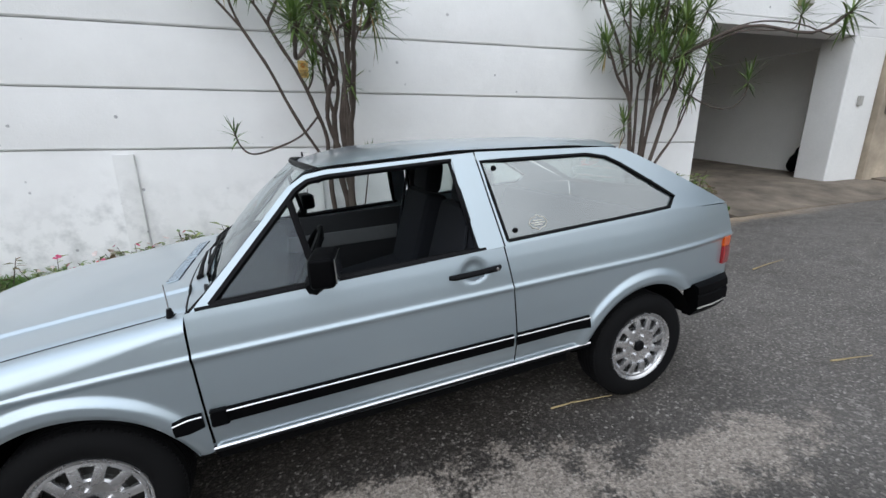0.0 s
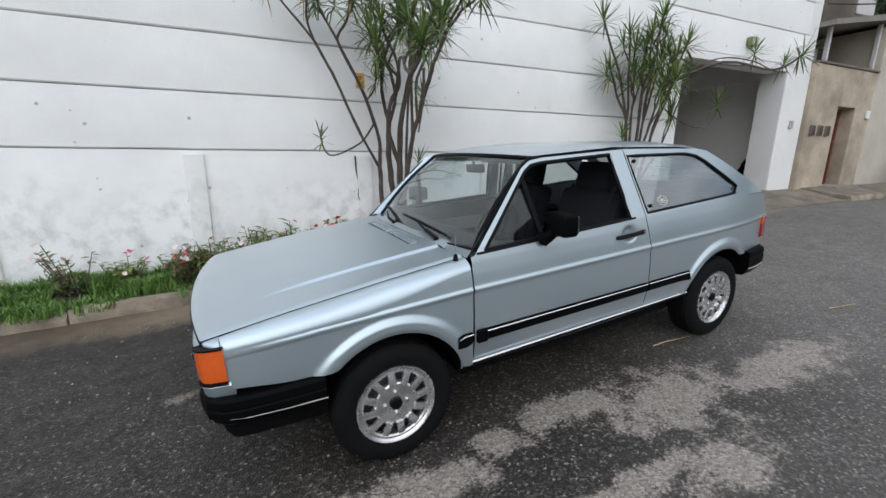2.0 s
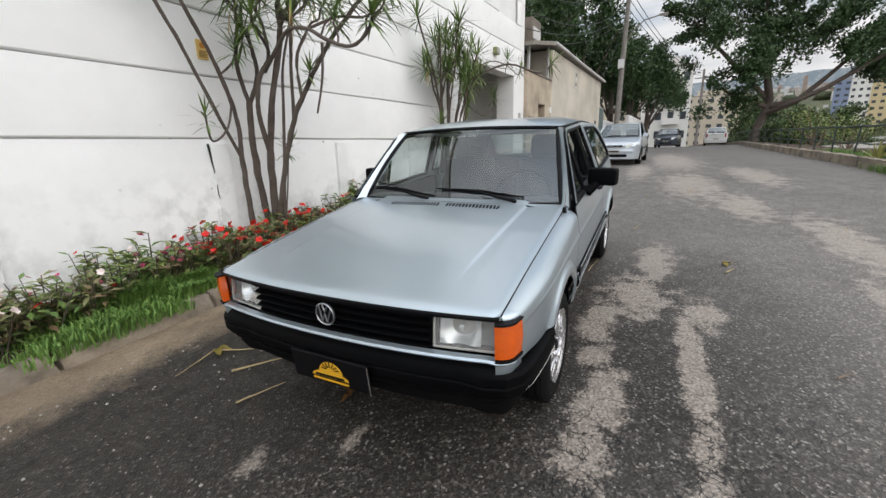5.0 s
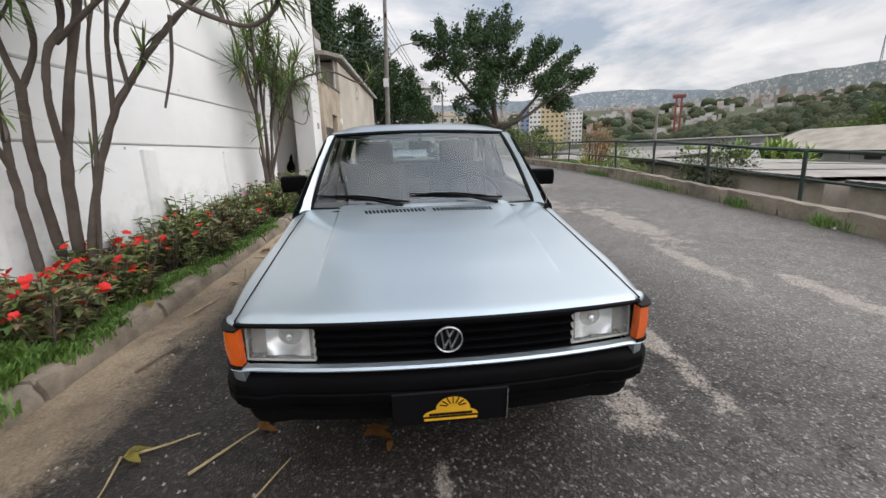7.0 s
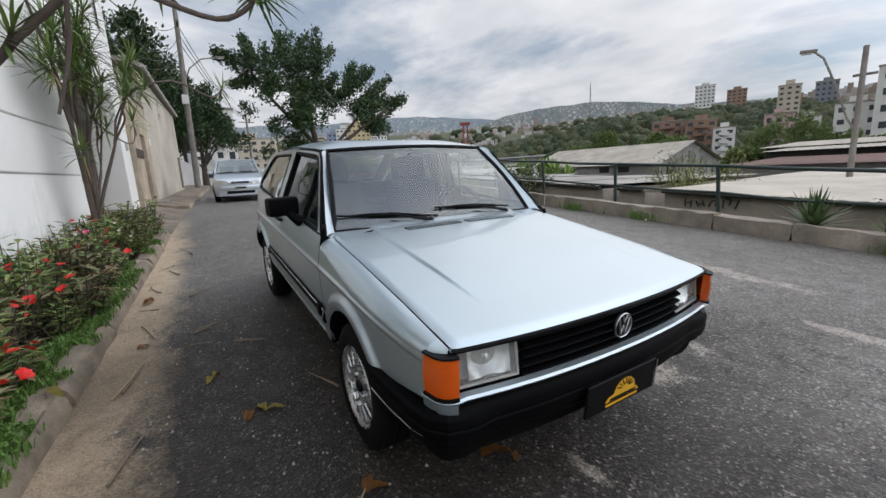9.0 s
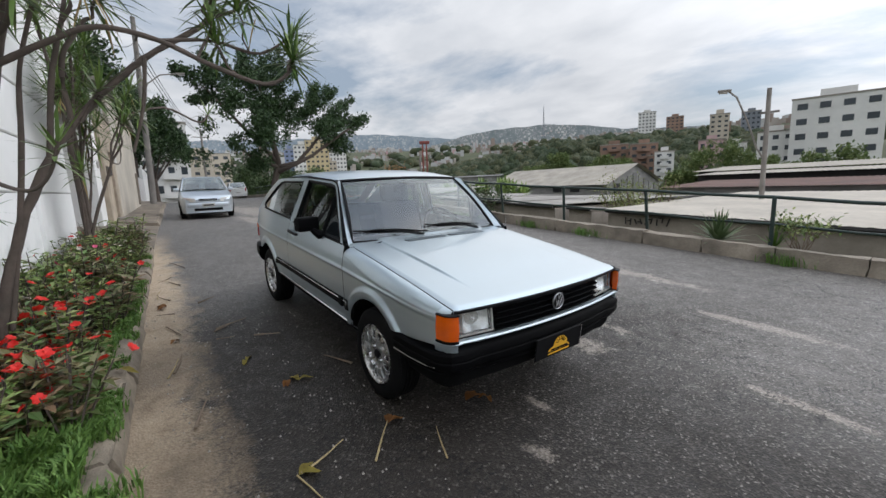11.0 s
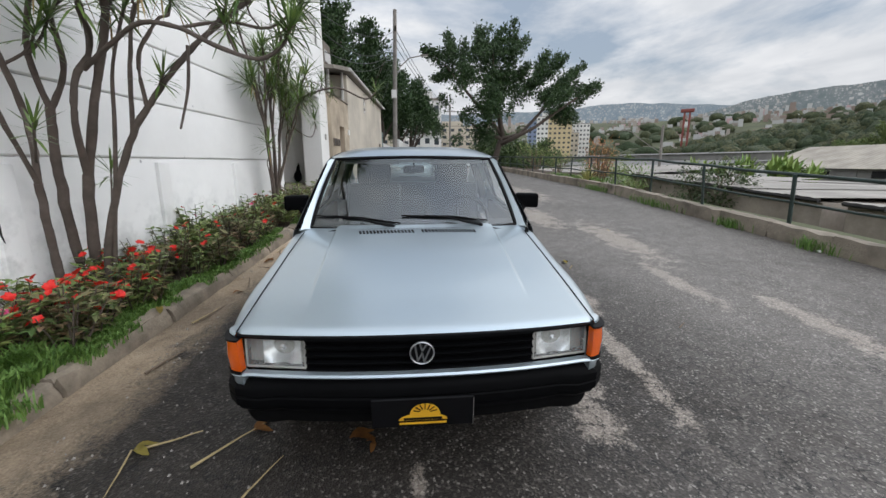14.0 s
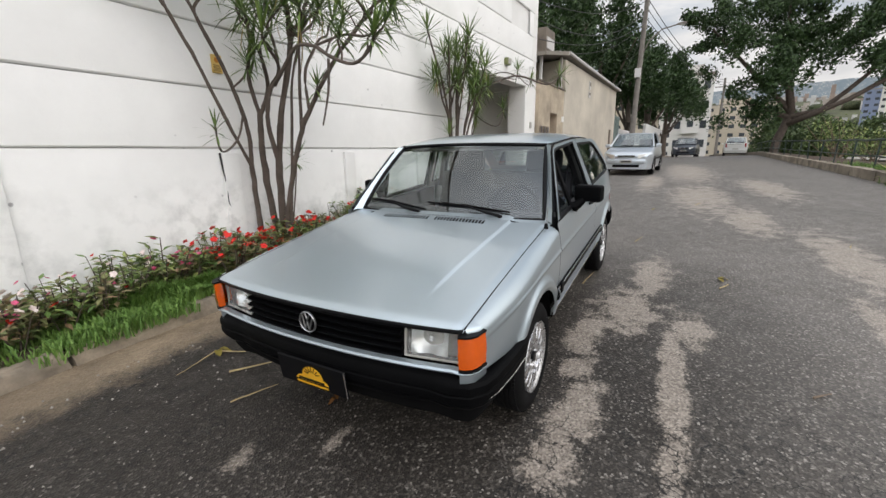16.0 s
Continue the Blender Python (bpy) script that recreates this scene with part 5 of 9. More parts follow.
    def fprof(t):
        tuck = 0.036 * smooth(0.22, 0.30, abs(t - 0.5)) * smooth(0.48, 0.40, abs(t - 0.5))
        return [(-o + (tuck * (0.45 - z) / 0.07 if z < 0.45 else 0), z - (0.034 * smooth(0.335, 0.40, abs(t - 0.5)) * (z - 0.54) / 0.04 if z > 0.54 else 0)) for o, z in ((-0.03, 0.586), (0.0, 0.572), (0.026, 0.552), (0.038, 0.532), (0.040, 0.503), (0.036, 0.496), (0.040, 0.489), (0.038, 0.458), (0.022, 0.451), (0.020, 0.444), (0.030, 0.438), (0.027, 0.426), (0.015, 0.421), (0.013, 0.414), (-0.015, 0.396), (-0.07, 0.390))]
    fb = bumper("front_bumper", fpts, fprof, "black ribbed plastic front bumper")
    part("valance", sweep(fpts, [(0.07, 0.43), (0.010, 0.43), (0.016, 0.37), (0.035, 0.335), (0.07, 0.33)]), WELL, car, "dark apron below the bumper")
    rpts = [(1.895, 0.757), (2.02, 0.748), (2.14, 0.725), (2.21, 0.66), (2.245, 0.45), (2.255, 0.0), (2.245, -0.45), (2.21, -0.66), (2.14, -0.725), (2.02, -0.748), (1.895, -0.757)]
    rb = bumper("rear_bumper", rpts, [(-o, z) for o, z in ((-0.05, 0.562), (0.0, 0.566), (0.030, 0.556), (0.036, 0.52), (0.030, 0.51), (0.036, 0.50), (0.034, 0.44), (0.02, 0.432), (0.026, 0.42), (0.0, 0.385), (-0.05, 0.38))], "black plastic rear bumper")
    for pts, off in ((fpts[:4], 0.0395), (list(reversed(fpts[-4:])), 0.0395)):
        s = -1 if pts[0][1] < 0 else 1
        part("bumper_line", tube(bmesh.new(), [(x, y + s * (off - 0.003), 0.452 + 0.004 * i) for i, (x, y) in enumerate(pts)], 0.003, 5), LAMP_GREY, fb, "thin grey line")
    for s in (-1, 1):
        part("bumper_line", tube(bmesh.new(), [(1.90, s * 0.793, 0.440), (2.02, s * 0.784, 0.440), (2.14, s * 0.757, 0.440)], 0.0045, 5), LAMP_GREY, rb, "thin grey line")
    # plate holder with a yellow emblem and bars for its writing
    pl = part("plate", box(bmesh.new(), (0.010, 0.40, 0.135), pose(-1.597, 0.0, 0.437, 0, -4, 0), 0.004, 1), TRIM_BLACK, car, "black dealer plate with a yellow emblem")
    yel = surf("emblem_yellow", (0.75, 0.40, 0.02), 0.5, vary=0.1, bump=0)
    em = bmesh.new()
    plm = pose(-1.604, 0.0, 0.437, 0, -4, 0) @ pose(0, 0, 0, 0, 0, -90)
    outline = [(0.095 * math.cos(a), -0.032 + 0.030 * math.sin(a)) for a in (math.pi * k / 14 for k in range(15))]
    prism(em, outline, 0.003, plm)
    prism(em, [(0.060 * math.cos(a) + 0.008, -0.008 + 0.052 * math.sin(a)) for a in (math.pi * k / 14 for k in range(15))], 0.0028, plm)
    part("emblem", em, yel, pl, "yellow domed emblem")
    br = bmesh.new()
    box(br, (0.15, 0.004, 0.010), plm @ Matrix.Translation((0, -0.0015, -0.024)))
    for k in range(7):
        a = math.pi * (k + 0.5) / 7
        box(br, (0.004, 0.004, 0.026), plm @ Matrix.Translation((0.008 + 0.034 * math.cos(a), -0.0014, 0.006 + 0.026 * math.sin(a))) @ Matrix.Rotation(math.pi / 2 - a, 4, "Y"))
    part("writing_bar", br, TRIM_BLACK, pl, "dark bars of writing")
    wb = bmesh.new()
    box(wb, (0.185, 0.003, 0.008), plm @ Matrix.Translation((0, -0.0002, -0.047)))
    part("writing_bar", wb, yel, pl, "pale bar of writing")
    part("plate_edge", rod(bmesh.new(), plm @ Vector((0.198, -0.001, -0.066)), plm @ Vector((0.198, -0.001, 0.066)), 0.003), CHROME, pl)
    part("tow_eye", tube(bmesh.new(), [(-1.53, 0, 0.385), (-1.575, 0, 0.365), (-1.57, 0.0, 0.347), (-1.535, 0, 0.353)], 0.006, 6), CHROME, car)
    # underside and firewall
    part("floor_pan", boxed(-1.15, 2.10, -0.44, 0.44, 0.22, 0.34, 0.02, 1), WELL, car, "dark underside")
    part("floor_pan", boxed(-0.44, 1.17, -0.69, 0.69, 0.26, 0.355, 0.02, 1), WELL, car)
    part("engine_bay", boxed(-1.46, -0.44, -0.44, 0.44, 0.34, 0.70, 0.02, 1), WELL, car)
    part("luggage_side", boxed(1.1, 2.12, -0.66, 0.66, 0.655, 0.86, 0.03, 1), FABRIC, car, "dark parcel shelf")
    # cabin
    part("dashboard", prism(bmesh.new(), [(-0.36, 0.62), (-0.40, 0.885), (-0.33, 0.912), (-0.17, 0.920), (-0.08, 0.885), (-0.10, 0.80), (-0.16, 0.62)], 1.34), DASH, car, "dark moulded dashboard")
    part("headliner", finish(sheet(lambda u, v: roof(u, v) + Vector((0, 0, -0.022)), 12, 12)), surf("pale_headliner", (0.35, 0.35, 0.34), 0.9, vary=0.1), car)
    part("firewall", boxed(-0.42, -0.36, -0.66, 0.66, 0.30, 0.86, 0.01, 1), WELL, car)
    sw = bmesh.new()
    swm = pose(-0.005, -0.36, 0.885, 0, -62, 0)
    n = 28
    tube(sw, [swm @ Vector((0.185 * math.cos(a), 0.185 * math.sin(a), 0)) for a in (k * math.tau / n for k in range(n + 1))], 0.014, 8)
    box(sw, (0.33, 0.09, 0.03), swm @ Matrix.Translation((0, 0, -0.01)), 0.01, 1)
    rod(sw, swm @ Vector((0, 0, 0)), swm @ Vector((0, 0, -0.16)), 0.025)
    part("steering_wheel", sw, PLASTIC, car)
    for s in (-1, 1):
        st = part("seat", box(bmesh.new(), (0.52, 0.50, 0.17), pose(0.42, s * 0.35, 0.50, 0, -8, 0), 0.05, 3), FABRIC, car, "dark cloth front seat")
        part("backrest", box(bmesh.new(), (0.15, 0.49, 0.60), pose(0.72, s * 0.35, 0.78, 0, 18, 0), 0.055, 3), FABRIC, st)
        part("headrest", box(bmesh.new(), (0.11, 0.30, 0.19), pose(0.825, s * 0.35, 1.155, 0, 12, 0), 0.045, 3), FABRIC, st)
        hp = bmesh.new()
        for d in (-0.05, 0.05):
            rod(hp, (0.80, s * 0.35 + d, 1.02), (0.82, s * 0.35 + d, 1.12), 0.006)
        part("headrest_post", hp, CHROME, st)
        part("pillar_trim", tube(bmesh.new(), [(0.765, s * 0.535, 1.29), (0.80, s * 0.605, 1.10), (0.83, s * 0.655, 0.93)], 0.035, 6), DASH, car)
        part("belt_strap", tube(bmesh.new(), [(0.76, s * 0.575, 1.22), (0.70, s * 0.56, 1.0), (0.60, s * 0.60, 0.55)], 0.010, 4), FABRIC, car)
    part("rear_bench", box(bmesh.new(), (0.50, 1.24, 0.18), pose(1.22, 0, 0.50, 0, -8, 0), 0.05, 3), FABRIC, car)
    part("rear_backrest", box(bmesh.new(), (0.14, 1.24, 0.52), pose(1.50, 0, 0.74, 0, 20, 0), 0.05, 3), FABRIC, car)
    part("inner_mirror", box(bmesh.new(), (0.03, 0.155, 0.055), pose(0.10, 0.0, 1.245, 0, -6, 12), 0.012, 2), PLASTIC, car)
    part("mirror_stem", rod(bmesh.new(), (0.10, 0, 1.25), (0.07, 0, 1.325), 0.007), PLASTIC, car)
    for s in (-1, 1):
        part("sun_visor", box(bmesh.new(), (0.16, 0.40, 0.018), pose(0.16, s * 0.30, 1.305, 0, -8, 0), 0.006, 1), surf("grey_visor", (0.25, 0.25, 0.25), 0.8), car)
    # wipers
    def on_screen(y, u, lift):
        p = screen(u, (y / (0.672 - 0.116 * u) + 1) / 2)
        return p + Vector((-0.7 * lift, 0, 0.7 * lift))
    for y0, y1, u1 in ((-0.42, 0.04, 0.16), (0.14, 0.60, 0.15)):
        pv = Vector((-0.43 + 0.06 * (y0 / 0.7) ** 2, y0, 0.918))
        ym = y0 + (y1 - y0) * 0.48
        arm = bmesh.new()
        tube(arm, [pv + Vector((0, 0, -0.01)), pv + Vector((0.0, 0, 0.014)), pv + Vector((-0.005, 0.10, 0.034)), on_screen(ym, u1 * 0.62, 0.035)], [0.012, 0.011, 0.008, 0.005], 6)
        wp = part("wiper_arm", arm, TRIM_BLACK, car, "black windscreen wiper")
        part("wiper_pivot", lathe(bmesh.new(), [(0.0, -0.02), (0.013, -0.018), (0.016, 0.0)], 12, Matrix.Translation(pv) @ pose(0, 0, 0, -90, 0, 0)), TRIM_BLACK, wp)
        bl = bmesh.new()
        a, b = on_screen(ym - 0.27, u1 * 0.40, 0.017), on_screen(ym + 0.29, u1 * 0.92, 0.017)
        tube(bl, [a, a.lerp(b, 0.5) + Vector((-0.003, 0, 0.003)), b], [0.005, 0.008, 0.005], 6)
        tube(bl, [a.lerp(b, 0.2) + Vector((-0.008, 0, 0.008)), a.lerp(b, 0.5) + Vector((-0.017, 0, 0.017)), a.lerp(b, 0.8) + Vector((-0.008, 0, 0.008))], 0.004, 5)
        part("wiper_blade", bl, TRIM_BLACK, wp)
    # aerial
    an = part("aerial", lathe(bmesh.new(), [(0.0, -0.03), (0.008, -0.03), (0.013, -0.005), (0.014, 0.004)], 12, pose(-0.455, -0.712, 0.888, -90, 0, 0)), TRIM_BLACK, car, "short aerial on the fender")
    part("rod", rod(bmesh.new(), (-0.455, -0.712, 0.90), (-0.452, -0.716, 1.005), 0.003, 0.002), CHROME, an)
    # wheels
    first = None
    for h in (HUB_F, HUB_R):
        for s in (-1, 1):
            m = pose(h, s * 0.772, HUB_Z, 0, 0, 0 if s < 0 else 180) @ pose(0, 0, 0, 0, 25 * (h > 0) + 40 * (s > 0), 0)
            if first is None:
                first = new("wheel")
                first.parent = car
                first.matrix_basis = m
                first["label"] = "slotted alloy wheel with a black tyre"
                wheel_parts(first)
            else:
                copy_thing(first, m)
    return car


car = make_car()

# ---- plants along the wall ----
def leaf_material(name, a, b, rough=0.5, spec=0.4):
    m = Nodes(name)
    p = m.position()
    g = m.t.nodes.new("ShaderNodeNewGeometry")
    n = m.noise(p, 14.0, 3)
    col = m.mix(g.outputs["Random Per Island"], a, b)
    col = m.mix(m.span(n, 0.3, 0.8, 0, 0.35), col, darker(a, 0.6))
    m.colour(col)
    m.set(Roughness=rough, Specular_IOR_Level=spec, Subsurface_Weight=0.0)
    return m.mat


BARK = surf("grey_brown_bark", (0.115, 0.090, 0.075), 0.9, vary=0.35, big=9, fine=45, bump=0.7, dist=0.006)
BLADE = leaf_material("narrow_spiky_leaves", (0.055, 0.115, 0.022), (0.19, 0.27, 0.07), 0.4)
DEAD = leaf_material("dry_leaves", (0.30, 0.21, 0.09), (0.42, 0.32, 0.14), 0.8)
BUSH = leaf_material("dark_bedding_leaves", (0.10, 0.175, 0.05), (0.30, 0.18, 0.115), 0.45)
BUSH2 = leaf_material("fresh_bedding_leaves", (0.105, 0.20, 0.045), (0.34, 0.37, 0.13), 0.45)
RED = leaf_material("red_petals", (0.62, 0.012, 0.012), (0.78, 0.035, 0.020), 0.55)
PINK = leaf_material("pink_petals", (0.62, 0.03, 0.16), (0.75, 0.18, 0.30), 0.55)
PALE = leaf_material("pale_petals", (0.75, 0.55, 0.52), (0.82, 0.78, 0.74), 0.55)
TURF = leaf_material("turf_blades", (0.075, 0.165, 0.030), (0.18, 0.30, 0.065), 0.55)


def blade(bm, base, d, length, width, droop, n=3):
    """One narrow leaf, arching down towards its tip."""
    d = Vector(d).normalized()
    side = d.cross(Vector((0, 0, 1)))
    side = side.normalized() if side.length > 1e-4 else Vector((1, 0, 0))
    rows = []
    p = Vector(base)
    for i in range(n + 1):
        t = i / n
        w = width * (0.55 + 0.9 * t if t < 0.5 else 2.0 * (1 - t) + 0.02) * 0.5
        rows.append((bm.verts.new(p - side * w), bm.verts.new(p + side * w)))
        d = (d + Vector((0, 0, -droop / n))).normalized()
        p = p + d * (length / n)
    for a, b in zip(rows, rows[1:]):
        bm.faces.new((a[0], a[1], b[1], b[0]))


def rosette(bm, p, d, rnd, n=40, length=0.36, width=0.021):
    d = Vector(d).normalized()
    q = d.to_track_quat("Z", "Y")
    for i in range(n):
        t = (i + 0.5) / n
        tilt = 0.10 + 1.75 * t ** 0.85 + rnd.uniform(-0.15, 0.15)
        a = i * 2.39996 + rnd.uniform(-0.3, 0.3)
        v = q @ Vector((math.sin(tilt) * math.cos(a), math.sin(tilt) * math.sin(a), math.cos(tilt)))
        blade(bm, Vector(p) - d * 0.10 * t, v, length * rnd.uniform(0.7, 1.1), width * rnd.uniform(0.8, 1.2), rnd.uniform(0.1, 0.75) * (0.4 + t))


def wander(a, b, rnd, n=5, sway=0.06, sag=0.0):
    a, b = Vector(a), Vector(b)
    out = []
    for i in range(n + 1):
        t = i / n
        k = math.sin(t * math.pi)
        out.append(a.lerp(b, t) + Vector((rnd.uniform(-sway, sway) * k, rnd.uniform(-sway, sway) * k, rnd.uniform(-sway, sway) * k * 0.5 - sag * k)))
    return out


def glide(pts, k=4):
    """A smooth line through points."""
    pts = [Vector(p) for p in pts]
    out = []
    for i in range(len(pts) - 1):
        p0, p1, p2, p3 = pts[max(0, i - 1)], pts[i], pts[i + 1], pts[min(len(pts) - 1, i + 2)]
        for j in range(k):
            t = j / k
            out.append(0.5 * (2 * p1 + (p2 - p0) * t + (2 * p0 - 5 * p1 + 4 * p2 - p3) * t * t + (3 * p1 - p0 - 3 * p2 + p3) * t ** 3))
    return out + [pts[-1]]


def dragon_tree(name, base, stems, extra, seed, label, size=1.0):
    """Bare stems, each forking into arms that end in spiky heads, and single bent arms.

    stems: (points, radius below, radius above, tips); extra: (points, radius, leaves in its head, length, twigs)."""
    rnd = random.Random(seed)
    base = Vector(base)
    tree = thing(name, Matrix.Translation(base))
    tagged(tree, label, "tree")
    wood, crown, dead = bmesh.new(), bmesh.new(), bmesh.new()

    def knobbly(line, r0, r1, seg):
        n = len(line) - 1
        tube(wood, line, [(r0 + (r1 - r0) * i / n) * rnd.uniform(0.9, 1.12) for i in range(n + 1)], seg)

    for pts, r0, r1, tips in stems:
        line = glide([Vector(p) - base for p in pts], 5)
        line = [p + Vector((rnd.uniform(-1, 1), rnd.uniform(-1, 1), 0)) * r0 * 0.16 if 0 < i < len(line) - 1 else p for i, p in enumerate(line)]
        knobbly(line, r0, r1, 9)
        for tip in tips:
            arm = wander(line[-1], Vector(tip) - base, rnd, 4, 0.05)
            arm[1] = arm[1].lerp(line[-1] + (line[-1] - line[-2]).normalized() * 0.12, 0.5)
            knobbly(glide(arm, 3), r1 * 0.85, r1 * 0.5 + 0.002, 7)
            d = (arm[-1] - arm[-2]).normalized() + Vector((0, 0, 0.5))
            rosette(crown, arm[-1], d, rnd, rnd.randint(30, 40), rnd.uniform(0.26, 0.36) * size, 0.021 * size)
            for k in range(rnd.randint(0, 2)):
                g = arm[2].lerp(arm[3], rnd.random())
                e = g + Vector((rnd.uniform(-0.3, 0.3), rnd.uniform(-0.3, 0.12), rnd.uniform(0.12, 0.35)))
                tube(wood, wander(g, e, rnd, 3, 0.04), [r1 * 0.55, r1 * 0.48, r1 * 0.42, r1 * 0.36], 5)
                rosette(crown, e, (e - g).normalized() + Vector((0, 0, 0.6)), rnd, rnd.randint(22, 32), rnd.uniform(0.22, 0.32) * size)
            for k in range(rnd.randint(0, 3)):
                g = arm[-1] - Vector((0, 0, rnd.uniform(0.05, 0.2)))
                blade(dead, g, (rnd.uniform(-1, 1), rnd.uniform(-1, 1), -1.4), rnd.uniform(0.2, 0.35), 0.016, 0.6)
    for pts, r, n, length, twigs in extra:
        line = glide([Vector(p) - base for p in pts])
        knobbly(line, r * 1.15, r * 0.75, 7)
        if n:
            rosette(crown, line[-1], line[-1] - line[-2], rnd, n, length)
        for k in range(twigs):
            g = line[int((0.5 + 0.4 * (k + rnd.random()) / twigs) * len(line))]
            e = g + Vector((rnd.uniform(-0.2, 0.2), rnd.uniform(-0.15, 0.15), rnd.uniform(0.15, 0.3)))
            tube(wood, wander(g, e, rnd, 3, 0.03), [r * 0.6, r * 0.55, r * 0.5, r * 0.4], 5)
            rosette(crown, e, (e - g).normalized() + Vector((0, 0, 0.4)), rnd, 26, length * 0.9)
    part("trunk", wood, BARK, tree, "several bare grey-brown stems", angle=60)
    part("crown", crown, BLADE, tree, "heads of narrow spiky green leaves", angle=0)
    part("dry_leaf", dead, DEAD, tree, angle=0)["kind"] = "stuff"
    return tree


dragon_tree("dragon_tree", (0.55, 4.90, gz(0.55) + 0.08), [
    (((0.43, 5.06, 0.0), (0.41, 5.07, 0.64), (0.38, 5.06, 1.13)), 0.036, 0.029, ()),
    (((0.38, 5.06, 1.13), (0.08, 4.98, 1.62), (-0.15, 4.97, 2.12), (-0.38, 4.95, 2.52)), 0.018, 0.016, ((-0.85, 4.95, 3.10), (-0.50, 4.80, 3.05))),
    (((0.38, 5.06, 1.11), (0.38, 5.04, 1.45), (0.29, 5.00, 1.72), (0.15, 4.98, 2.07), (-0.09, 4.96, 2.49)), 0.024, 0.018, ((-0.35, 4.90, 2.95), (0.02, 4.82, 3.05))),
    (((0.58, 5.02, 0.0), (0.58, 5.03, 0.60), (0.48, 4.98, 1.20), (0.47, 4.94, 1.70)), 0.041, 0.029, ()),
    (((0.47, 4.94, 1.68), (0.40, 4.97, 2.06), (0.42, 4.90, 2.45)), 0.024, 0.019, ((0.28, 4.92, 2.95), (0.55, 4.75, 2.85))),
    (((0.47, 4.94, 1.68), (0.52, 4.83, 1.97), (0.45, 4.80, 2.25)), 0.022, 0.018, ((0.15, 4.65, 2.62), (0.52, 4.62, 2.70))),
    (((0.62, 4.92, 0.0), (0.61, 4.91, 0.62), (0.56, 4.82, 1.19)), 0.046, 0.039, ()),
    (((0.56, 4.82, 1.17), (0.52, 4.68, 1.65), (0.59, 4.59, 2.11), (0.60, 4.52, 2.40)), 0.035, 0.028, ((0.45, 4.45, 2.95), (0.85, 4.45, 2.90), (0.75, 4.65, 3.15), (0.95, 4.70, 2.65))),
    (((0.56, 4.82, 1.17), (0.38, 4.72, 1.58), (0.40, 4.67, 1.90), (0.48, 4.62, 2.06)), 0.027, 0.021, ((0.15, 4.40, 2.40), (0.25, 4.55, 2.72))),
    (((0.62, 4.84, 0.0), (0.58, 4.79, 0.50), (0.58, 4.63, 1.08), (0.57, 4.44, 1.50), (0.58, 4.24, 1.80), (0.56, 3.99, 2.07), (0.54, 3.80, 2.23), (0.52, 3.52, 2.43)), 0.033, 0.017, ((0.45, 3.15, 2.72), (0.82, 3.35, 2.75), (0.20, 3.45, 2.80))),
    (((0.57, 4.44, 1.50), (0.52, 4.35, 2.03), (0.47, 4.27, 2.30)), 0.017, 0.014, ((0.35, 4.12, 2.65), (0.70, 4.15, 2.75))),
    (((0.57, 4.30, 1.70), (0.56, 4.31, 2.07), (0.62, 4.22, 2.30)), 0.016, 0.014, ((0.75, 4.05, 2.60),)),
], [
    (((0.30, 5.00, 1.68), (0.10, 4.82, 1.47), (-0.15, 4.60, 1.35), (-0.37, 4.44, 1.29), (-0.47, 4.35, 1.36), (-0.51, 4.30, 1.50)), 0.010, 18, 0.19, 0),
    (((0.21, 4.98, 1.95), (0.26, 4.86, 2.05), (0.27, 4.78, 2.20)), 0.010, 34, 0.27, 0),
    (((0.40, 4.97, 2.05), (0.33, 4.80, 2.16), (0.30, 4.70, 2.30)), 0.011, 34, 0.28, 0),
    (((0.57, 4.26, 1.73), (0.56, 4.20, 1.84), (0.55, 4.13, 1.97)), 0.011, 26, 0.24, 0),
    (((0.60, 4.76, 0.45), (0.56, 4.62, 1.15), (0.55, 4.55, 1.60), (0.56, 4.50, 2.03), (0.62, 4.38, 2.48)), 0.015, 30, 0.30, 0),
    (((0.66, 4.86, 0.20), (0.76, 4.83, 0.80), (0.82, 4.81, 1.24)), 0.008, 20, 0.25, 0),
    (((0.45, 4.64, 1.97), (0.36, 4.34, 2.15), (0.28, 4.10, 2.25), (0.20, 3.81, 2.20), (0.11, 3.55, 2.07), (0.04, 3.25, 1.97), (0.04, 3.08, 2.06), (0.05, 3.02, 2.20)), 0.017, 32, 0.26, 4),
    (((0.20, 3.81, 2.20), (0.24, 3.50, 2.26), (0.22, 3.20, 2.22), (0.20, 2.95, 2.40)), 0.011, 28, 0.26, 1),
    (((0.45, 3.88, 2.15), (0.46, 3.92, 1.85), (0.45, 4.01, 1.54)), 0.012, 0, 0.0, 0),
], 11, "multi-stemmed dragon tree with spiky leaf heads against the white wall", 1.1)

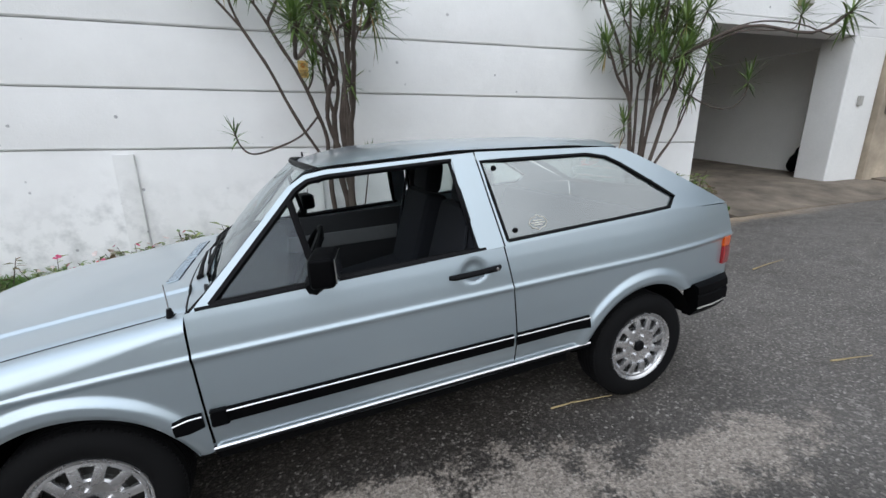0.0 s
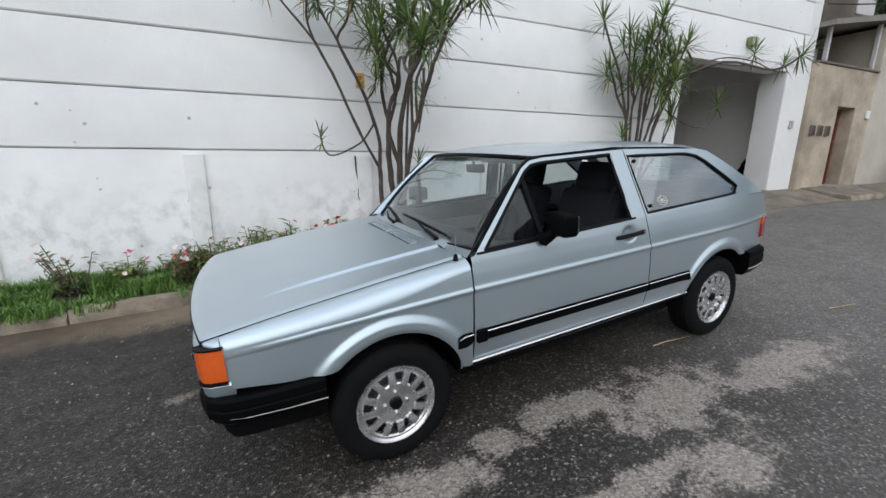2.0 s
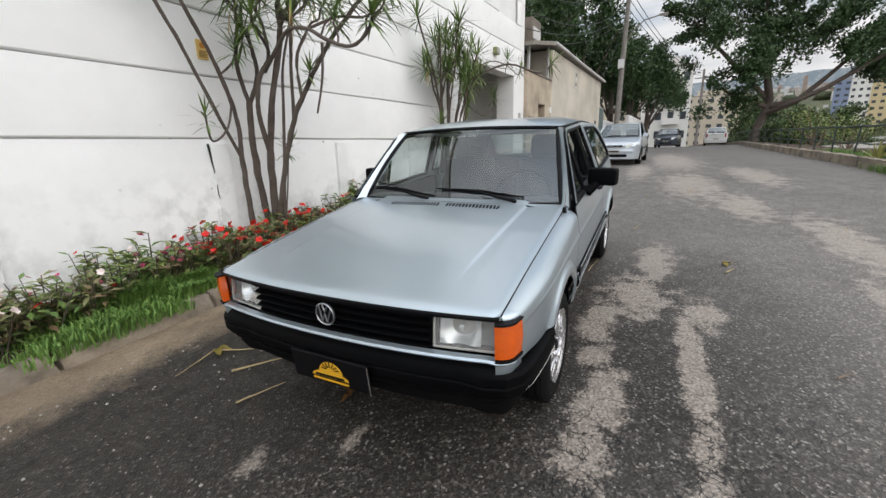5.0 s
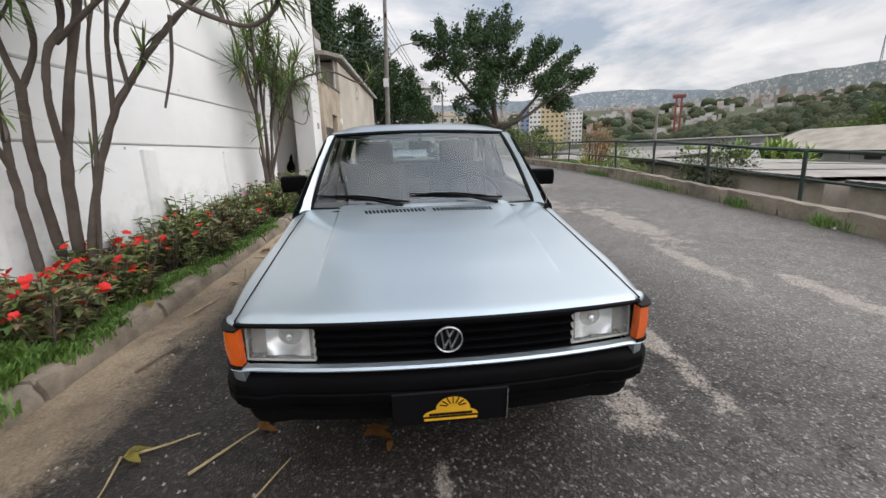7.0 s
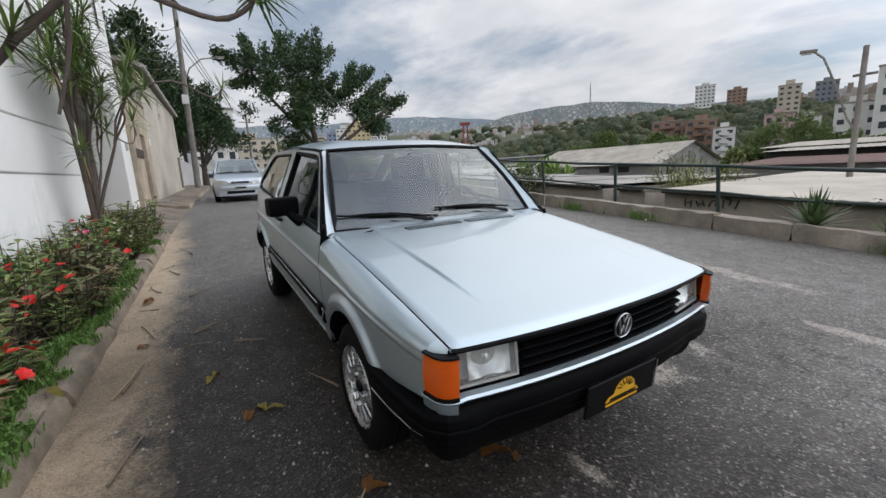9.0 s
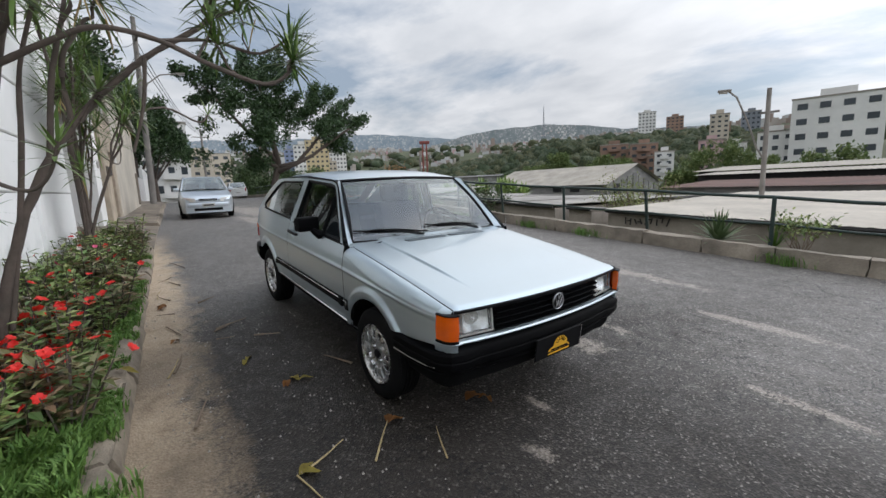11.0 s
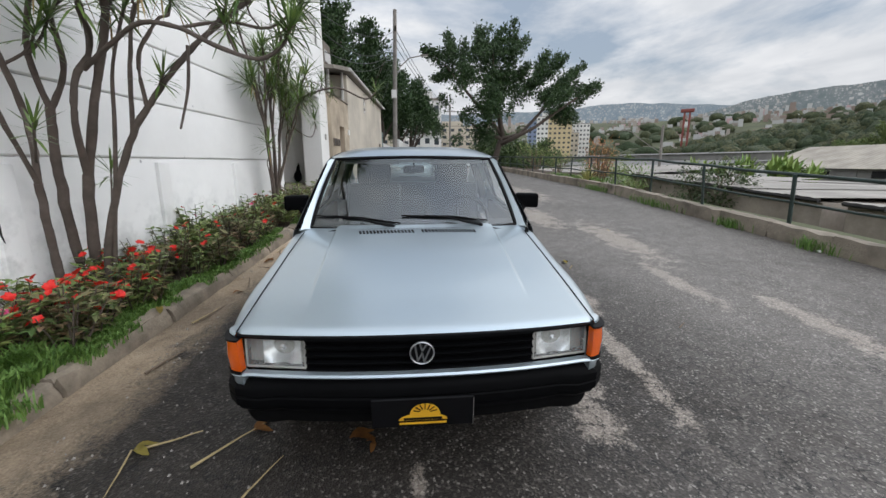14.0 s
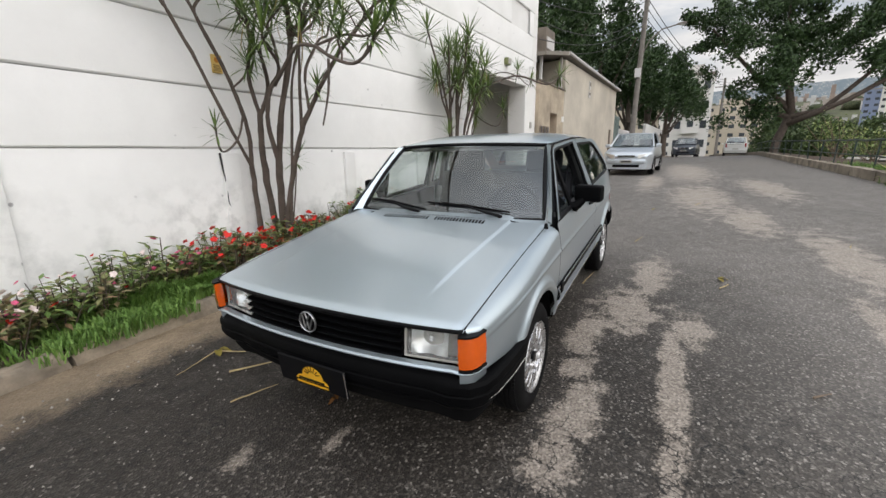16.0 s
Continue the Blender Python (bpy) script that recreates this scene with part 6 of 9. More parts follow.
BX, BY, BZ = 4.58, 4.56, gz(4.6) + 0.08
dragon_tree("dragon_tree", (BX, BY, BZ), [([(BX + x0, BY + y0, BZ - 0.1), (BX + x0 * 0.9, BY + y0, BZ + 0.45), (BX + x1, BY + y1, BZ + z1)], r * 1.15, r * 0.72, [(BX + x, BY + y, BZ + z) for x, y, z in tips]) for (x0, y0), (x1, y1, z1), tips, r in (
    ((-0.14, 0.0), (-0.22, 0.02, 1.5), ((-0.72, 0.0, 2.25), (-0.55, -0.15, 2.75), (-0.85, 0.1, 2.95)), 0.034),
    ((-0.08, 0.02), (-0.08, 0.05, 1.75), ((-0.15, 0.05, 2.6), (0.05, -0.2, 2.85), (-0.3, -0.1, 2.2)), 0.026),
    ((0.0, -0.02), (0.02, -0.02, 1.9), ((0.1, 0.05, 2.75), (-0.05, -0.3, 3.0), (0.3, -0.1, 2.5)), 0.034),
    ((0.08, 0.02), (0.18, 0.02, 1.55), ((0.25, 0.0, 2.3), (0.45, -0.1, 2.65), (0.35, 0.15, 2.95)), 0.027),
    ((0.14, -0.03), (0.36, -0.02, 1.25), ((0.5, -0.1, 2.1), (0.65, 0.0, 2.4), (0.75, -0.2, 2.75)), 0.030),
    ((0.18, 0.0), (0.50, -0.08, 1.05), ((0.72, -0.1, 1.75), (0.85, -0.2, 2.2)), 0.021),
    ((-0.12, -0.05), (-0.20, -0.35, 1.3), ((-0.35, -0.6, 1.95), (-0.2, -0.7, 2.4), (0.05, -0.55, 2.1)), 0.024),
    ((-0.16, 0.02), (-0.30, 0.0, 0.85), ((-0.36, -0.05, 1.3),), 0.014))],
    [([(BX + x, BY + y, BZ + z) for x, y, z in pts], r, 34, 0.32, 0) for pts, r in (
    (((0.55, -0.2, 2.25), (1.2, -0.45, 2.52), (2.0, -0.55, 2.55), (2.7, -0.6, 2.45), (2.95, -0.6, 2.62)), 0.010),
    (((0.6, -0.15, 2.2), (1.1, -0.4, 2.42), (1.6, -0.5, 2.45), (1.95, -0.55, 2.50), (2.05, -0.55, 2.72)), 0.009),
    (((0.5, -0.1, 1.75), (0.75, -0.3, 1.52), (1.05, -0.45, 1.45), (1.25, -0.5, 1.62), (1.28, -0.5, 1.85)), 0.009),
    (((-0.1, -0.5, 2.0), (0.2, -1.1, 2.25), (0.5, -1.6, 2.1), (0.75, -1.8, 2.3)), 0.016))],
    23, "slender multi-stemmed dragon tree beside the garage opening", 1.2)


# ---- bedding plants ----
def diamond(bm, p, d, length, width, fold=0.25):
    d = Vector(d).normalized()
    side = d.cross(Vector((0, 0, 1)))
    side = side.normalized() if side.length > 1e-3 else Vector((1, 0, 0))
    up = side.cross(d)
    a, c = bm.verts.new(p), bm.verts.new(Vector(p) + d * length)
    m = Vector(p) + d * length * 0.45
    l, r = bm.verts.new(m + side * width / 2 + up * width * fold), bm.verts.new(m - side * width / 2 + up * width * fold)
    bm.faces.new((a, l, c)); bm.faces.new((a, c, r))


def blossom_mesh(material, rnd):
    bm = bmesh.new()
    for k in range(5):
        a = k * math.tau / 5 + rnd.uniform(-0.15, 0.15)
        d = Vector((math.cos(a), math.sin(a), rnd.uniform(0.0, 0.45)))
        diamond(bm, (0, 0, 0), d, 0.028, 0.030, 0.1)
        diamond(bm, d * 0.006, Vector((math.cos(a + 0.6), math.sin(a + 0.6), 0.3)), 0.024, 0.026, 0.1)
    me = bpy.data.meshes.new("blossom")
    bm.to_mesh(me)
    bm.free()
    me.materials.append(material)
    return me


def bedding_kind(rnd, height, radius, n, material, long):
    bm, wood = bmesh.new(), bmesh.new()
    tops = []
    for s in range(9):
        a = rnd.uniform(0, math.tau)
        r = radius * math.sqrt(rnd.random())
        top = Vector((r * math.cos(a), r * math.sin(a), height * rnd.uniform(0.6, 1.1)))
        tube(wood, [(top.x * 0.15, top.y * 0.15, -0.03), (top.x * 0.6, top.y * 0.6, top.z * 0.5), top], [0.007, 0.005, 0.003], 4)
        tops.append(top)
        for k in range(n // 9):
            t = rnd.uniform(0.25, 1.0)
            p = Vector((top.x * t, top.y * t, top.z * t))
            b = rnd.uniform(0, math.tau)
            diamond(bm, p, (math.cos(b), math.sin(b), rnd.uniform(-0.35, 0.55)), long * rnd.uniform(0.7, 1.25), long * 0.42, rnd.uniform(0.05, 0.35))
    return bm, wood, tops


def bedding():
    rnd = random.Random(77)
    kinds = []
    for k in range(7):
        mat = BUSH if k % 2 else BUSH2
        kinds.append((*bedding_kind(rnd, rnd.uniform(0.32, 0.48), rnd.uniform(0.18, 0.27), 135, mat, rnd.uniform(0.075, 0.105)), mat))
    petals = {c: blossom_mesh(c, rnd) for c in (RED, PINK, PALE)}
    names = {RED: "dark-leaved bedding plant with red blossoms by the wall", PINK: "leafy bedding plant with pink blossoms by the wall", PALE: "leafy bedding plant with pale blossoms by the wall"}
    protos = []
    for bm, wood, tops, mat in kinds:
        fm, wm = bpy.data.meshes.new("foliage"), bpy.data.meshes.new("stem")
        bm.to_mesh(fm); wood.to_mesh(wm); bm.free(); wood.free()
        fm.materials.append(mat); wm.materials.append(BARK)
        protos.append((fm, wm, tops))
    spots = []
    x = -6.2
    while x < 5.55:
        depth = wy(x) - ky(x) - 0.2
        near = 0.12 if x > -0.4 else 0.60 if x < -1.9 else 0.42
        for r in range(5 if x > -1.9 else 2):
            y = wy(x) - (0.16 if x > -1.1 else 0.40) - (depth - near - (0.0 if x > -1.1 else 0.2)) * (r + rnd.uniform(0.0, 0.9)) / (5 if x > -1.9 else 2.0) * (1.0 if x > -1.9 else 0.55)
            if rnd.random() < (0.92 if x > -1.9 else 0.55):
                spots.append((x + rnd.uniform(-0.12, 0.12), y))
        x += 0.27
    for x, y in spots:
        fm, wm, tops = rnd.choice(protos)
        pal = rnd.random() < 0.75 if 3.2 < x < 5.4 else rnd.random() < 0.05
        pal = pal or (x < -0.9 and rnd.random() < 0.5)
        col = PALE if pal else PINK if rnd.random() < (0.30 if x < -0.3 else 0.06) else RED
        sc = rnd.uniform(0.75, 1.2) * (0.90 if x < -0.9 else 1.0)
        pl = thing("bedding_plant", pose(x, y, gz(x) + 0.09, rnd.uniform(-6, 6), rnd.uniform(-6, 6), rnd.uniform(0, 360)))
        pl.scale = (sc, sc, sc * rnd.uniform(0.85, 1.15))
        tagged(pl, names[col], "plant", "bedding plants along the wall")
        f = new("foliage", fm); f.parent = pl
        w = new("stem", wm); w.parent = pl
        many = (2, 3, 5, 6) if x < -0.6 else (4, 6, 8, 11) if x < 0.9 else (0, 0, 1, 2) if x < 2.8 else (0, 1, 2, 4)
        for k in range(rnd.choice(many)):
            t = rnd.choice(tops)
            b = new("blossom", petals[col])
            b.parent = pl
            s2 = rnd.uniform(0.75, 1.25)
            b.matrix_basis = pose(t.x + rnd.uniform(-0.06, 0.06), t.y + rnd.uniform(-0.06, 0.06), t.z + rnd.uniform(-0.02, 0.04), rnd.uniform(-45, 45), rnd.uniform(-45, 45), rnd.uniform(0, 360)) @ Matrix.Diagonal((s2, s2, s2, 1))


bedding()


def turf():
    rnd = random.Random(5)
    verts, faces = [], []
    def tuft(x, y, h, dz=0.09):
        z = gz(x) + dz
        for k in range(3):
            a = rnd.uniform(0, math.tau)
            hh = h * rnd.uniform(0.55, 1.3)
            lx, ly = math.cos(a) * hh * rnd.uniform(0.2, 0.8), math.sin(a) * hh * rnd.uniform(0.2, 0.8)
            sx, sy = -math.sin(a) * 0.0045, math.cos(a) * 0.0045
            ox, oy = rnd.uniform(-0.02, 0.02), rnd.uniform(-0.02, 0.02)
            i = len(verts)
            verts.extend([(x + ox - sx, y + oy - sy, z - 0.01), (x + ox + sx, y + oy + sy, z - 0.01), (x + ox + lx * 0.45 + sx, y + oy + ly * 0.45 + sy, z + hh * 0.7), (x + ox + lx * 0.45 - sx, y + oy + ly * 0.45 - sy, z + hh * 0.7), (x + ox + lx, y + oy + ly, z + hh * 0.92)])
            faces.extend([(i, i + 1, i + 2, i + 3), (i + 3, i + 2, i + 4)])
    for k in range(22000):
        x = rnd.uniform(-9, 5.75) if k % 3 else rnd.uniform(-5, 0)
        w = lerp(((-9, 1.15), (-2.0, 0.95), (-1.4, 0.62), (-0.9, 0.32), (-0.4, 0.20), (2.5, 0.13), (4.4, 0.13), (5.3, 0.8), (5.75, 0.9)), x)
        v = rnd.random() ** 0.8 * w
        if noise.noise(Vector((x * 1.6, v * 2.5, 4))) < -0.28:
            continue
        spill = (0.13 if x > -0.9 else 0.24) * rnd.random() if v < 0.25 and noise.noise(Vector((x * 2.1, 0, 8))) > -0.05 else 0.0
        lush = 0.75 + 0.6 * noise.noise(Vector((x * 2.6, v * 4, 12)))
        tuft(x, ky(x) + 0.13 + v - spill, (0.185 if x < -0.4 else 0.10) * lush * (0.6 if spill else 1.0), 0.10)
    for cx, n, s in ((1.6, 46, 0.16), (2.9, 40, 0.15), (-1.5, 40, 0.12), (7.8, 70, 0.5), (5.0, 60, 0.4), (9.6, 120, 0.7), (12.0, 200, 1.0)):
        for k in range(n):
            tuft(cx + rnd.gauss(0, s), kr(cx) - 0.30 - abs(rnd.gauss(0, 0.25)) if n > 100 else kr(cx) + abs(rnd.gauss(0, 0.05)), 0.16, 0.23 if n > 100 else 0.085)
    me = bpy.data.meshes.new("grass")
    me.from_pydata(verts, [], faces)
    me.materials.append(TURF)
    g = new("grass", me)
    tagged(g, "fresh green grass blades along the kerb", "grass", kind="stuff")


turf()

# ---- railing on the valley side ----
POST_X = [0.57 + 1.79 * k for k in range(-6, 20)]


def rail_y(x):
    return kr(x) - 0.38


def railing():
    o = Vector((0.57, rail_y(0.57), gh(0.57, -3.3)))
    rl = thing("railing", Matrix.Translation(o))
    tagged(rl, "dark green steel pipe railing along the street edge", "railing")
    rnd = random.Random(8)
    post = None
    for x in POST_X:
        m = Matrix.Translation(Vector((x, rail_y(x), gh(x, -3.3))) - o) @ Euler((rnd.uniform(-0.05, 0.05), rnd.uniform(-0.05, 0.05) + 0.03, rnd.uniform(-0.2, 0.2))).to_matrix().to_4x4()
        if post is None:
            post = part("post", boxed(-0.026, 0.026, -0.016, 0.016, -0.05, 0.875, 0.006, 1), STEEL_GREEN, rl, m=m)
        else:
            again(post, m)
    for h, r in ((0.885, 0.025), (0.485, 0.019)):
        pts = []
        for x in POST_X:
            pts.append(Vector((x, rail_y(x) + rnd.uniform(-0.01, 0.01), gh(x, -3.3) + h + rnd.uniform(-0.012, 0.012))) - o)
            pts.append(Vector((x + 0.9, rail_y(x + 0.9), gh(x + 0.9, -3.3) + h - 0.012 + rnd.uniform(-0.012, 0.006))) - o)
        part("rail", tube(bmesh.new(), pts, r, 8), STEEL_GREEN, rl, angle=60)


railing()

# ---- poles, lamp, cables ----
POLE = surf("weathered_concrete_pole", (0.24, 0.22, 0.20), 0.9, vary=0.3, big=3, fine=40, bump=0.3)
CABLE = surf("black_cable", (0.015, 0.015, 0.016), 0.7, vary=0.1, bump=0)


def lamp_head(parent, p, d, label):
    bm = bmesh.new()
    m = Matrix.Translation(p) @ Vector(d).to_track_quat("X", "Z").to_matrix().to_4x4()
    box(bm, (0.46, 0.19, 0.10), m @ Matrix.Translation((0.2, 0, 0)), 0.04, 2)
    h = part("lamp_head", bm, POLE, parent, label)
    part("lens", box(bmesh.new(), (0.30, 0.14, 0.05), m @ Matrix.Translation((0.24, 0, -0.07)), 0.02, 2), LAMP_GREY, h)


pole = thing("utility_pole", Matrix.Translation((25.3, 2.85, gz(25.2) + 0.1)))
tagged(pole, "tall weathered utility pole with a street lamp arm", "pole")
part("shaft", rod(bmesh.new(), (0, 0, 0), (-0.3, -0.25, 9.8), 0.17, 0.11, 12), POLE, pole)
part("lamp_arm", tube(bmesh.new(), [(-0.15, -0.1, 5.6), (-0.25, -0.5, 6.5), (-0.35, -1.1, 7.0), (-0.4, -1.9, 7.15)], 0.035, 6), POLE, pole)
lamp_head(pole, (-0.4, -1.85, 7.15), (0, -1, 0.08), "grey street lamp head")
part("crossarm", boxed(-1.1, 0.7, -0.32, -0.2, 8.6, 8.72, 0.01, 1), POLE, pole)
part("meter_box", boxed(-0.35, -0.12, -0.22, 0.1, 4.6, 5.1, 0.02, 1), GARAGE_GREY, pole)
pole2 = thing("utility_pole", Matrix.Translation((57.0, -4.4, gz(57.0))))
tagged(pole2, "distant utility pole beside the street", "pole")
part("shaft", rod(bmesh.new(), (0, 0, -0.3), (0, 0, 8.9), 0.17, 0.11, 10), POLE, pole2)
part("crossarm", boxed(-0.06, 0.06, -0.9, 0.9, 7.9, 8.0, 0.01, 1), POLE, pole2)


def cable(a, b, sag, r=0.012, n=16):
    a, b = Vector(a), Vector(b)
    c = thing("overhead_cable", Matrix.Translation(a))
    tagged(c, "thin black overhead cable", "cable", "overhead cables")
    pts = [a.lerp(b, k / n) - a + Vector((0, 0, -sag * 4 * (k / n) * (1 - k / n))) for k in range(n + 1)]
    part("wire", tube(bmesh.new(), pts, r, 5), CABLE, c, angle=60)


top = (25.0, 2.62, 9.4)
for dz, yy, s in ((0.0, 4.50, 0.5), (-0.5, 4.47, 0.8), (-1.0, 4.44, 0.6)):
    cable((top[0], top[1], top[2] + dz), (9.88, yy, 5.4 + dz), s, 0.014)
for dz in (0.1, -0.4, -0.9):
    cable((top[0], top[1], top[2] + dz), (57.0, -4.4 + 0.5 * dz, 9.0 + dz * 0.6), 1.0, 0.02)
cable((25.0, 2.62, 8.0), (21.8, 3.50, 4.5), 0.15, 0.012)
cable((25.0, 2.62, 8.3), (12.6, 4.18, 4.5), 0.5, 0.012)

pole3 = thing("utility_pole", Matrix.Translation((34.7, -22.0, -6.5)))
tagged(pole3, "thin pole with a lamp arm among the roofs", "pole")
part("shaft", rod(bmesh.new(), (0, 0, 0), (0, 0, 11.1), 0.15, 0.11, 10), POLE, pole3)
part("lamp_arm", tube(bmesh.new(), [(0, 0, 8.6), (0.9, 1.3, 9.7), (1.5, 2.2, 10.6), (1.8, 2.7, 10.8)], 0.04, 6), POLE, pole3)
lamp_head(pole3, (1.75, 2.6, 10.8), (0.6, 0.9, 0.05), "grey street lamp head")
lampR = thing("street_lamp", Matrix.Translation((2.15, -15.6, -6.75)))
tagged(lampR, "grey concrete pole with a curved street lamp arm", "lamp")
part("shaft", rod(bmesh.new(), (0, 0, 0), (0.02, 0.05, 11.1), 0.115, 0.075, 12), POLE, lampR)
part("lamp_arm", tube(bmesh.new(), [(0.02, 0.05, 8.45), (0.25, 0.14, 8.9), (0.6, 0.27, 10.0), (0.95, 0.40, 10.9), (1.25, 0.50, 11.2)], 0.035, 6), POLE, lampR)
lamp_head(lampR, (1.15, 0.46, 11.18), (1, 0.38, 0.05), "grey street lamp head")
part("bracket", boxed(-0.3, 0.3, -0.16, -0.08, 10.2, 10.28, 0.01, 1), POLE, lampR)

# ---- small things on and by the walls ----
sign_y = surf("yellow_sign", (0.72, 0.50, 0.16), 0.5, vary=0.15)
sg = thing("warning_sign", WALL @ Matrix.Translation((0.195, -0.012, 2.19)))
tagged(sg, "small faded yellow notice on the white wall", "sign")
part("plate", boxed(-0.055, 0.055, -0.004, 0.010, -0.09, 0.09, 0.003, 1), sign_y, sg)
part("symbol", lathe(bmesh.new(), [(0.0, -0.002), (0.026, -0.002), (0.028, 0.003)], 20, Matrix.Translation((0, -0.0055, 0.038))), surf("faded_orange", (0.55, 0.22, 0.03), 0.6), sg)
for k in range(5):
    part("writing_bar", boxed(-0.040, 0.040 - 0.01 * (k % 2), -0.0075, -0.003, -0.018 - 0.0135 * k, -0.011 - 0.0135 * k), surf("faded_brown_print", (0.28, 0.18, 0.06), 0.7, bump=0) if k == 0 else bpy.data.materials["faded_brown_print"], sg)
wc = thing("loose_wire", WALL @ Matrix.Translation((0.095, -0.03, -0.085)))
tagged(wc, "loose black wire hanging down the white wall", "cable")
part("wire", tube(bmesh.new(), [(0, 0.01, 1.37), (0.005, -0.005, 1.2), (0.03, 0.0, 1.02), (0.02, -0.01, 0.86), (0.06, 0.0, 0.7), (0.075, 0, 0.5), (0.08, 0, 0.3)], [0.011, 0.009, 0.006, 0.006, 0.006, 0.005, 0.005], 6), CABLE, wc)
wl = thing("wall_lamp", WALL @ Matrix.Translation((7.68, -0.05, 3.44)))
tagged(wl, "small greenish floodlight fixed on the white wall", "lamp")
part("housing", boxed(-0.11, 0.11, -0.05, 0.05, -0.08, 0.08, 0.02, 2), surf("greenish_housing", (0.22, 0.24, 0.10), 0.5), wl)
part("lens", boxed(-0.09, 0.09, -0.065, -0.05, -0.06, 0.06, 0.008, 1), LAMP_GREY, wl)
cctv = thing("security_camera", WALL @ Matrix.Translation((9.34, -0.06, 3.54)))
tagged(cctv, "small white security camera on the wall corner", "camera")
part("bracket", rod(bmesh.new(), (0, 0.07, 0.04), (0, 0, 0), 0.015), PLASTER_WHITE, cctv)
part("body", rod(bmesh.new(), (0, 0, 0), (-0.12, -0.08, -0.03), 0.035, seg=12), PLASTER_WHITE, cctv)
bell = thing("doorbell", WALL @ Matrix.Translation((9.46, -0.04, 2.01)))
tagged(bell, "grey intercom box on the white pillar", "intercom")
part("box", boxed(-0.05, 0.05, -0.02, 0.02, -0.08, 0.08, 0.006, 1), LAMP_GREY, bell)
for i, x in enumerate((10.10, 10.40, 10.70)):
    mb = thing("meter_box", WALL @ Matrix.Translation((x, HP - 0.02, 1.91)))
    tagged(mb, "small dark meter box set in the brown wall", "meter box", "meter boxes beside the door")
    part("frame", boxed(-0.08, 0.08, -0.02, 0.03, -0.11, 0.11, 0.006, 1), DIRTY_CONCRETE, mb)
    part("door", boxed(-0.06, 0.06, -0.03, -0.018, -0.09, 0.09, 0.004, 1), surf("dark_meter_door", (0.06, 0.05, 0.05), 0.6) if i == 0 else bpy.data.materials["dark_meter_door"], mb)
ib = thing("intercom", WALL @ Matrix.Translation((12.28, HP - 0.03, 2.33)))
tagged(ib, "pale intercom panel beside the brown door", "intercom")
part("box", boxed(-0.07, 0.07, -0.02, 0.03, -0.09, 0.09, 0.006, 1), PLASTER_WHITE, ib)

# black bag in the garage
bag = bmesh.new()
bmesh.ops.create_icosphere(bag, subdivisions=3, radius=0.28)
for v in bag.verts:
    k = 1 + 0.18 * noise.noise(v.co * 7)
    v.co = Vector((v.co.x * k * 0.9, v.co.y * k * 0.9, (v.co.z + 0.28) * (1.5 if v.co.z > 0 else 1.0) * k))
    if v.co.z > 0.45:
        v.co.x *= 0.45; v.co.y *= 0.45; v.co.z *= 1.15
bg = part("rubbish_bag", bag, PLASTIC, m=WALL @ pose(9.47, 0.86, gz(9.4) + 0.29, 0, 16, 0) @ Matrix.Diagonal((0.50, 0.45, 0.58, 1)), angle=60)
tagged(bg, "crumpled black rubbish bag on the garage floor", "bag")

# ---- litter on the asphalt ----
STRAW = surf("dry_straw", (0.42, 0.33, 0.17), 0.8, vary=0.3, big=20, fine=120)
TWIG = surf("dry_twig", (0.20, 0.15, 0.11), 0.9, vary=0.3, big=20, fine=120)
YLEAF = surf("yellowed_leaf", (0.36, 0.29, 0.06), 0.7, vary=0.4, big=25, fine=120)
BLEAF = surf("brown_leaf", (0.28, 0.12, 0.03), 0.8, vary=0.4, big=25, fine=120)


def twig(a, b, r, material, name, label, rnd):
    za, zb = gh(*a), gh(*b)
    A_, B_ = Vector((a[0], a[1], za + r + 0.006)), Vector((b[0], b[1], zb + r + 0.006))
    o = A_.lerp(B_, 0.5)
    n = 6
    side = (B_ - A_).cross(Vector((0, 0, 1))).normalized()
    w = rnd.uniform(-0.05, 0.05) * (B_ - A_).length
    pts = [A_.lerp(B_, k / n) - o + side * w * math.sin(math.pi * k / n) + Vector((0, 0, abs(rnd.gauss(0, 0.002)))) for k in range(n + 1)]
    t = part(name, tube(bmesh.new(), pts, [r * (1.1 - 0.7 * k / n) for k in range(n + 1)], 5), material, m=Matrix.Translation(o), angle=60)
    tagged(t, label, "twig" if name == "fallen_twig" else "straw", "dry litter on the asphalt")


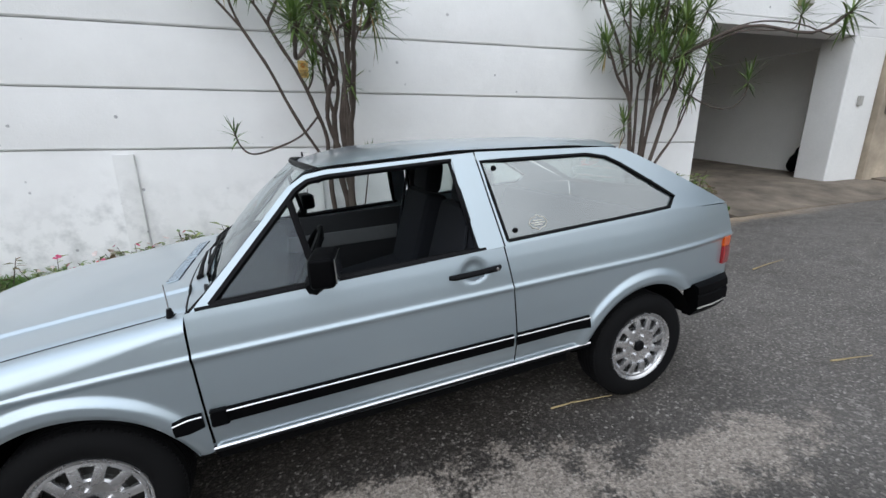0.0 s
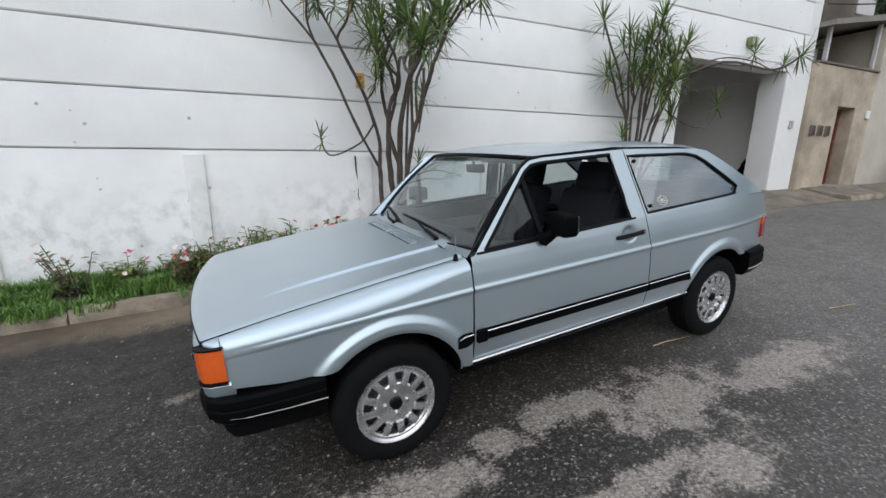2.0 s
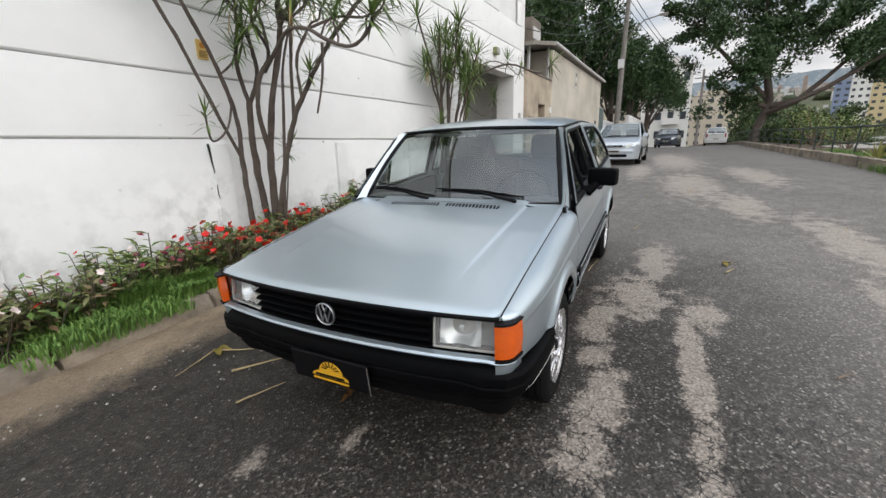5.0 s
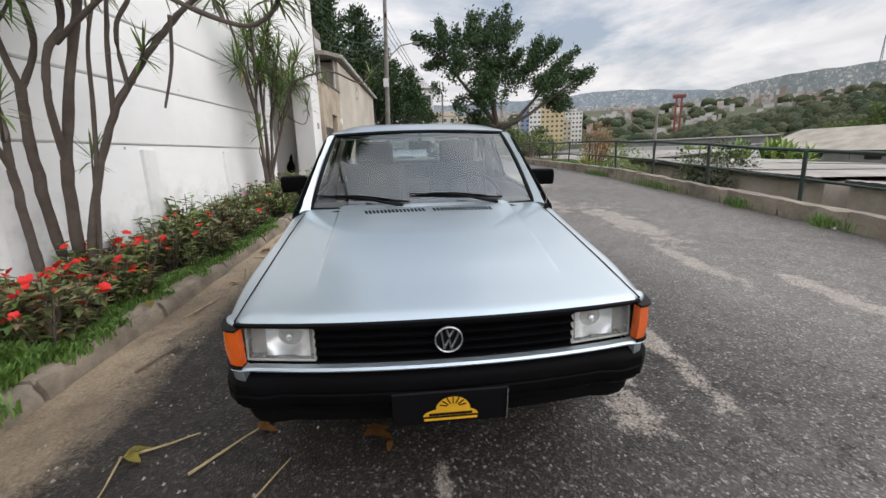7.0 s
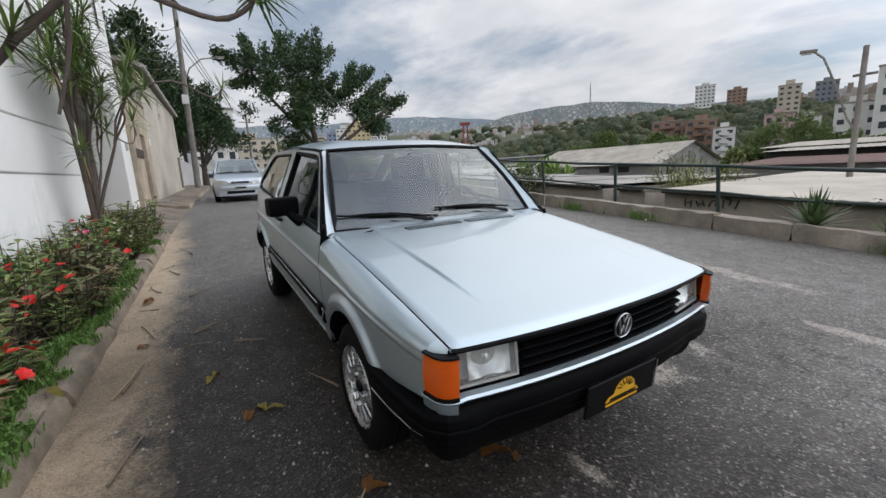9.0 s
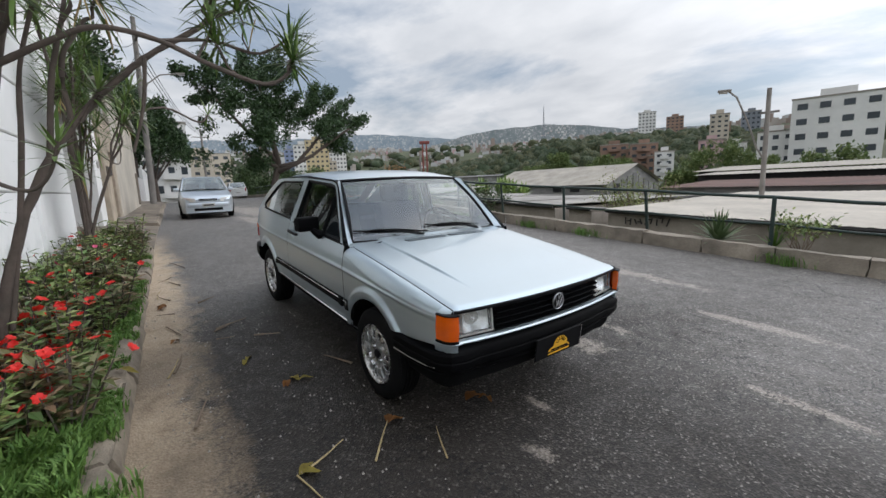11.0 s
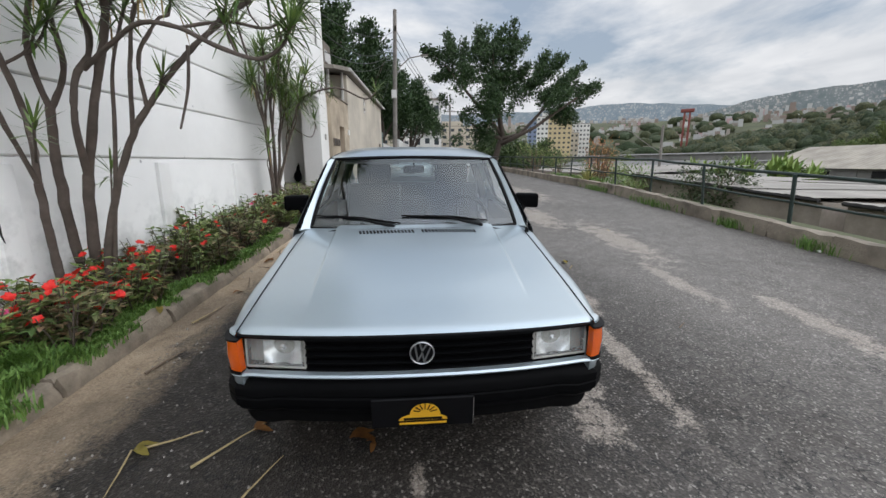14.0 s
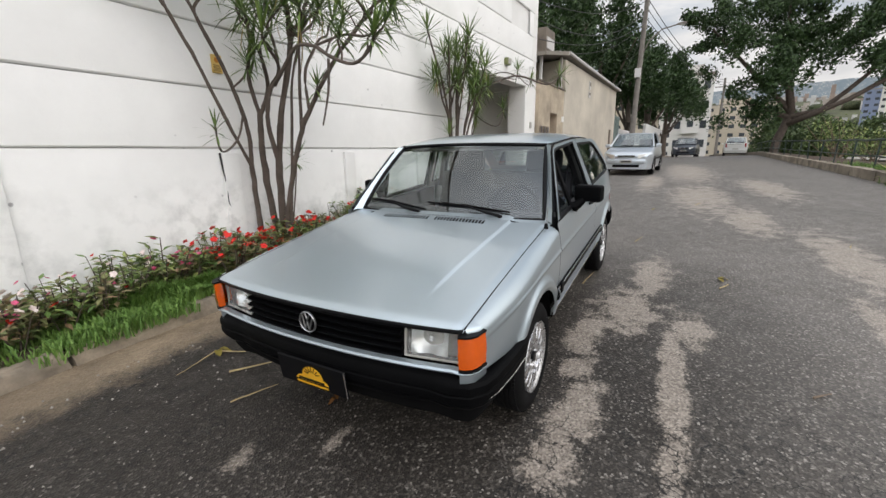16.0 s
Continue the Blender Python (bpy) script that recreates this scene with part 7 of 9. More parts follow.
def litter():
    rnd = random.Random(31)
    for a, b in (((0.77, 3.64), (0.74, 3.50)), ((0.96, 3.62), (1.15, 3.32)), ((0.66, 3.37), (0.57, 3.18)), ((1.92, 3.62), (2.06, 3.45)), ((-0.32, 2.93), (-0.07, 3.04)), ((1.02, 3.60), (1.10, 3.46)),
                 ((-0.23, 0.15), (-0.16, 0.06)), ((1.35, 3.95), (1.05, 3.86)), ((0.3, 3.98), (0.62, 3.9)), ((2.8, 3.7), (3.05, 3.8)), ((3.3, 3.75), (3.1, 3.9)), ((2.2, 3.85), (2.5, 3.95)), ((1.7, 3.85), (1.75, 4.0)), ((-0.5, 3.95), (-0.2, 3.85)), ((3.8, 3.55), (4.3, 3.7))):
        twig(a, b, rnd.uniform(0.005, 0.009), TWIG, "fallen_twig", "dry grey-brown twig lying on the asphalt", rnd)
    for a, b in (((-1.19, 3.62), (-1.50, 3.56)), ((-1.19, 3.60), (-1.08, 3.34)), ((-1.33, 3.28), (-1.05, 3.04)), ((1.06, 1.51), (1.41, 1.46)), ((2.72, 1.17), (2.97, 1.10)), ((3.85, 2.35), (4.34, 2.39)), ((-1.53, 2.99), (-1.29, 2.88)), ((0.25, 4.02), (0.55, 3.93)), ((1.3, 0.42), (1.42, 0.34)), ((2.35, 3.95), (2.7, 3.9)), ((5.4, 0.4), (5.7, 0.3)), ((3.0, -0.9), (3.15, -0.95))):
        twig(a, b, rnd.uniform(0.0045, 0.007), STRAW, "fallen_straw", "pale dry straw lying on the asphalt", rnd)
    spots = ((-1.19, 3.61, YLEAF, 0.10, "yellow"), (-0.32, 3.32, YLEAF, 0.10, "yellow"), (-0.28, 3.38, BLEAF, 0.08, "brown"), (-1.2, 2.58, BLEAF, 0.13, "brown"), (-1.1, 3.08, BLEAF, 0.10, "brown"), (0.21, 3.53, YLEAF, 0.08, "yellow"), (1.56, 0.41, YLEAF, 0.09, "yellow"),
             (-1.25, 2.45, BLEAF, 0.06, "brown"), (0.30, 4.28, YLEAF, 0.22, "yellow"), (0.9, 3.95, BLEAF, 0.10, "brown"), (2.0, 3.9, BLEAF, 0.12, "brown"), (4.9, 1.0, YLEAF, 0.06, "yellow"))
    for x, y, mat, ln, tone in spots:
        bm = bmesh.new()
        for k in range(2 if ln < 0.15 else 1):
            a = rnd.uniform(0, math.tau)
            d = Vector((math.cos(a), math.sin(a), 0.10))
            side = Vector((-d.y, d.x, 0))
            rows = []
            for i in range(6):
                t = i / 5
                w = ln * (0.10 if ln > 0.2 else 0.22) * math.sin(math.pi * min(1, t * 0.95 + 0.05)) + 0.002
                p = d * ln * t + Vector((0, 0, 0.012 * math.sin(t * 5) + 0.004))
                rows.append([bm.verts.new(p - side * w + Vector((0, 0, w * 0.4))), bm.verts.new(p), bm.verts.new(p + side * w + Vector((0, 0, w * 0.3)))])
            for r, q in zip(rows, rows[1:]):
                for j in range(2):
                    bm.faces.new((r[j], r[j + 1], q[j + 1], q[j]))
        bmesh.ops.solidify(bm, geom=bm.faces[:], thickness=0.0012)
        lift = 0.135 if y > 4.2 else 0.006
        t = part("fallen_leaf", bm, mat, m=Matrix.Translation((x, y, gh(x, y) + lift)), angle=60)
        tagged(t, f"curled dry {tone} leaf lying on the ground", "leaf", "dry litter on the asphalt")
    # small stones and bits of litter
    verts, faces = [], []
    for k in range(900):
        x, y = rnd.uniform(-4, 9), rnd.uniform(-2.9, 4.1)
        if k % 3 == 0:
            x, y = rnd.uniform(-2.5, 3), rnd.uniform(2.8, 4.1)
        s = rnd.uniform(0.003, 0.008)
        z = gh(x, y) + 0.003
        i = len(verts)
        verts += [(x - s, y - s * 0.8, z - 0.004), (x + s, y - s, z - 0.004), (x + s * 0.9, y + s, z - 0.004), (x - s, y + s * 0.9, z - 0.004), (x + s * 0.1, y, z + s * 1.1)]
        faces += [(i, i + 1, i + 4), (i + 1, i + 2, i + 4), (i + 2, i + 3, i + 4), (i + 3, i, i + 4)]
    me = bpy.data.meshes.new("gravel")
    me.from_pydata(verts, [], faces)
    me.materials.append(surf("pale_gravel", (0.33, 0.31, 0.28), 0.9, vary=0.4, big=30, fine=100))
    tagged(new("gravel", me), "scattered pale grit on the asphalt", "gravel", kind="stuff")
    lt = part("paper_scrap", box(bmesh.new(), (0.05, 0.03, 0.03), pose(0, 0, 0.013, 12, 8, 25), 0.008, 1), PLASTER_WHITE, m=Matrix.Translation((1.48, kr(1.5) + 0.05, gh(1.5, -2.9))))
    tagged(lt, "crumpled white paper scrap against the kerb", "litter")


litter()

# ---- plants on the verge ----
def agave(name, x, y, n, ln, width, seed, label, mat=None):
    rnd = random.Random(seed)
    a = thing(name, Matrix.Translation((x, y, gh(x, y) + 0.13)))
    tagged(a, label, "plant")
    bm = bmesh.new()
    for i in range(n):
        t = (i + 0.5) / n
        tilt = 0.10 + 1.40 * t
        b = i * 2.4
        blade(bm, (0, 0, 0.0), (math.sin(tilt) * math.cos(b), math.sin(tilt) * math.sin(b), math.cos(tilt)), ln * rnd.uniform(0.8, 1.15), width, 0.5 * t, 4)
    bmesh.ops.solidify(bm, geom=bm.faces[:], thickness=0.006)
    part("foliage", bm, mat or SUCC, a, angle=60)


SUCC = leaf_material("grey_green_succulent", (0.10, 0.16, 0.07), (0.24, 0.30, 0.16), 0.5)
agave("agave", -0.53, -3.36, 64, 0.50, 0.062, 2, "spiky grey-green agave behind the kerb")
agave("agave", 9.6, -3.50, 30, 0.5, 0.06, 3, "pale yellow-green agave behind the kerb", leaf_material("yellow_green_succulent", (0.40, 0.42, 0.14), (0.55, 0.52, 0.25), 0.5))
agave("agave", -1.25, -3.38, 26, 0.38, 0.03, 4, "tuft of long green leaves behind the kerb", TURF)


def shrub(name, x, y, z, rx, rz, n, leaf, mat, wood, seed, label, twigs=16):
    """A loose shrub: thin stems and many small leaves in uneven clumps."""
    rnd = random.Random(seed)
    s = thing(name, Matrix.Translation(swing(x, y, z)))
    tagged(s, label, "shrub")
    st, lv = bmesh.new(), bmesh.new()
    ends = []
    for k in range(twigs):
        a, r = rnd.uniform(0, math.tau), rx * math.sqrt(rnd.random())
        e = Vector((r * math.cos(a), r * math.sin(a), rz * rnd.uniform(0.45, 1.0)))
        tube(st, wander((0, 0, -0.2), e, rnd, 3, rx * 0.15), [0.02 * rz, 0.014 * rz, 0.009 * rz, 0.005 * rz], 4)
        ends.append(e)
    for k in range(n):
        e = rnd.choice(ends)
        p = e * rnd.uniform(0.55, 1.05) + Vector((rnd.gauss(0, 1), rnd.gauss(0, 1), rnd.gauss(0, 0.8))) * rx * 0.16
        diamond(lv, p, (rnd.uniform(-1, 1), rnd.uniform(-1, 1), rnd.uniform(-0.5, 1)), leaf * rnd.uniform(0.6, 1.3), leaf * 0.5, 0.2)
    part("stem", st, wood, s, angle=60)
    part("foliage", lv, mat, s, angle=0)


FRESH = leaf_material("bright_green_leaves", (0.10, 0.20, 0.04), (0.20, 0.30, 0.08), 0.5)
CROWN2 = leaf_material("mid_green_leaves", (0.030, 0.060, 0.018), (0.085, 0.125, 0.040), 0.6)
VALLEY_LEAF = leaf_material("light_green_valley_leaves", (0.075, 0.13, 0.035), (0.21, 0.25, 0.085), 0.6)
DRYBUSH = leaf_material("rust_coloured_leaves", (0.38, 0.16, 0.06), (0.48, 0.26, 0.12), 0.8)
YELBUSH = leaf_material("yellow_flowering_leaves", (0.12, 0.17, 0.05), (0.34, 0.36, 0.12), 0.7)
shrub("dry_shrub", 12.38, -4.42, -0.1, 0.75, 2.1, 900, 0.09, DRYBUSH, TWIG, 6, "rust-coloured dry shrub behind the railing")
shrub("flowering_shrub", 6.35, -11.75, -1.9, 1.6, 3.0, 4200, 0.11, YELBUSH, TWIG, 7, "yellow flowering shrub growing between the shed roofs", 30)
shrub("shrub", 11.0, -7.9, -1.3, 1.5, 2.3, 4200, 0.12, CROWN2, TWIG, 8, "dark green shrub growing up behind the railing", 26)
shrub("shrub", 13.5, -5.3, 0.2, 1.1, 1.0, 1500, 0.09, BUSH2, TWIG, 9, "low green shrub on the earth verge")
shrub("shrub", -1.15, -3.40, 0.10, 0.45, 0.42, 420, 0.075, BUSH2, TWIG, 10, "low green weeds beside the agave")
shrub("shrub", 9.9, -4.3, 0.1, 0.6, 0.7, 700, 0.07, BUSH2, TWIG, 24, "low green weeds on the verge")
shrub("shrub", 15.6, -7.2, -1.2, 1.3, 2.2, 1500, 0.14, FRESH, TWIG, 23, "bright green plants growing below the street")
shrub("shrub", 18.5, -5.0, 0.5, 1.2, 1.2, 700, 0.10, BUSH2, TWIG, 12, "leafy shrub on the earth verge")
shrub("shrub", 23.5, -5.2, 0.6, 1.6, 1.9, 900, 0.12, BUSH2, TWIG, 13, "leafy shrub below the big tree")


def banana(x, y, z, h, seed):
    """A clump of upright stalks with long broad leaves."""
    rnd = random.Random(seed)
    b = thing("banana_plant", Matrix.Translation((x, y, z)))
    tagged(b, "bright green banana plant with long broad leaves", "plant", "banana plants below the street")
    st, lv = bmesh.new(), bmesh.new()
    for k in range(6):
        c = Vector((rnd.uniform(-0.9, 0.9), rnd.uniform(-0.9, 0.9), h * rnd.uniform(0.4, 0.66)))
        tube(st, [(c.x * 0.5, c.y * 0.5, -0.5), c], [0.14, 0.09], 7)
        for i in range(9):
            a, tilt = i * 2.4 + rnd.uniform(-0.3, 0.3), 0.15 + 0.085 * i
            blade(lv, c, (math.sin(tilt) * math.cos(a), math.sin(tilt) * math.sin(a), math.cos(tilt)), h * rnd.uniform(0.3, 0.45), 0.34, 0.5 + 0.4 * tilt, 5)
    part("stem", st, FRESH, b, angle=60)
    part("foliage", lv, leaf_material("broad_banana_leaves", (0.13, 0.24, 0.05), (0.30, 0.38, 0.11), 0.5) if "broad_banana_leaves" not in bpy.data.materials else bpy.data.materials["broad_banana_leaves"], b, angle=0)


for i, (x, y, h) in enumerate(((28.6, -28.6, 4.0), (30.2, -27.0, 4.3), (31.9, -26.2, 3.7), (27.4, -30.2, 3.6), (33.6, -25.2, 4.0), (29.6, -30.0, 4.4))):
    banana(x, y, -2.0, h * 0.92, 300 + i)

# ---- large trees ----
CROWN = leaf_material("dense_dark_leaves", (0.018, 0.045, 0.014), (0.055, 0.105, 0.030), 0.5)


def crown_tree(name, base, limbs, tufts, leaf, seed, label, trunk_r=0.25, mat=None, density=1.0):
    """Trunk, limbs and a crown of leaf tufts; tufts: (centre, direction, length, radius, leaves)."""
    rnd = random.Random(seed)
    t = thing(name, Matrix.Translation(base))
    tagged(t, label, "tree")
    wood = bmesh.new()
    for pts, r0, r1 in limbs:
        n = len(pts) - 1
        tube(wood, pts, [r0 + (r1 - r0) * i / n for i in range(n + 1)], 8)
    part("trunk", wood, BARK, t, angle=60)
    verts, faces = [], []
    for c, d, ln, rad, n in tufts:
        c, d = Vector(c), Vector(d).normalized()
        q = d.to_track_quat("Z", "Y")
        for k in range(int(n * density)):
            u = rnd.random()
            r = rad * (1 - 0.75 * u) * math.sqrt(rnd.random())
            a = rnd.uniform(0, math.tau)
            p = c + q @ Vector((r * math.cos(a), r * math.sin(a), ln * (u - 0.25)))
            p += Vector((rnd.gauss(0, 1), rnd.gauss(0, 1), rnd.gauss(0, 1))) * leaf * 0.6
            f = Vector((rnd.gauss(0, 0.6), rnd.gauss(0, 0.6), rnd.gauss(0, 0.6))) + d * 0.8
            f.normalize()
            s = f.cross(Vector((rnd.gauss(0, 1), rnd.gauss(0, 1), rnd.gauss(0, 1)))).normalized()
            w = leaf * rnd.uniform(0.6, 1.25)
            i = len(verts)
            up = f.cross(s) * w * 0.12
            verts.extend([p, p + f * w * 0.5 + s * w * 0.28 + up, p + f * w, p + f * w * 0.5 - s * w * 0.28 + up])
            faces.extend([(i, i + 1, i + 2), (i, i + 2, i + 3)])
    me = bpy.data.meshes.new("crown")
    me.from_pydata([tuple(v) for v in verts], [], faces)
    me.materials.append(mat or CROWN)
    c = new("crown", me)
    c.parent = t
    return t


def big_tree():
    rnd = random.Random(41)
    base = Vector((30.6, -3.9, gz(30.6)))
    spot = Vector(swing(*base))
    L = lambda y, z, x=29.6: Vector((x, y, z)) - base
    limbs = [([(0, 0, -0.3), (-0.1, -0.1, 0.9), (-0.2, -0.35, 1.8), (-0.3, -0.5, 2.6)], 0.27, 0.20),
             ([(-0.25, -0.45, 2.2), L(-5.6, 3.2), L(-6.6, 4.2), L(-7.6, 5.3), L(-8.6, 6.4)], 0.17, 0.07),
             ([(-0.25, -0.45, 1.8), L(-5.0, 2.9, 29.2), L(-6.6, 3.7, 29.0), L(-8.4, 5.0, 28.6), L(-9.6, 5.8, 28.4)], 0.18, 0.07),
             ([(-0.3, -0.5, 2.5), L(-3.9, 5.0), L(-3.6, 7.0), L(-3.4, 9.0)], 0.24, 0.07),
             ([(-0.3, -0.5, 2.5), L(-2.6, 5.0), L(-1.2, 6.6), L(0.2, 8.2)], 0.18, 0.06),
             ([(-0.3, -0.4, 2.2), L(-2.4, 3.6), L(-1.4, 4.4)], 0.16, 0.06)]
    tufts = []
    # the upper crown: pointed sprays that lean up and to the valley
    for y, z, dy, dz, ln, rad, n in ((0.5, 8.5, 0.7, 0.35, 2.2, 0.75, 300), (-0.6, 8.9, 0.1, 1, 1.9, 0.7, 280), (-1.3, 7.4, 0.3, 0.6, 2.6, 1.1, 420), (-2.6, 9.2, -0.15, 1, 2.1, 0.85, 360),
                                     (-3.8, 9.3, -0.2, 1, 2.2, 0.8, 360), (-4.9, 9.0, -0.4, 1, 1.8, 0.75, 300), (-3.2, 7.8, 0, 1, 2.8, 1.4, 620), (-5.2, 7.3, -0.5, 0.8, 2.4, 1.1, 440),
                                     (-6.6, 7.5, -0.6, 0.9, 2.0, 0.7, 300), (-7.6, 7.6, -0.6, 1.0, 1.9, 0.55, 240), (-8.2, 6.2, -0.7, 0.5, 2.6, 1.0, 460), (-9.4, 6.8, -0.8, 0.7, 2.0, 0.6, 260),
                                     (-10.2, 5.9, -1, 0.35, 2.2, 0.65, 260), (-11.0, 6.3, -1, 0.25, 1.6, 0.35, 130), (-7.2, 5.8, -0.6, 0.2, 2.2, 1.0, 420), (-9.2, 5.2, -0.8, -0.1, 1.8, 0.7, 260), (-6.2, 6.4, -0.3, 0.4, 2.0, 1.0, 360),
                                     (-0.2, 7.4, 0.8, -0.3, 1.6, 0.6, 200), (-4.2, 6.3, -0.1, 0.5, 2.2, 1.2, 420), (-8.6, 4.6, -0.6, -0.6, 1.2, 0.6, 160)):
        for k in range(3):
            x = 29.4 + rnd.uniform(-1.6, 1.6)
            c = Vector((x, y + rnd.gauss(0, 0.35), z + rnd.gauss(0, 0.25))) - base
            tufts.append((c, (rnd.uniform(-0.3, 0.3), dy + rnd.gauss(0, 0.2), dz + rnd.gauss(0, 0.15)), ln, rad * 0.80, n))
    # the rounder lower crown nearer the street
    for k in range(27):
        y, z = rnd.gauss(-2.2, 1.0), rnd.gauss(4.4, 0.95)
        if z < 2.6:
            continue
        c = Vector((29.2 + rnd.uniform(-1.6, 1.6), y, z)) - base
        tufts.append((c, (rnd.uniform(-0.6, 0.6), rnd.uniform(-0.6, 0.6), 0.5), 1.1, 0.75, 170))
    crown_tree("street_tree", spot, limbs, tufts, 0.21, 42, "large dark broadleaf tree leaning out over the railing", density=1.45)


big_tree()


def leafy_mass(name, x, y, z, w, h, depth, seed, label, n=60, leaf=0.30, mat=None):
    rnd = random.Random(seed)
    limbs = [([(0, 0, -h * 0.1), (rnd.uniform(-0.3, 0.3), rnd.uniform(-0.3, 0.3), h * 0.3), (rnd.uniform(-0.6, 0.6), rnd.uniform(-0.6, 0.6), h * 0.7)], w * 0.05 + 0.08, 0.08)]
    for k in range(5):
        a = rnd.uniform(0, math.tau)
        limbs.append(([(0, 0, h * 0.25), (math.cos(a) * w * 0.2, math.sin(a) * depth * 0.2, h * 0.5), (math.cos(a) * w * 0.38, math.sin(a) * depth * 0.38, h * 0.72)], 0.12, 0.04))
    tufts = []
    for k in range(n):
        a, u = rnd.uniform(0, math.tau), rnd.random()
        el = rnd.uniform(-0.35, 1.0)
        r = math.cos(el * 1.2) * rnd.uniform(0.5, 1.0)
        c = Vector((math.cos(a) * depth * 0.5 * r, math.sin(a) * w * 0.5 * r, h * (0.58 + 0.40 * el * rnd.uniform(0.7, 1.05))))
        tufts.append((c, (math.cos(a) * 0.6, math.sin(a) * 0.6, 0.7), w * 0.17, w * 0.12, 110))
    return crown_tree(name, swing(x, y, z), limbs, tufts, leaf, seed, label, mat=mat)


for i, (x, y, z, w, h) in enumerate(((30, 10.5, 0.6, 9, 14), (36, 7.6, 0.7, 8, 12.5), (24, 12.5, 0.6, 9, 14.5), (42, 5.8, 0.6, 7.5, 10.5), (47, 4.3, 0.3, 8.0, 10.5), (18, 12.0, 0.8, 8, 12.5), (54, 3.0, 0.0, 8, 9.5))):
    leafy_mass("garden_tree", x, y, z, w, h, w, 60 + i, "tall dense dark green tree behind the garden wall", 90, 0.34, CROWN)
for i, (x, y, z, w, h) in enumerate(((44, -7.5, -1.5, 6, 3.4), (60, -10, -3, 9, 7.5), (52, -13, -5, 8, 8.0))):
    leafy_mass("roadside_tree", x, y, z, w, h, w, 80 + i, "bushy mid-green tree at the edge of the valley", 60, 0.34, CROWN2)

# ---- parked cars up the street ----
def small_car(name, m, paint, label, facing=1):
    """A compact hatchback, nose towards -x; its parts in car metres."""
    c = thing(name, m)
    tagged(c, label, "car", "parked cars up the street")
    L_, W, roof_z = 3.75, 0.80, 1.42
    def half(x, z):
        k = W - 0.16 * (max(0, 0.45 - x) / 0.45) ** 2.2 - 0.10 * (max(0, x - 3.2) / 0.55) ** 2
        return k - 0.05 * max(0, 0.45 - z) / 0.3 - 0.03 * smooth(0.6, 0.95, z)
    def body(u, v):
        x = 0.02 + (L_ - 0.04) * u
        t = lerp(((0, 0.60), (0.12, 0.74), (0.95, 0.92), (1.2, 0.94), (3.1, 0.97), (3.6, 0.95), (3.75, 0.86)), x)
        prof = ((1.0, 0.20), (1.0, 0.35), (1.0, 0.55), (1.0, 0.70), (0.985, t - 0.05), (0.93, t), (0.5, t + 0.012), (0.0, t + 0.016))
        k = min(7, int(v * 14 + 0.5)) if v <= 0.5 else min(7, 14 - int(v * 14 + 0.5))
        s, z = prof[k]
        z = min(z, t + 0.016)
        w = half(x, z) * s
        return Vector((x, w if v <= 0.5 else -w, z))
    part("body", finish(sheet(body, 40, 14)), paint, c)
    for x0 in (0.02, L_ - 0.02):
        bm = sheet(lambda u, v, x0=x0: Vector((x0 + (0.05 * (1 - (2 * u - 1) ** 2)) * (-1 if x0 < 1 else 1), (2 * u - 1) * half(x0, 0.5), 0.2 + (0.42 if x0 < 1 else 0.66) * v)), 12, 6)
        part("end_panel", finish(bm), paint, c)
    def cabin(u, v):
        y = 2 * v - 1
        a = lerp(((0, 0.98), (0.30, 1.72), (0.72, 3.10), (1.0, 3.60)), u), lerp(((0, 0.94), (0.30, roof_z - 0.02), (0.72, roof_z - 0.03), (1.0, 0.96)), u)
        w = lerp(((0, 0.71), (0.3, 0.57), (0.72, 0.56), (1.0, 0.66)), u)
        return Vector((a[0] - 0.07 * (1 - y * y) * (1 if u < 0.5 else -1), w * y, a[1] + 0.03 * (1 - y * y)))
    part("windscreen", sheet(lambda u, v: cabin(0.015 + 0.265 * u, 0.04 + 0.92 * v), 8, 12), GLASS_DARK, c, "reflecting windscreen")
    part("roof", finish(sheet(lambda u, v: cabin(0.28 + 0.46 * u, v), 12, 12)), paint, c)
    part("rear_pane", sheet(lambda u, v: cabin(0.74 + 0.24 * u, 0.04 + 0.92 * v), 8, 12), GLASS_DARK, c)
    for s in (-1, 1):
        bm = bmesh.new()
        vs = [bm.verts.new((x, s * w, z)) for x, w, z in ((1.02, 0.712, 0.945), (1.72, 0.580, 1.385), (3.08, 0.570, 1.375), (3.58, 0.665, 0.965))]
        bm.faces.new(vs)
        part("side_pane", bm, GLASS_DARK, c)
        part("roof_rail", tube(bmesh.new(), [(0.98, s * 0.715, 0.94), (1.70, s * 0.58, 1.40), (2.4, s * 0.575, 1.415), (3.10, s * 0.57, 1.39), (3.60, s * 0.665, 0.955)], 0.032, 6), paint, c)
        part("centre_pillar", tube(bmesh.new(), [(2.25, s * 0.585, 1.39), (2.35, s * 0.72, 0.95)], 0.03, 6), TRIM_BLACK, c)
        part("headlamp", finish(sheet(lambda u, v, s=s: Vector((-0.035 + 0.16 * u ** 1.6, s * (0.36 + 0.32 * u), 0.56 + (0.12 + 0.02 * u) * v + 0.02 * u)), 8, 3, 0.02)), REFLECTOR, c, "clear headlamp")
        part("tail_lamp", boxed(3.66, 3.75, s * 0.62 - 0.06, s * 0.62 + 0.06, 0.62, 0.92, 0.02, 1), LENS_RED, c)
        mr = part("door_mirror", box(bmesh.new(), (0.09, 0.17, 0.12), pose(1.22, s * 0.85, 0.98), 0.03, 2), paint, c)
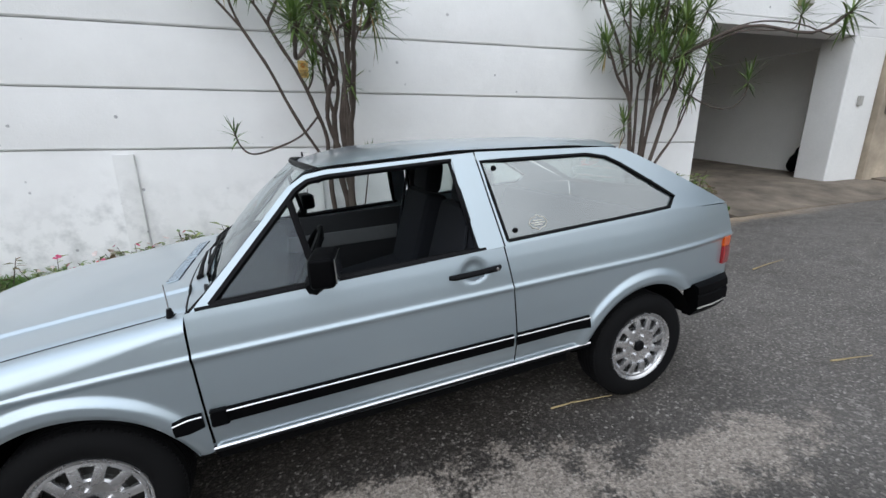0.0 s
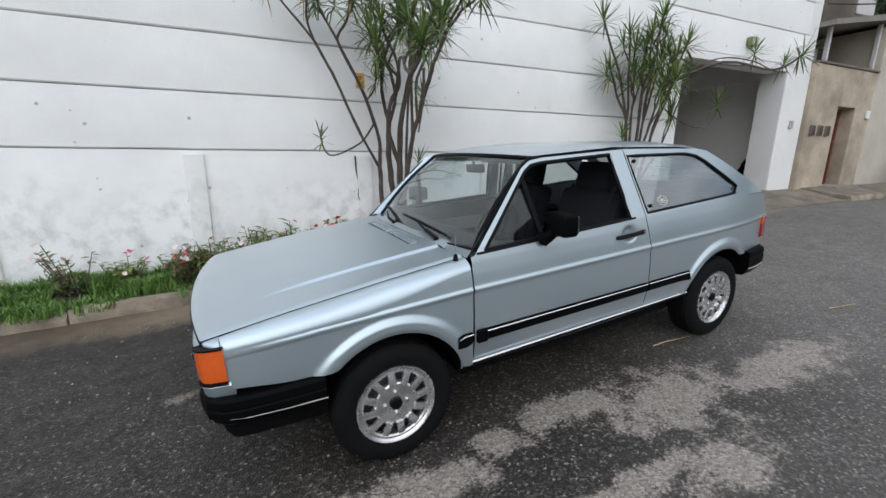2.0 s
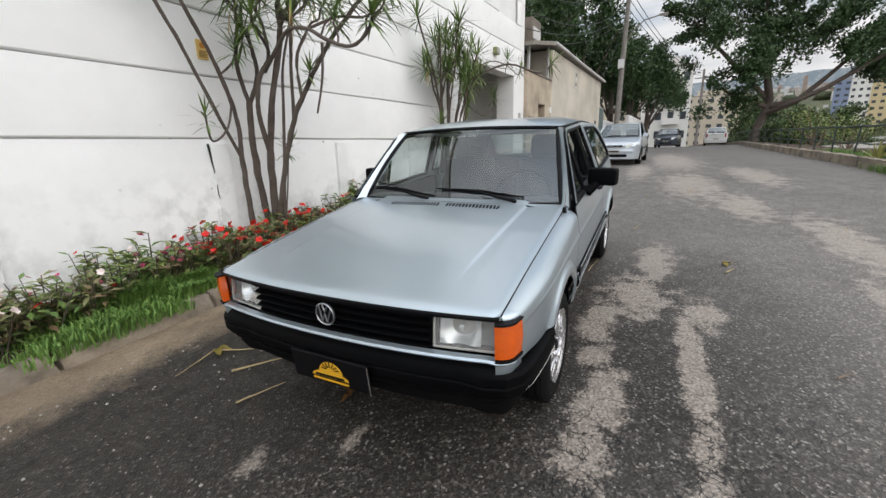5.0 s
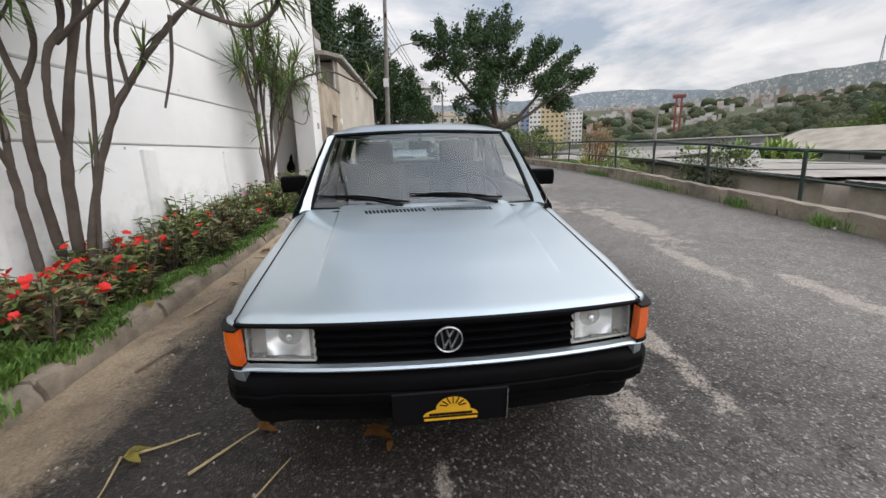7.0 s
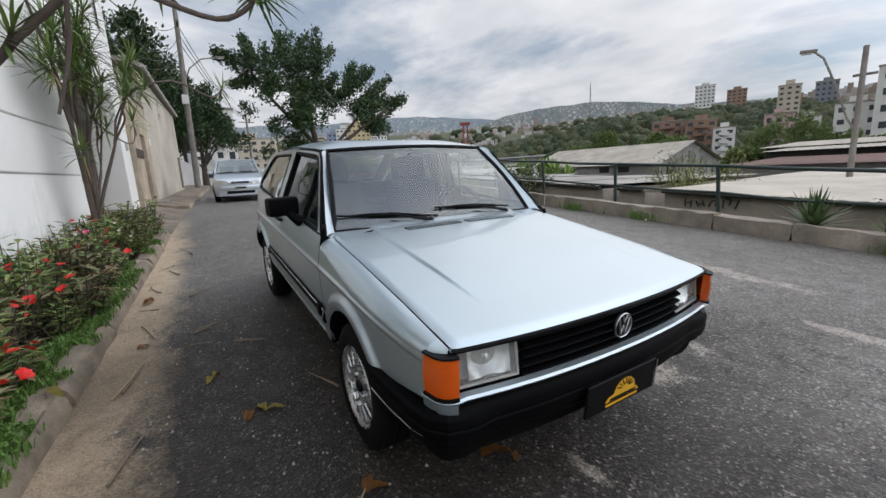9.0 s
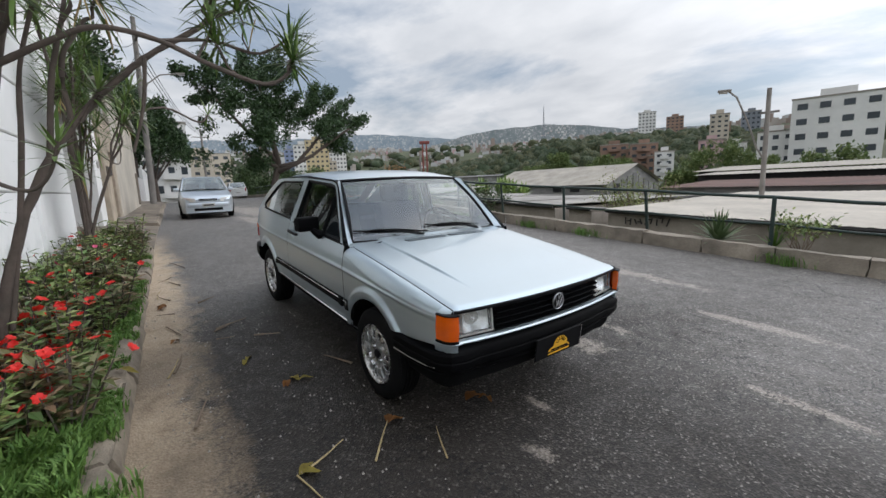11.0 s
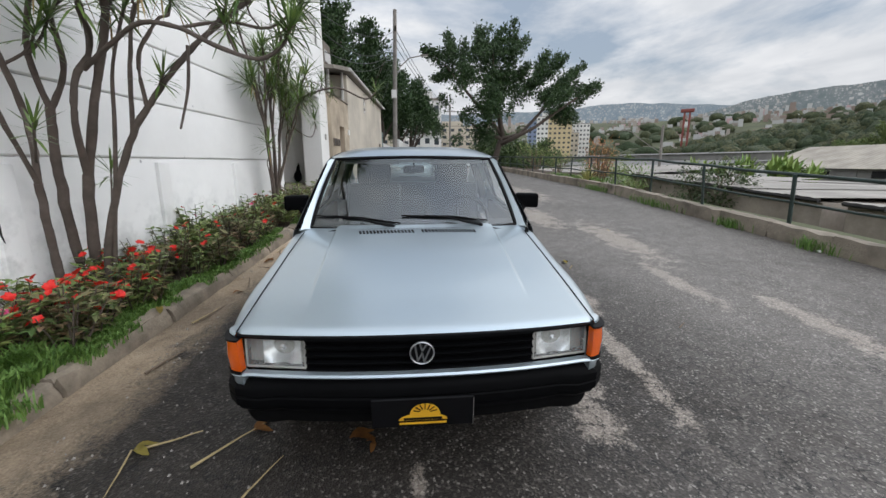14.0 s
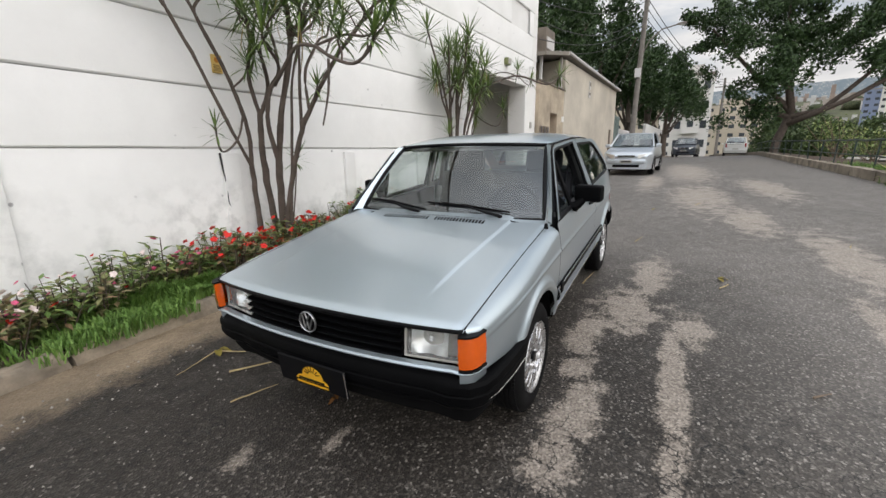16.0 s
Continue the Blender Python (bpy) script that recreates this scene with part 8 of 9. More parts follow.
        part("stalk", rod(bmesh.new(), (1.22, s * 0.70, 0.94), (1.22, s * 0.80, 0.96), 0.025), TRIM_BLACK, mr)
        part("side_strip", boxed(0.9, 3.0, s * 0.795 - 0.012, s * 0.795 + 0.012, 0.50, 0.56, 0.005, 1), TRIM_BLACK, c)
        for wx in (0.72, 3.05):
            w = part("wheel", lathe(bmesh.new(), [(0.17, 0.0), (0.27, -0.005), (0.285, 0.02), (0.285, 0.15), (0.2, 0.17)], 28, pose(wx, s * 0.80, 0.285, 0, 0, 0 if s < 0 else 180)), RUBBER, c, "black tyre")
            part("hubcap", lathe(bmesh.new(), [(0.0, 0.0), (0.06, -0.004), (0.15, 0.004), (0.185, 0.012)], 24, pose(wx, s * 0.80, 0.285, 0, 0, 0 if s < 0 else 180)), ALLOY, w, "silver hubcap")
            part("arch", tube(bmesh.new(), [(wx + 0.33 * math.cos(a), s * (half(wx, 0.5) - 0.005), 0.285 + 0.33 * math.sin(a)) for a in (math.pi * k / 14 for k in range(15))], 0.022, 6), TRIM_BLACK, c)
    part("grille", boxed(-0.045, 0.0, -0.27, 0.27, 0.60, 0.665, 0.01, 1), TRIM_BLACK, c)
    part("intake", boxed(-0.05, 0.0, -0.42, 0.42, 0.27, 0.36, 0.01, 1), TRIM_BLACK, c)
    part("bumper", boxed(-0.06, 0.10, -0.60, 0.60, 0.39, 0.53, 0.04, 2), paint, c)
    part("grille_bar", boxed(-0.055, -0.03, -0.26, 0.26, 0.628, 0.638), CHROME, c)
    pl = part("plate", boxed(-0.066, -0.055, -0.19, 0.19, 0.40, 0.51, 0.003, 1), LAMP_GREY, c)
    part("writing_bar", boxed(-0.069, -0.064, -0.15, 0.15, 0.435, 0.475), TRIM_BLACK, pl)
    part("plate", boxed(3.78, 3.80, -0.19, 0.19, 0.45, 0.56, 0.003, 1), LAMP_GREY, c)
    part("rear_bumper", boxed(3.64, 3.80, -0.70, 0.70, 0.28, 0.50, 0.04, 2), paint, c)
    part("dash", boxed(1.02, 1.35, -0.62, 0.62, 0.78, 0.95, 0.03, 1), DASH, c)
    for s in (-1, 1):
        part("seat", box(bmesh.new(), (0.16, 0.46, 0.7), pose(2.15, s * 0.33, 0.85, 0, 16, 0), 0.05, 2), FABRIC, c)
    part("underside", boxed(0.1, 3.6, -0.6, 0.6, 0.16, 0.30), WELL, c)
    return c


GLASS_DARK = glass("dark_reflecting_glass", (0.40, 0.46, 0.45), 0.0, 0.22)
SILVER = car_paint("pale_silver_paint", (0.60, 0.65, 0.70))
NAVY = car_paint("dark_blue_paint", (0.05, 0.06, 0.08), 0.5)
WHITE = car_paint("white_paint", (0.70, 0.70, 0.69), 0.1)
small_car("parked_car", pose(11.85, 2.03, gz(12.3), 0, -0.8, -4.3) @ Matrix.Diagonal((0.94, 0.94, 0.94, 1)), SILVER, "pale silver compact hatchback parked by the kerb")
small_car("parked_car", pose(33.0, -0.23, gh(33, 0), 0, 1.1, -7.5), NAVY, "dark blue compact car parked further up")
small_car("parked_car", pose(40.8, -4.3, gh(41, -4), 0, -1.1, 174), WHITE, "white car parked under the big tree")

# ---- sheds and roofs below the street ----
ROOF_PALE = surf("pale_fibre_cement_roof", (0.43, 0.39, 0.33), 0.9, vary=0.35, big=0.6, fine=6, bump=0.2, dist=0.01)
ROOF_GREY = surf("grey_metal_roof", (0.20, 0.195, 0.19), 0.9, vary=0.3, big=0.3, fine=5, bump=0.2, dist=0.01)
ROOF_RUST = surf("rusty_roof", (0.15, 0.085, 0.068), 0.9, vary=0.4, big=0.5, fine=6, bump=0.2, dist=0.01)
SHED_WALL = surf("grey_shed_boards", (0.30, 0.29, 0.28), 0.9, vary=0.35, big=0.5, fine=7, bump=0.3, dist=0.01)
DARK_GAP = surf("dark_opening", (0.02, 0.02, 0.022), 0.8, vary=0.2)


def corrugated(x0, x1, y0, y1, za, zb, pitch=0.30, amp=0.016, thick=0.03, ny=4):
    """A ribbed roof sheet, za at y0 and zb at y1, ribs along y."""
    n = int((x1 - x0) / pitch * 3)
    bm = bmesh.new()
    def fn(u, v):
        x = x0 + (x1 - x0) * u
        return Vector((x, y0 + (y1 - y0) * v, za + (zb - za) * v + amp * math.sin(x / pitch * math.tau)))
    sheet(fn, n, ny, 0, bm)
    return bm


def low_building(name, m, w, d, h, za, zb, roof_mat, wall_mat, label, doors=0):
    """A long low shed under a single ribbed roof; w along x, d along y."""
    x, y, z = m.translation
    b = thing(name, Matrix.Translation(swing(x, y, z)) @ Matrix.Rotation(radians(bearing(math.degrees(math.atan2(y - 3, x + 3)))[0]), 4, "Z") @ Matrix.Translation((-x, -y, -z)) @ m)
    tagged(b, label, "shed")
    part("wall", boxed(-w / 2, w / 2, -d / 2, d / 2, -h, min(za, zb) - 0.05), wall_mat, b)
    part("roof", corrugated(-w / 2 - 0.3, w / 2 + 0.3, -d / 2 - 0.4, d / 2 + 0.4, za, zb), roof_mat, b, angle=80)
    for k in range(doors):
        x = -w / 2 + w * (k + 0.5) / doors
        part("window", boxed(x - 0.5, x + 0.5, d / 2 - 0.02, d / 2 + 0.05, -1.0, -0.3), DARK_GAP, b)
    return b


STREET_WALL = surf("stained_brown_grey_render", (0.36, 0.315, 0.265), 0.95, vary=0.45, big=0.9, fine=14, bump=0.4, dist=0.01)
EAVE = surf("dark_roof_edge", (0.035, 0.033, 0.032), 0.9, vary=0.3)
ROOF_CREAM = surf("cream_fibre_cement_roof", (0.52, 0.47, 0.40), 0.9, vary=0.25, big=0.5, fine=5, bump=0.2, dist=0.01)
ROOF_SHEET = surf("weathered_grey_roof_sheets", (0.40, 0.375, 0.34), 0.9, vary=0.4, big=0.35, fine=4, bump=0.2, dist=0.01, each=0.25)


def street_shed(x0, x1, zfar, roof_mat, label, bays=1):
    """A shed whose back wall stands below the street; its roof sheets run from a dark eave to the far edge."""
    near = lambda x: 0.10 + 0.043 * x
    s = thing("warehouse", Matrix.Translation((x0, -8.3, -6.0)))
    tagged(s, label, "shed")
    bm = bmesh.new()
    n = int((x1 - x0) / 0.5)
    cols = []
    for i in range(n + 1):
        x = x0 + (x1 - x0) * i / n
        cols.append([bm.verts.new((x - x0, yy + 0.02 * noise.noise(Vector((x, 3, zz))), zz)) for yy, zz in ((0.0, -1.0), (0.0, near(x) + 5.86), (-13.6, zfar + 5.8), (-13.6, -1.0))])
    for p, q in zip(cols, cols[1:]):
        for j in range(3):
            bm.faces.new((p[j], q[j], q[j + 1], p[j + 1]))
    bm.faces.new(cols[0]); bm.faces.new(cols[-1][::-1])
    bmesh.ops.recalc_face_normals(bm, faces=bm.faces)
    part("wall", bm, STREET_WALL, s, "stained brown-grey rendered wall", angle=20)
    w = (x1 - x0) / bays
    for k in range(bays):
        a = x0 + w * k
        step = 0.03 * (k % 2)
        def fn(u, v, a=a, step=step):
            x = a + w * u
            return Vector((x - x0 + 0.35 * v, 0.16 - 13.8 * v, near(x) + 5.98 + step + (zfar - near(x)) * v + 0.012 * math.sin(x / 0.30 * math.tau) + 0.03 * noise.noise(Vector((x * 0.8, v * 5, 2)))))
        rf = sheet(fn, int(w * 9), 6, 0)
        part("roof", rf, roof_mat, s, angle=80)
        # near-black tube puts the shadow below the roof edge into the shape
        e = bmesh.new()
        pts = [(a - x0 + w * t, 0.13, near(a + w * t) + 5.92 + step) for t in (0, 0.25, 0.5, 0.75, 1)]
        tube(e, pts, 0.055, 6)
        part("eave", e, EAVE, s, "roof edge with its eave shadow put in as a dark strip")
    return s


shed = street_shed(-14.0, 4.3, 0.28, ROOF_CREAM, "long low shed with a cream roof and a stained wall")
scrawl = bmesh.new()
rg = random.Random(8)
for k in range(9):
    x, z = 16.4 + 0.16 * k, 5.93 + rg.uniform(-0.05, 0.05)
    box(scrawl, (0.035, 0.02, rg.uniform(0.14, 0.24)), pose(x, 0.04, z, 0, rg.uniform(-25, 25), 0))
    if k % 2:
        box(scrawl, (0.12, 0.02, 0.03), pose(x + 0.05, 0.041, z + rg.uniform(-0.08, 0.08)))
part("graffiti", scrawl, EAVE, shed, "faded dark scrawl on the wall")
street_shed(6.4, 15.5, 0.12, ROOF_SHEET, "low shed with stepped grey roof sheets and a stained wall", 4)
street_shed(4.9, 5.8, -0.9, ROOF_SHEET, "narrow low lean-to with a grey roof between the sheds")
low_building("warehouse", pose(24.0, -13.5, 0.0, 0, 0, 4), 12, 9, 8, 0.10, -0.45, ROOF_SHEET, SHED_WALL, "low warehouse with a stained pale roof")
low_building("warehouse", pose(38.0, -17.0, 0.0, 0, 0, 8), 20, 10, 8, 0.6, 0.0, ROOF_SHEET, SHED_WALL, "low white warehouse with a grey metal roof", 6)
low_building("warehouse", pose(55.0, -27.0, 0.0, 0, 0, 12), 34, 9, 8, 0.9, 0.3, ROOF_GREY, GARAGE_GREY, "long pale warehouse with a grey roof", 8)
low_building("warehouse", pose(-0.3, -25.3, 0.0, 0, 0, -1), 22, 6, 8, 0.30, 0.0, ROOF_RUST, SHED_WALL, "broad shed with a patched rusty roof")
low_building("warehouse", pose(92.0, -58.0, 1.2, 0, 0, 20), 60, 16, 9, 1.2, 0.6, ROOF_GREY, SHED_WALL, "long grey factory roof in the valley")
low_building("warehouse", pose(-1.5, -37.0, 0.0, 0, 0, -3), 32, 5, 9, 1.15, 0.75, ROOF_PALE, EAVE, "low shed with a pale roof strip")
low_building("warehouse", pose(-2.5, -31.0, 0.0, 0, 0, -2), 29, 3, 9, 0.75, 0.55, ROOF_PALE, EAVE, "narrow shed with a stained pale roof")


def gable_shed():
    u, v = Vector((1, -0.05, 0)).normalized(), Vector((-0.05, -1, 0)).normalized()
    s = thing("gabled_shed", Matrix.Translation((22.0, -37.7, 0.34)))
    tagged(s, "grey board shed with a pale gabled roof", "shed")
    P = lambda a, b, z: u * a + v * b + Vector((0, 0, z))
    ln, wd, ez, rz = 19.0, 11.0, 0.35, 2.5
    bm = bmesh.new()
    for a in (0.0, ln):
        bm.faces.new([bm.verts.new(P(a, b, z)) for b, z in ((0.2, -6), (wd - 0.2, -6), (wd - 0.2, ez), (wd / 2, rz - 0.08), (0.2, ez))])
    for b in (0.2, wd - 0.2):
        bm.faces.new([bm.verts.new(P(a, b, z)) for a, z in ((0, -6), (ln, -6), (ln, ez), (0, ez))])
    part("wall", bm, SHED_WALL, s, angle=20)
    for b0, b1 in ((-0.4, wd / 2), (wd + 0.4, wd / 2)):
        rf = bmesh.new()
        sheet(lambda p, q, b0=b0, b1=b1: P(-0.5 + (ln + 1) * p, b0 + (b1 - b0) * q, ez - 0.1 + (rz - ez + 0.1) * q + 0.012 * math.sin(p * 260)), 260, 3, 0, rf)
        part("roof", rf, ROOF_PALE, s, angle=80)
    for k in range(7):
        part("window", box(bmesh.new(), (1.3, 0.12, 0.6), Matrix.Translation(P(1.6 + 2.6 * k, 0.17, -0.25)), 0.02, 1), DARK_GAP if k % 3 else SHED_WALL, s)
    for k in range(9):
        part("board", box(bmesh.new(), (0.08, 0.9, 2.4 + 1.5 * (1 - abs(k - 4) / 4)), Matrix.Translation(P(-0.03, 1.0 + 1.15 * k, -1.2 + 0.7 * (1 - abs(k - 4) / 4)))), SHED_WALL if k % 2 else ROOF_GREY, s)
    part("window", box(bmesh.new(), (0.1, 1.2, 1.2), Matrix.Translation(P(-0.08, 2.0, -0.3))), DARK_GAP, s)


gable_shed()

# ---- the city across the valley ----
PANE = surf("far_window", (0.06, 0.07, 0.08), 0.2, vary=0.3, big=0.2, fine=2, bump=0)
C_WHITE = surf("far_white_render", (0.72, 0.71, 0.68), 0.9, vary=0.15, big=0.1, fine=1.0, bump=0)
C_BEIGE = surf("far_beige_render", (0.52, 0.46, 0.37), 0.9, vary=0.15, big=0.1, fine=1.0, bump=0)
C_YELLOW = surf("far_yellow_render", (0.58, 0.47, 0.28), 0.9, vary=0.12, big=0.1, fine=1.0, bump=0)
C_BRICK = surf("far_brick", (0.30, 0.195, 0.145), 0.9, vary=0.35, big=0.2, fine=1.2, bump=0)
C_PINK = surf("far_pink_render", (0.54, 0.37, 0.37), 0.9, vary=0.15, big=0.1, fine=1.0, bump=0)
C_GREY = surf("far_grey_glass", (0.20, 0.22, 0.25), 0.4, vary=0.2, big=0.1, fine=1.0, bump=0)
C_RED = surf("red_steel", (0.24, 0.065, 0.055), 0.8, vary=0.2, big=0.2, fine=1.0, bump=0)
C_BLUE = surf("far_blue_panels", (0.20, 0.25, 0.38), 0.6, vary=0.2, big=0.1, fine=1.0, bump=0)


def aim(x, y):
    return math.degrees(math.atan2(y - 3, x + 3))


def tower(x, y, w, d, z0, z1, floors, cols, mat, label, name="apartment_building", balcony=False):
    """A far building with its windows, face towards the street."""
    x, y, z = swing(x, y, z0)
    b = thing(name, pose(x, y, z, 0, 0, aim(x, y)))
    tagged(b, label, "building", "buildings across the valley")
    h = z1 - z0
    part("wall", boxed(-d / 2, d / 2, -w / 2, w / 2, -6, h), mat, b)
    part("roof", boxed(-d / 2 - 0.15, d / 2 + 0.15, -w / 2 - 0.15, w / 2 + 0.15, h, h + 0.35), CONCRETE, b)
    part("roof_block", boxed(-d * 0.2, d * 0.2, -w * 0.2, w * 0.2, h + 0.35, h + 0.35 + min(2.2, h * 0.14)), mat, b)
    fh, cw = h / floors, w / cols
    win = slab = None
    for i in range(floors):
        for j in range(cols):
            m = Matrix.Translation((-d / 2 - 0.02, -w / 2 + cw * (j + 0.5), fh * (i + 0.5)))
            if win is None:
                win = part("window", boxed(-0.05, 0.05, -cw * 0.24, cw * 0.24, -fh * 0.20, fh * 0.20), PANE, b, m=m)
            else:
                again(win, m)
        if balcony:
            m = Matrix.Translation((-d / 2 - 0.5, 0, fh * i + 0.2))
            if slab is None:
                slab = part("balcony", boxed(-0.5, 0.5, -w * 0.22, w * 0.22, -0.1, 0.8), mat, b, m=m)
            else:
                again(slab, m)
    return b


for x, y, w, d, z0, z1, fl, co, mat, lab, bal in (
        (204, -361, 14, 12, 26, 51, 9, 5, C_WHITE, "tall white apartment block on the ridge", False),
        (185, -371, 13, 12, 24, 45.0, 8, 4, C_BRICK, "reddish apartment block on the ridge", False),
        (92, -228, 8, 8, 8, 26, 8, 3, C_BEIGE, "narrow beige apartment block above the woods", False),
        (97, -279, 9, 9, 18, 30.5, 5, 4, C_GREY, "dark glass office block behind the houses", False),
        (104, -262, 7, 8, 14, 25, 5, 3, C_BRICK, "brownish block beside the beige one", False),
        (42, -141, 8, 12, -2, 9.5, 4, 3, C_WHITE, "large plain white building above the valley", False),
        (30, -142, 17, 16, -2, 16.5, 5, 4, C_WHITE, "broad white industrial building above the valley", False),
        (55.5, -134.5, 6.5, 8, 0, 8.8, 3, 3, C_PINK, "pink painted house on the hillside", False),
        (50, -137, 5, 8, 0, 7.4, 2, 2, C_WHITE, "small white house on the hillside", False),
        (85, -131, 9, 8, 1, 10.4, 4, 3, C_BRICK, "bare brick house of four floors on the hillside", True),
        (72, -127, 8, 8, 0, 9.4, 4, 3, C_BRICK, "unfinished brick house on the hillside", True),
        (77, -131, 6, 7, 0, 8.4, 3, 2, C_BRICK, "small bare brick house on the hillside", False),
        (62, -120.5, 5, 6, -2, 6.2, 4, 2, C_WHITE, "narrow white house with open balconies", True),
        (66.5, -124, 4.5, 6, -2, 5.4, 3, 2, C_BRICK, "low brick house on the hillside", False),
        (242.5, -80.5, 13, 12, -4, 27.8, 12, 5, C_YELLOW, "tall yellow apartment tower in the valley", False),
        (245.5, -72.5, 9, 12, -4, 25.3, 11, 4, C_WHITE, "tall white apartment tower in the valley", False),
        (247.5, -66, 5.5, 12, -4, 23, 11, 2, C_BLUE, "blue and white apartment tower in the valley", False),
        (276, -106, 11, 12, -4, 23.6, 10, 5, C_WHITE, "white apartment block with dark windows", False),
        (262, -94, 10, 12, -4, 17, 7, 4, C_BEIGE, "beige apartment block in the valley", False),
        (76, 0.2, 5.0, 8, 0.5, 11.6, 4, 3, C_WHITE, "pale house with green glass rising up the street", True),
        (150, 18, 20, 12, -2, 15, 6, 6, C_BEIGE, "beige apartment block beyond the street", False),
        (170, 6, 22, 12, -2, 19, 7, 7, C_WHITE, "white apartment block beyond the street", False),
        (190, -14, 24, 12, -2, 16, 6, 7, C_BEIGE, "wide apartment block beyond the street", False)):
    tower(x, y, w, d, z0, z1, fl, co, mat, lab, balcony=bal)

# red lattice tower with a cross beam
rt = thing("red_tower", pose(282, -198, 20, 0, 0, aim(282, -198)))
rt.scale = (0.7, 0.7, 0.8)
tagged(rt, "red steel water tower among the houses", "tower")
part("shaft", boxed(-1.4, 1.4, -3.2, -1.4, -10, 19, 0.1, 1), C_RED, rt)
part("shaft", boxed(-1.4, 1.4, 1.4, 3.2, -10, 19, 0.1, 1), C_RED, rt)
part("head", boxed(-2, 2, -6.0, 6.0, 19, 22, 0.4, 1), C_RED, rt)
part("cabin", boxed(-1.3, 1.3, -2.6, 2.6, 8, 11), C_WHITE, rt)
ant = thing("radio_mast", pose(556, -694, 81))
tagged(ant, "thin grey radio mast on the far ridge", "mast")
mast = bmesh.new()
for k in range(3):
    a = k * math.tau / 3
    rod(mast, (3 * math.cos(a), 3 * math.sin(a), -10), (0.3 * math.cos(a), 0.3 * math.sin(a), 68), 0.55, 0.3, 5)
part("lattice", mast, C_GREY, ant)
part("tip", rod(bmesh.new(), (0, 0, 60), (0, 0, 74), 0.4, 0.2, 5), C_GREY, ant)

# houses over the far hillsides
def hillside():
    rnd = random.Random(90)
    # renders paled and greyed: distance haze put into the house colours
    cols = (surf("hazy_white_render", (0.50, 0.50, 0.49), 0.9, vary=0.15, big=0.1, fine=1.0, bump=0), surf("hazy_beige_render", (0.40, 0.36, 0.32), 0.9, vary=0.15, big=0.1, fine=1.0, bump=0), surf("hazy_brick", (0.30, 0.235, 0.20), 0.9, vary=0.2, big=0.1, fine=1.0, bump=0), C_PINK)
    sets = {m: ([], []) for m in cols}
    made = 0
    while made < 1900:
        az, r = radians(rnd.uniform(-83, -10)), rnd.uniform(370, 900)
        x, y = r * math.cos(az), r * math.sin(az)
        if noise.noise(Vector((x / 70, y / 70, 2))) < -0.05:
            continue
        w, d, h = rnd.uniform(3, 7), rnd.uniform(3, 7), rnd.choice((2.5, 3, 4, 5, 7)) * rnd.uniform(0.8, 1.2)
        if rnd.random() < 0.02:
            h *= 2.2
        z = hill(x, y)
        mat = rnd.choices(cols, (6, 5, 4, 0.4))[0]
        verts, faces = sets[mat]
        i = len(verts)
        c, s = math.cos(az), math.sin(az)
        for dz in (-3, h):
            for a, b in ((-d / 2, -w / 2), (d / 2, -w / 2), (d / 2, w / 2), (-d / 2, w / 2)):
                verts.append((x + a * c - b * s, y + a * s + b * c, z + dz))
        faces.extend([(i, i + 1, i + 5, i + 4), (i + 1, i + 2, i + 6, i + 5), (i + 2, i + 3, i + 7, i + 6), (i + 3, i, i + 4, i + 7), (i + 4, i + 5, i + 6, i + 7)])
        made += 1
    for k, (mat, (verts, faces)) in enumerate(sets.items()):
        me = bpy.data.meshes.new("hillside_houses")
        me.from_pydata(verts, [], faces)
        me.materials.append(mat)
        tagged(new("hillside_houses", me), "crowded small houses over the far hillside", "houses", kind="stuff")


hillside()


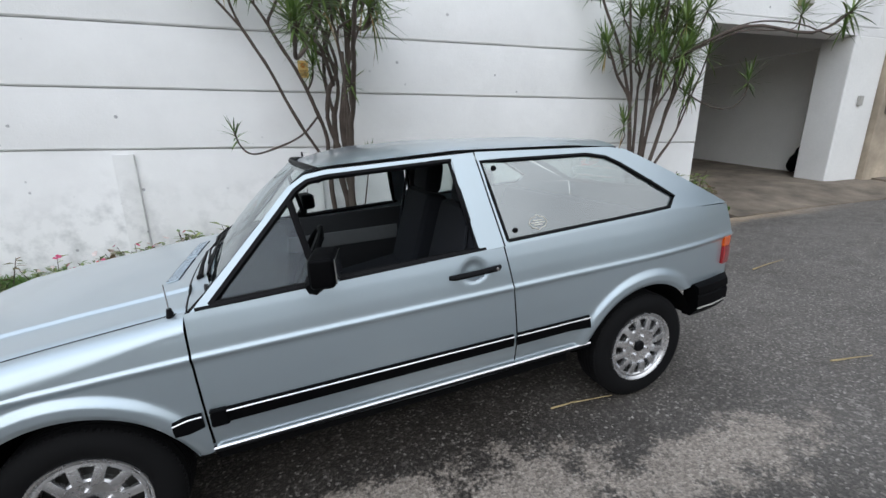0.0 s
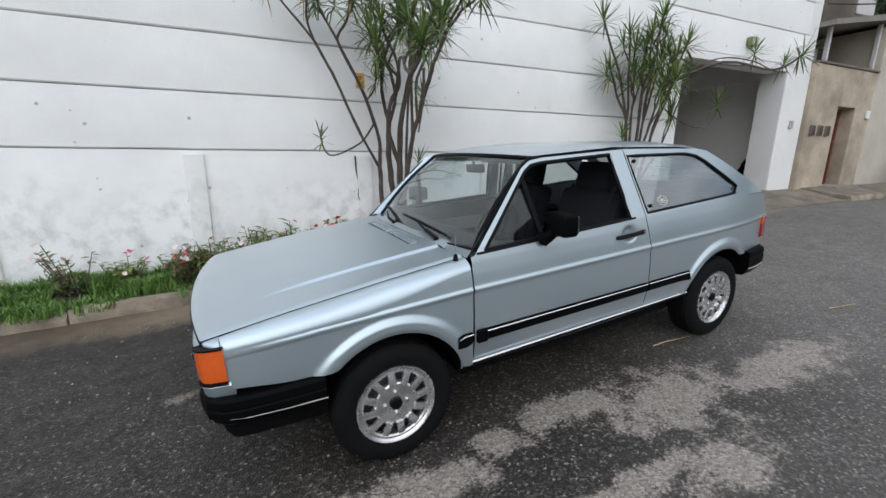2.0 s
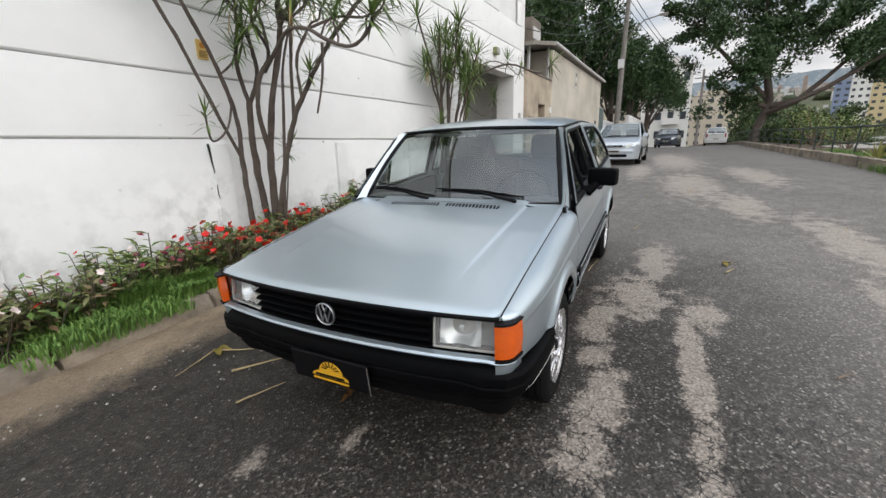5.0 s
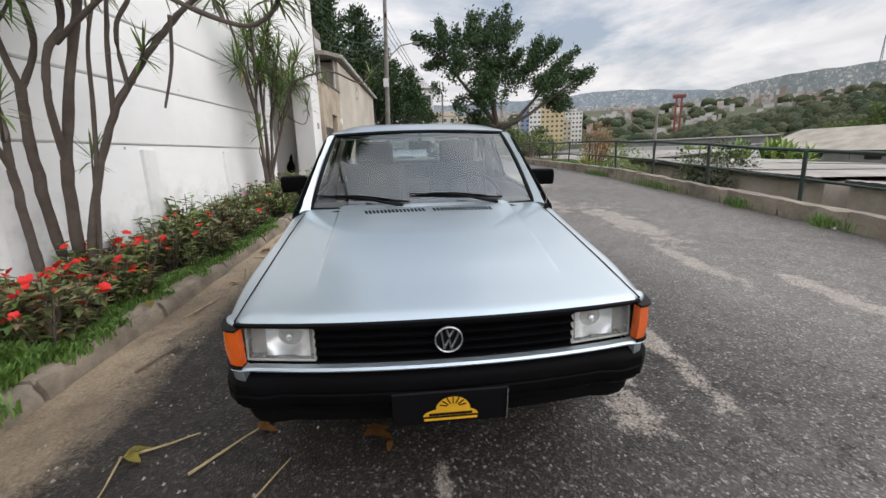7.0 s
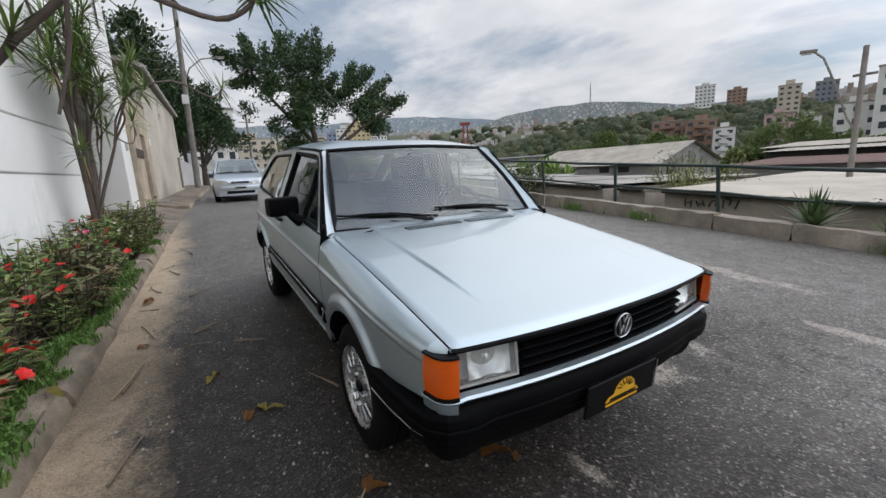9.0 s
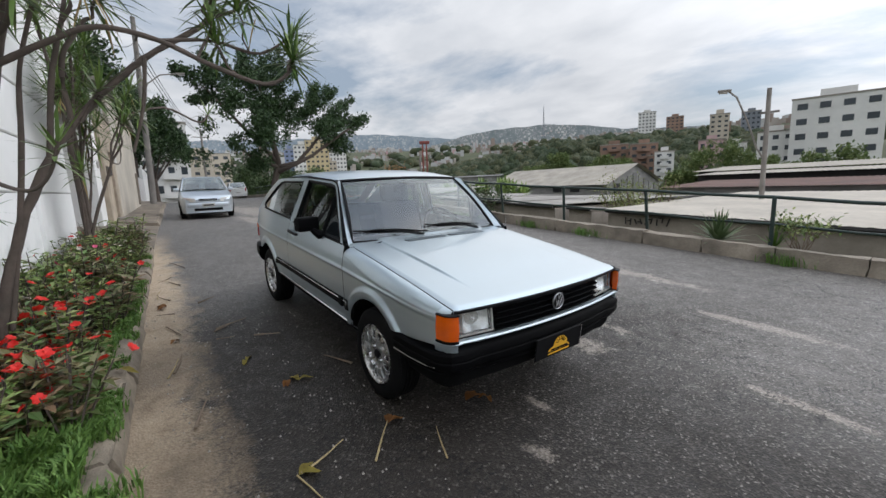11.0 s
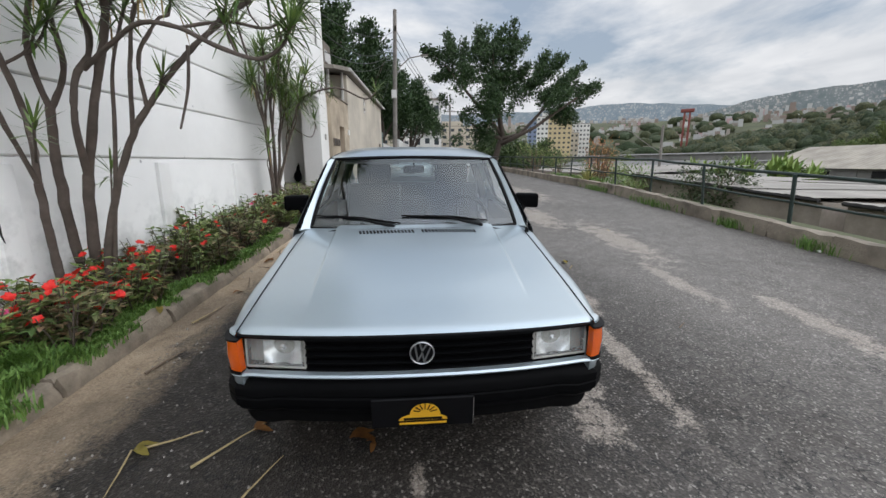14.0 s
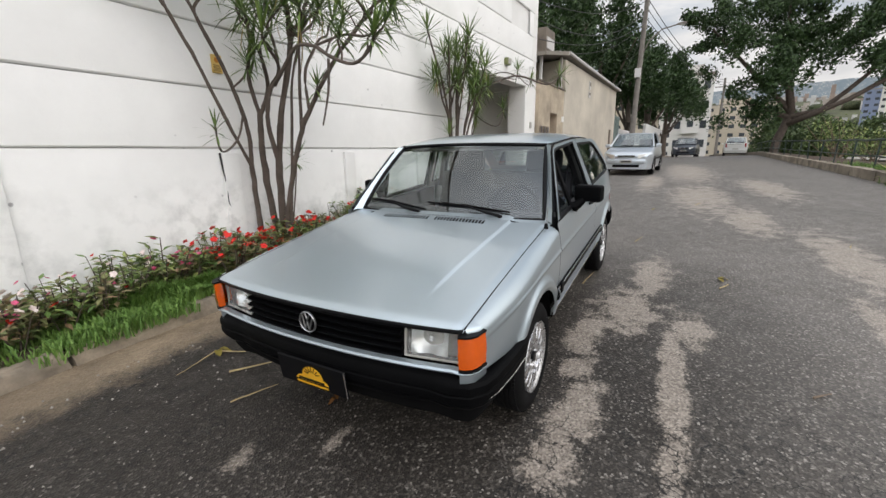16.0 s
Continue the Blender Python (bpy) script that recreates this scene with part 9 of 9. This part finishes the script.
def woods():
    rnd = random.Random(17)
    verts, faces = [], []
    blob = bmesh.new()
    bmesh.ops.create_icosphere(blob, subdivisions=2, radius=1.0)
    bv, bf = [v.co.copy() for v in blob.verts], [[v.index for v in f.verts] for f in blob.faces]
    blob.free()
    def clump(x, y, z, r, h):
        i = len(verts)
        k = rnd.uniform(0, 50)
        for v in bv:
            f = 1 + 0.42 * noise.noise(v * 1.7 + Vector((k, 0, 0))) + 0.22 * noise.noise(v * 4.5 + Vector((0, k, 0)))
            verts.append((x + v.x * r * f, y + v.y * r * f, z + h * 0.5 + v.z * h * 0.6 * f))
        faces.extend([[i + q for q in f] for f in bf])
    for k in range(900):
        az = radians(rnd.uniform(-75, -36))
        r = rnd.gauss(285, 34)
        x, y = r * math.cos(az), r * math.sin(az)
        clump(x, y, hill(x, y) - 1, rnd.uniform(2.4, 6.5), rnd.uniform(4.5, 9.5))
    for k in range(420):
        az = radians(rnd.uniform(-87, 3))
        r = rnd.uniform(300, 700)
        x, y = r * math.cos(az), r * math.sin(az)
        if noise.noise(Vector((x / 90, y / 90, 9))) > -0.15:
            clump(x, y, hill(x, y) - 2, rnd.uniform(5, 11), rnd.uniform(6, 12))
    for k in range(150):
        az, r = radians(rnd.uniform(-83, -10)), rnd.uniform(70, 150)
        x, y = r * math.cos(az), r * math.sin(az)
        clump(x, y, hill(x, y), rnd.uniform(1.5, 3.4), rnd.uniform(3, 8.5))
    me = bpy.data.meshes.new("far_woods")
    me.from_pydata(verts, [], faces)
    m = Nodes("far_woods_leaves")
    p = m.position()
    g = m.t.nodes.new("ShaderNodeNewGeometry")
    col = m.mix(g.outputs["Random Per Island"], (0.040, 0.065, 0.024), (0.125, 0.120, 0.055))
    col = m.mix(m.span(m.noise(p, 0.9, 5), 0.35, 0.65), col, (0.015, 0.030, 0.012))
    m.colour(col); m.set(Roughness=0.9); m.bump(m.noise(p, 1.3, 5), 1.0, 1.0)
    me.materials.append(m.mat)
    me.shade_smooth()
    tagged(new("far_woods", me), "dark green woods across the valley", "trees", kind="stuff")


woods()
for i, (x, y, w, h) in enumerate(((46, -72, 8, 9.5), (57, -66, 7, 8), (34, -74, 7, 7), (14, -70, 9, 9), (24, -80, 8, 8.5), (84, -40, 8, 8), (78, -84, 9, 10))):
    leafy_mass("valley_tree", x, y, -6.5, w, h, w, 130 + i, "broad green tree among the sheds", 46, 0.45, VALLEY_LEAF)
for i, (x, y, z, w, h) in enumerate(((45.1, -54.0, -2.8, 5.5, 7.6), (39.0, -59.5, -2.6, 8.0, 5.9), (25.5, -66.0, -2.6, 9.0, 6.8))):
    leafy_mass("valley_tree", x, y, z, w, h, w, 150 + i, "leafy light green tree among the sheds", 60, 0.34, VALLEY_LEAF)
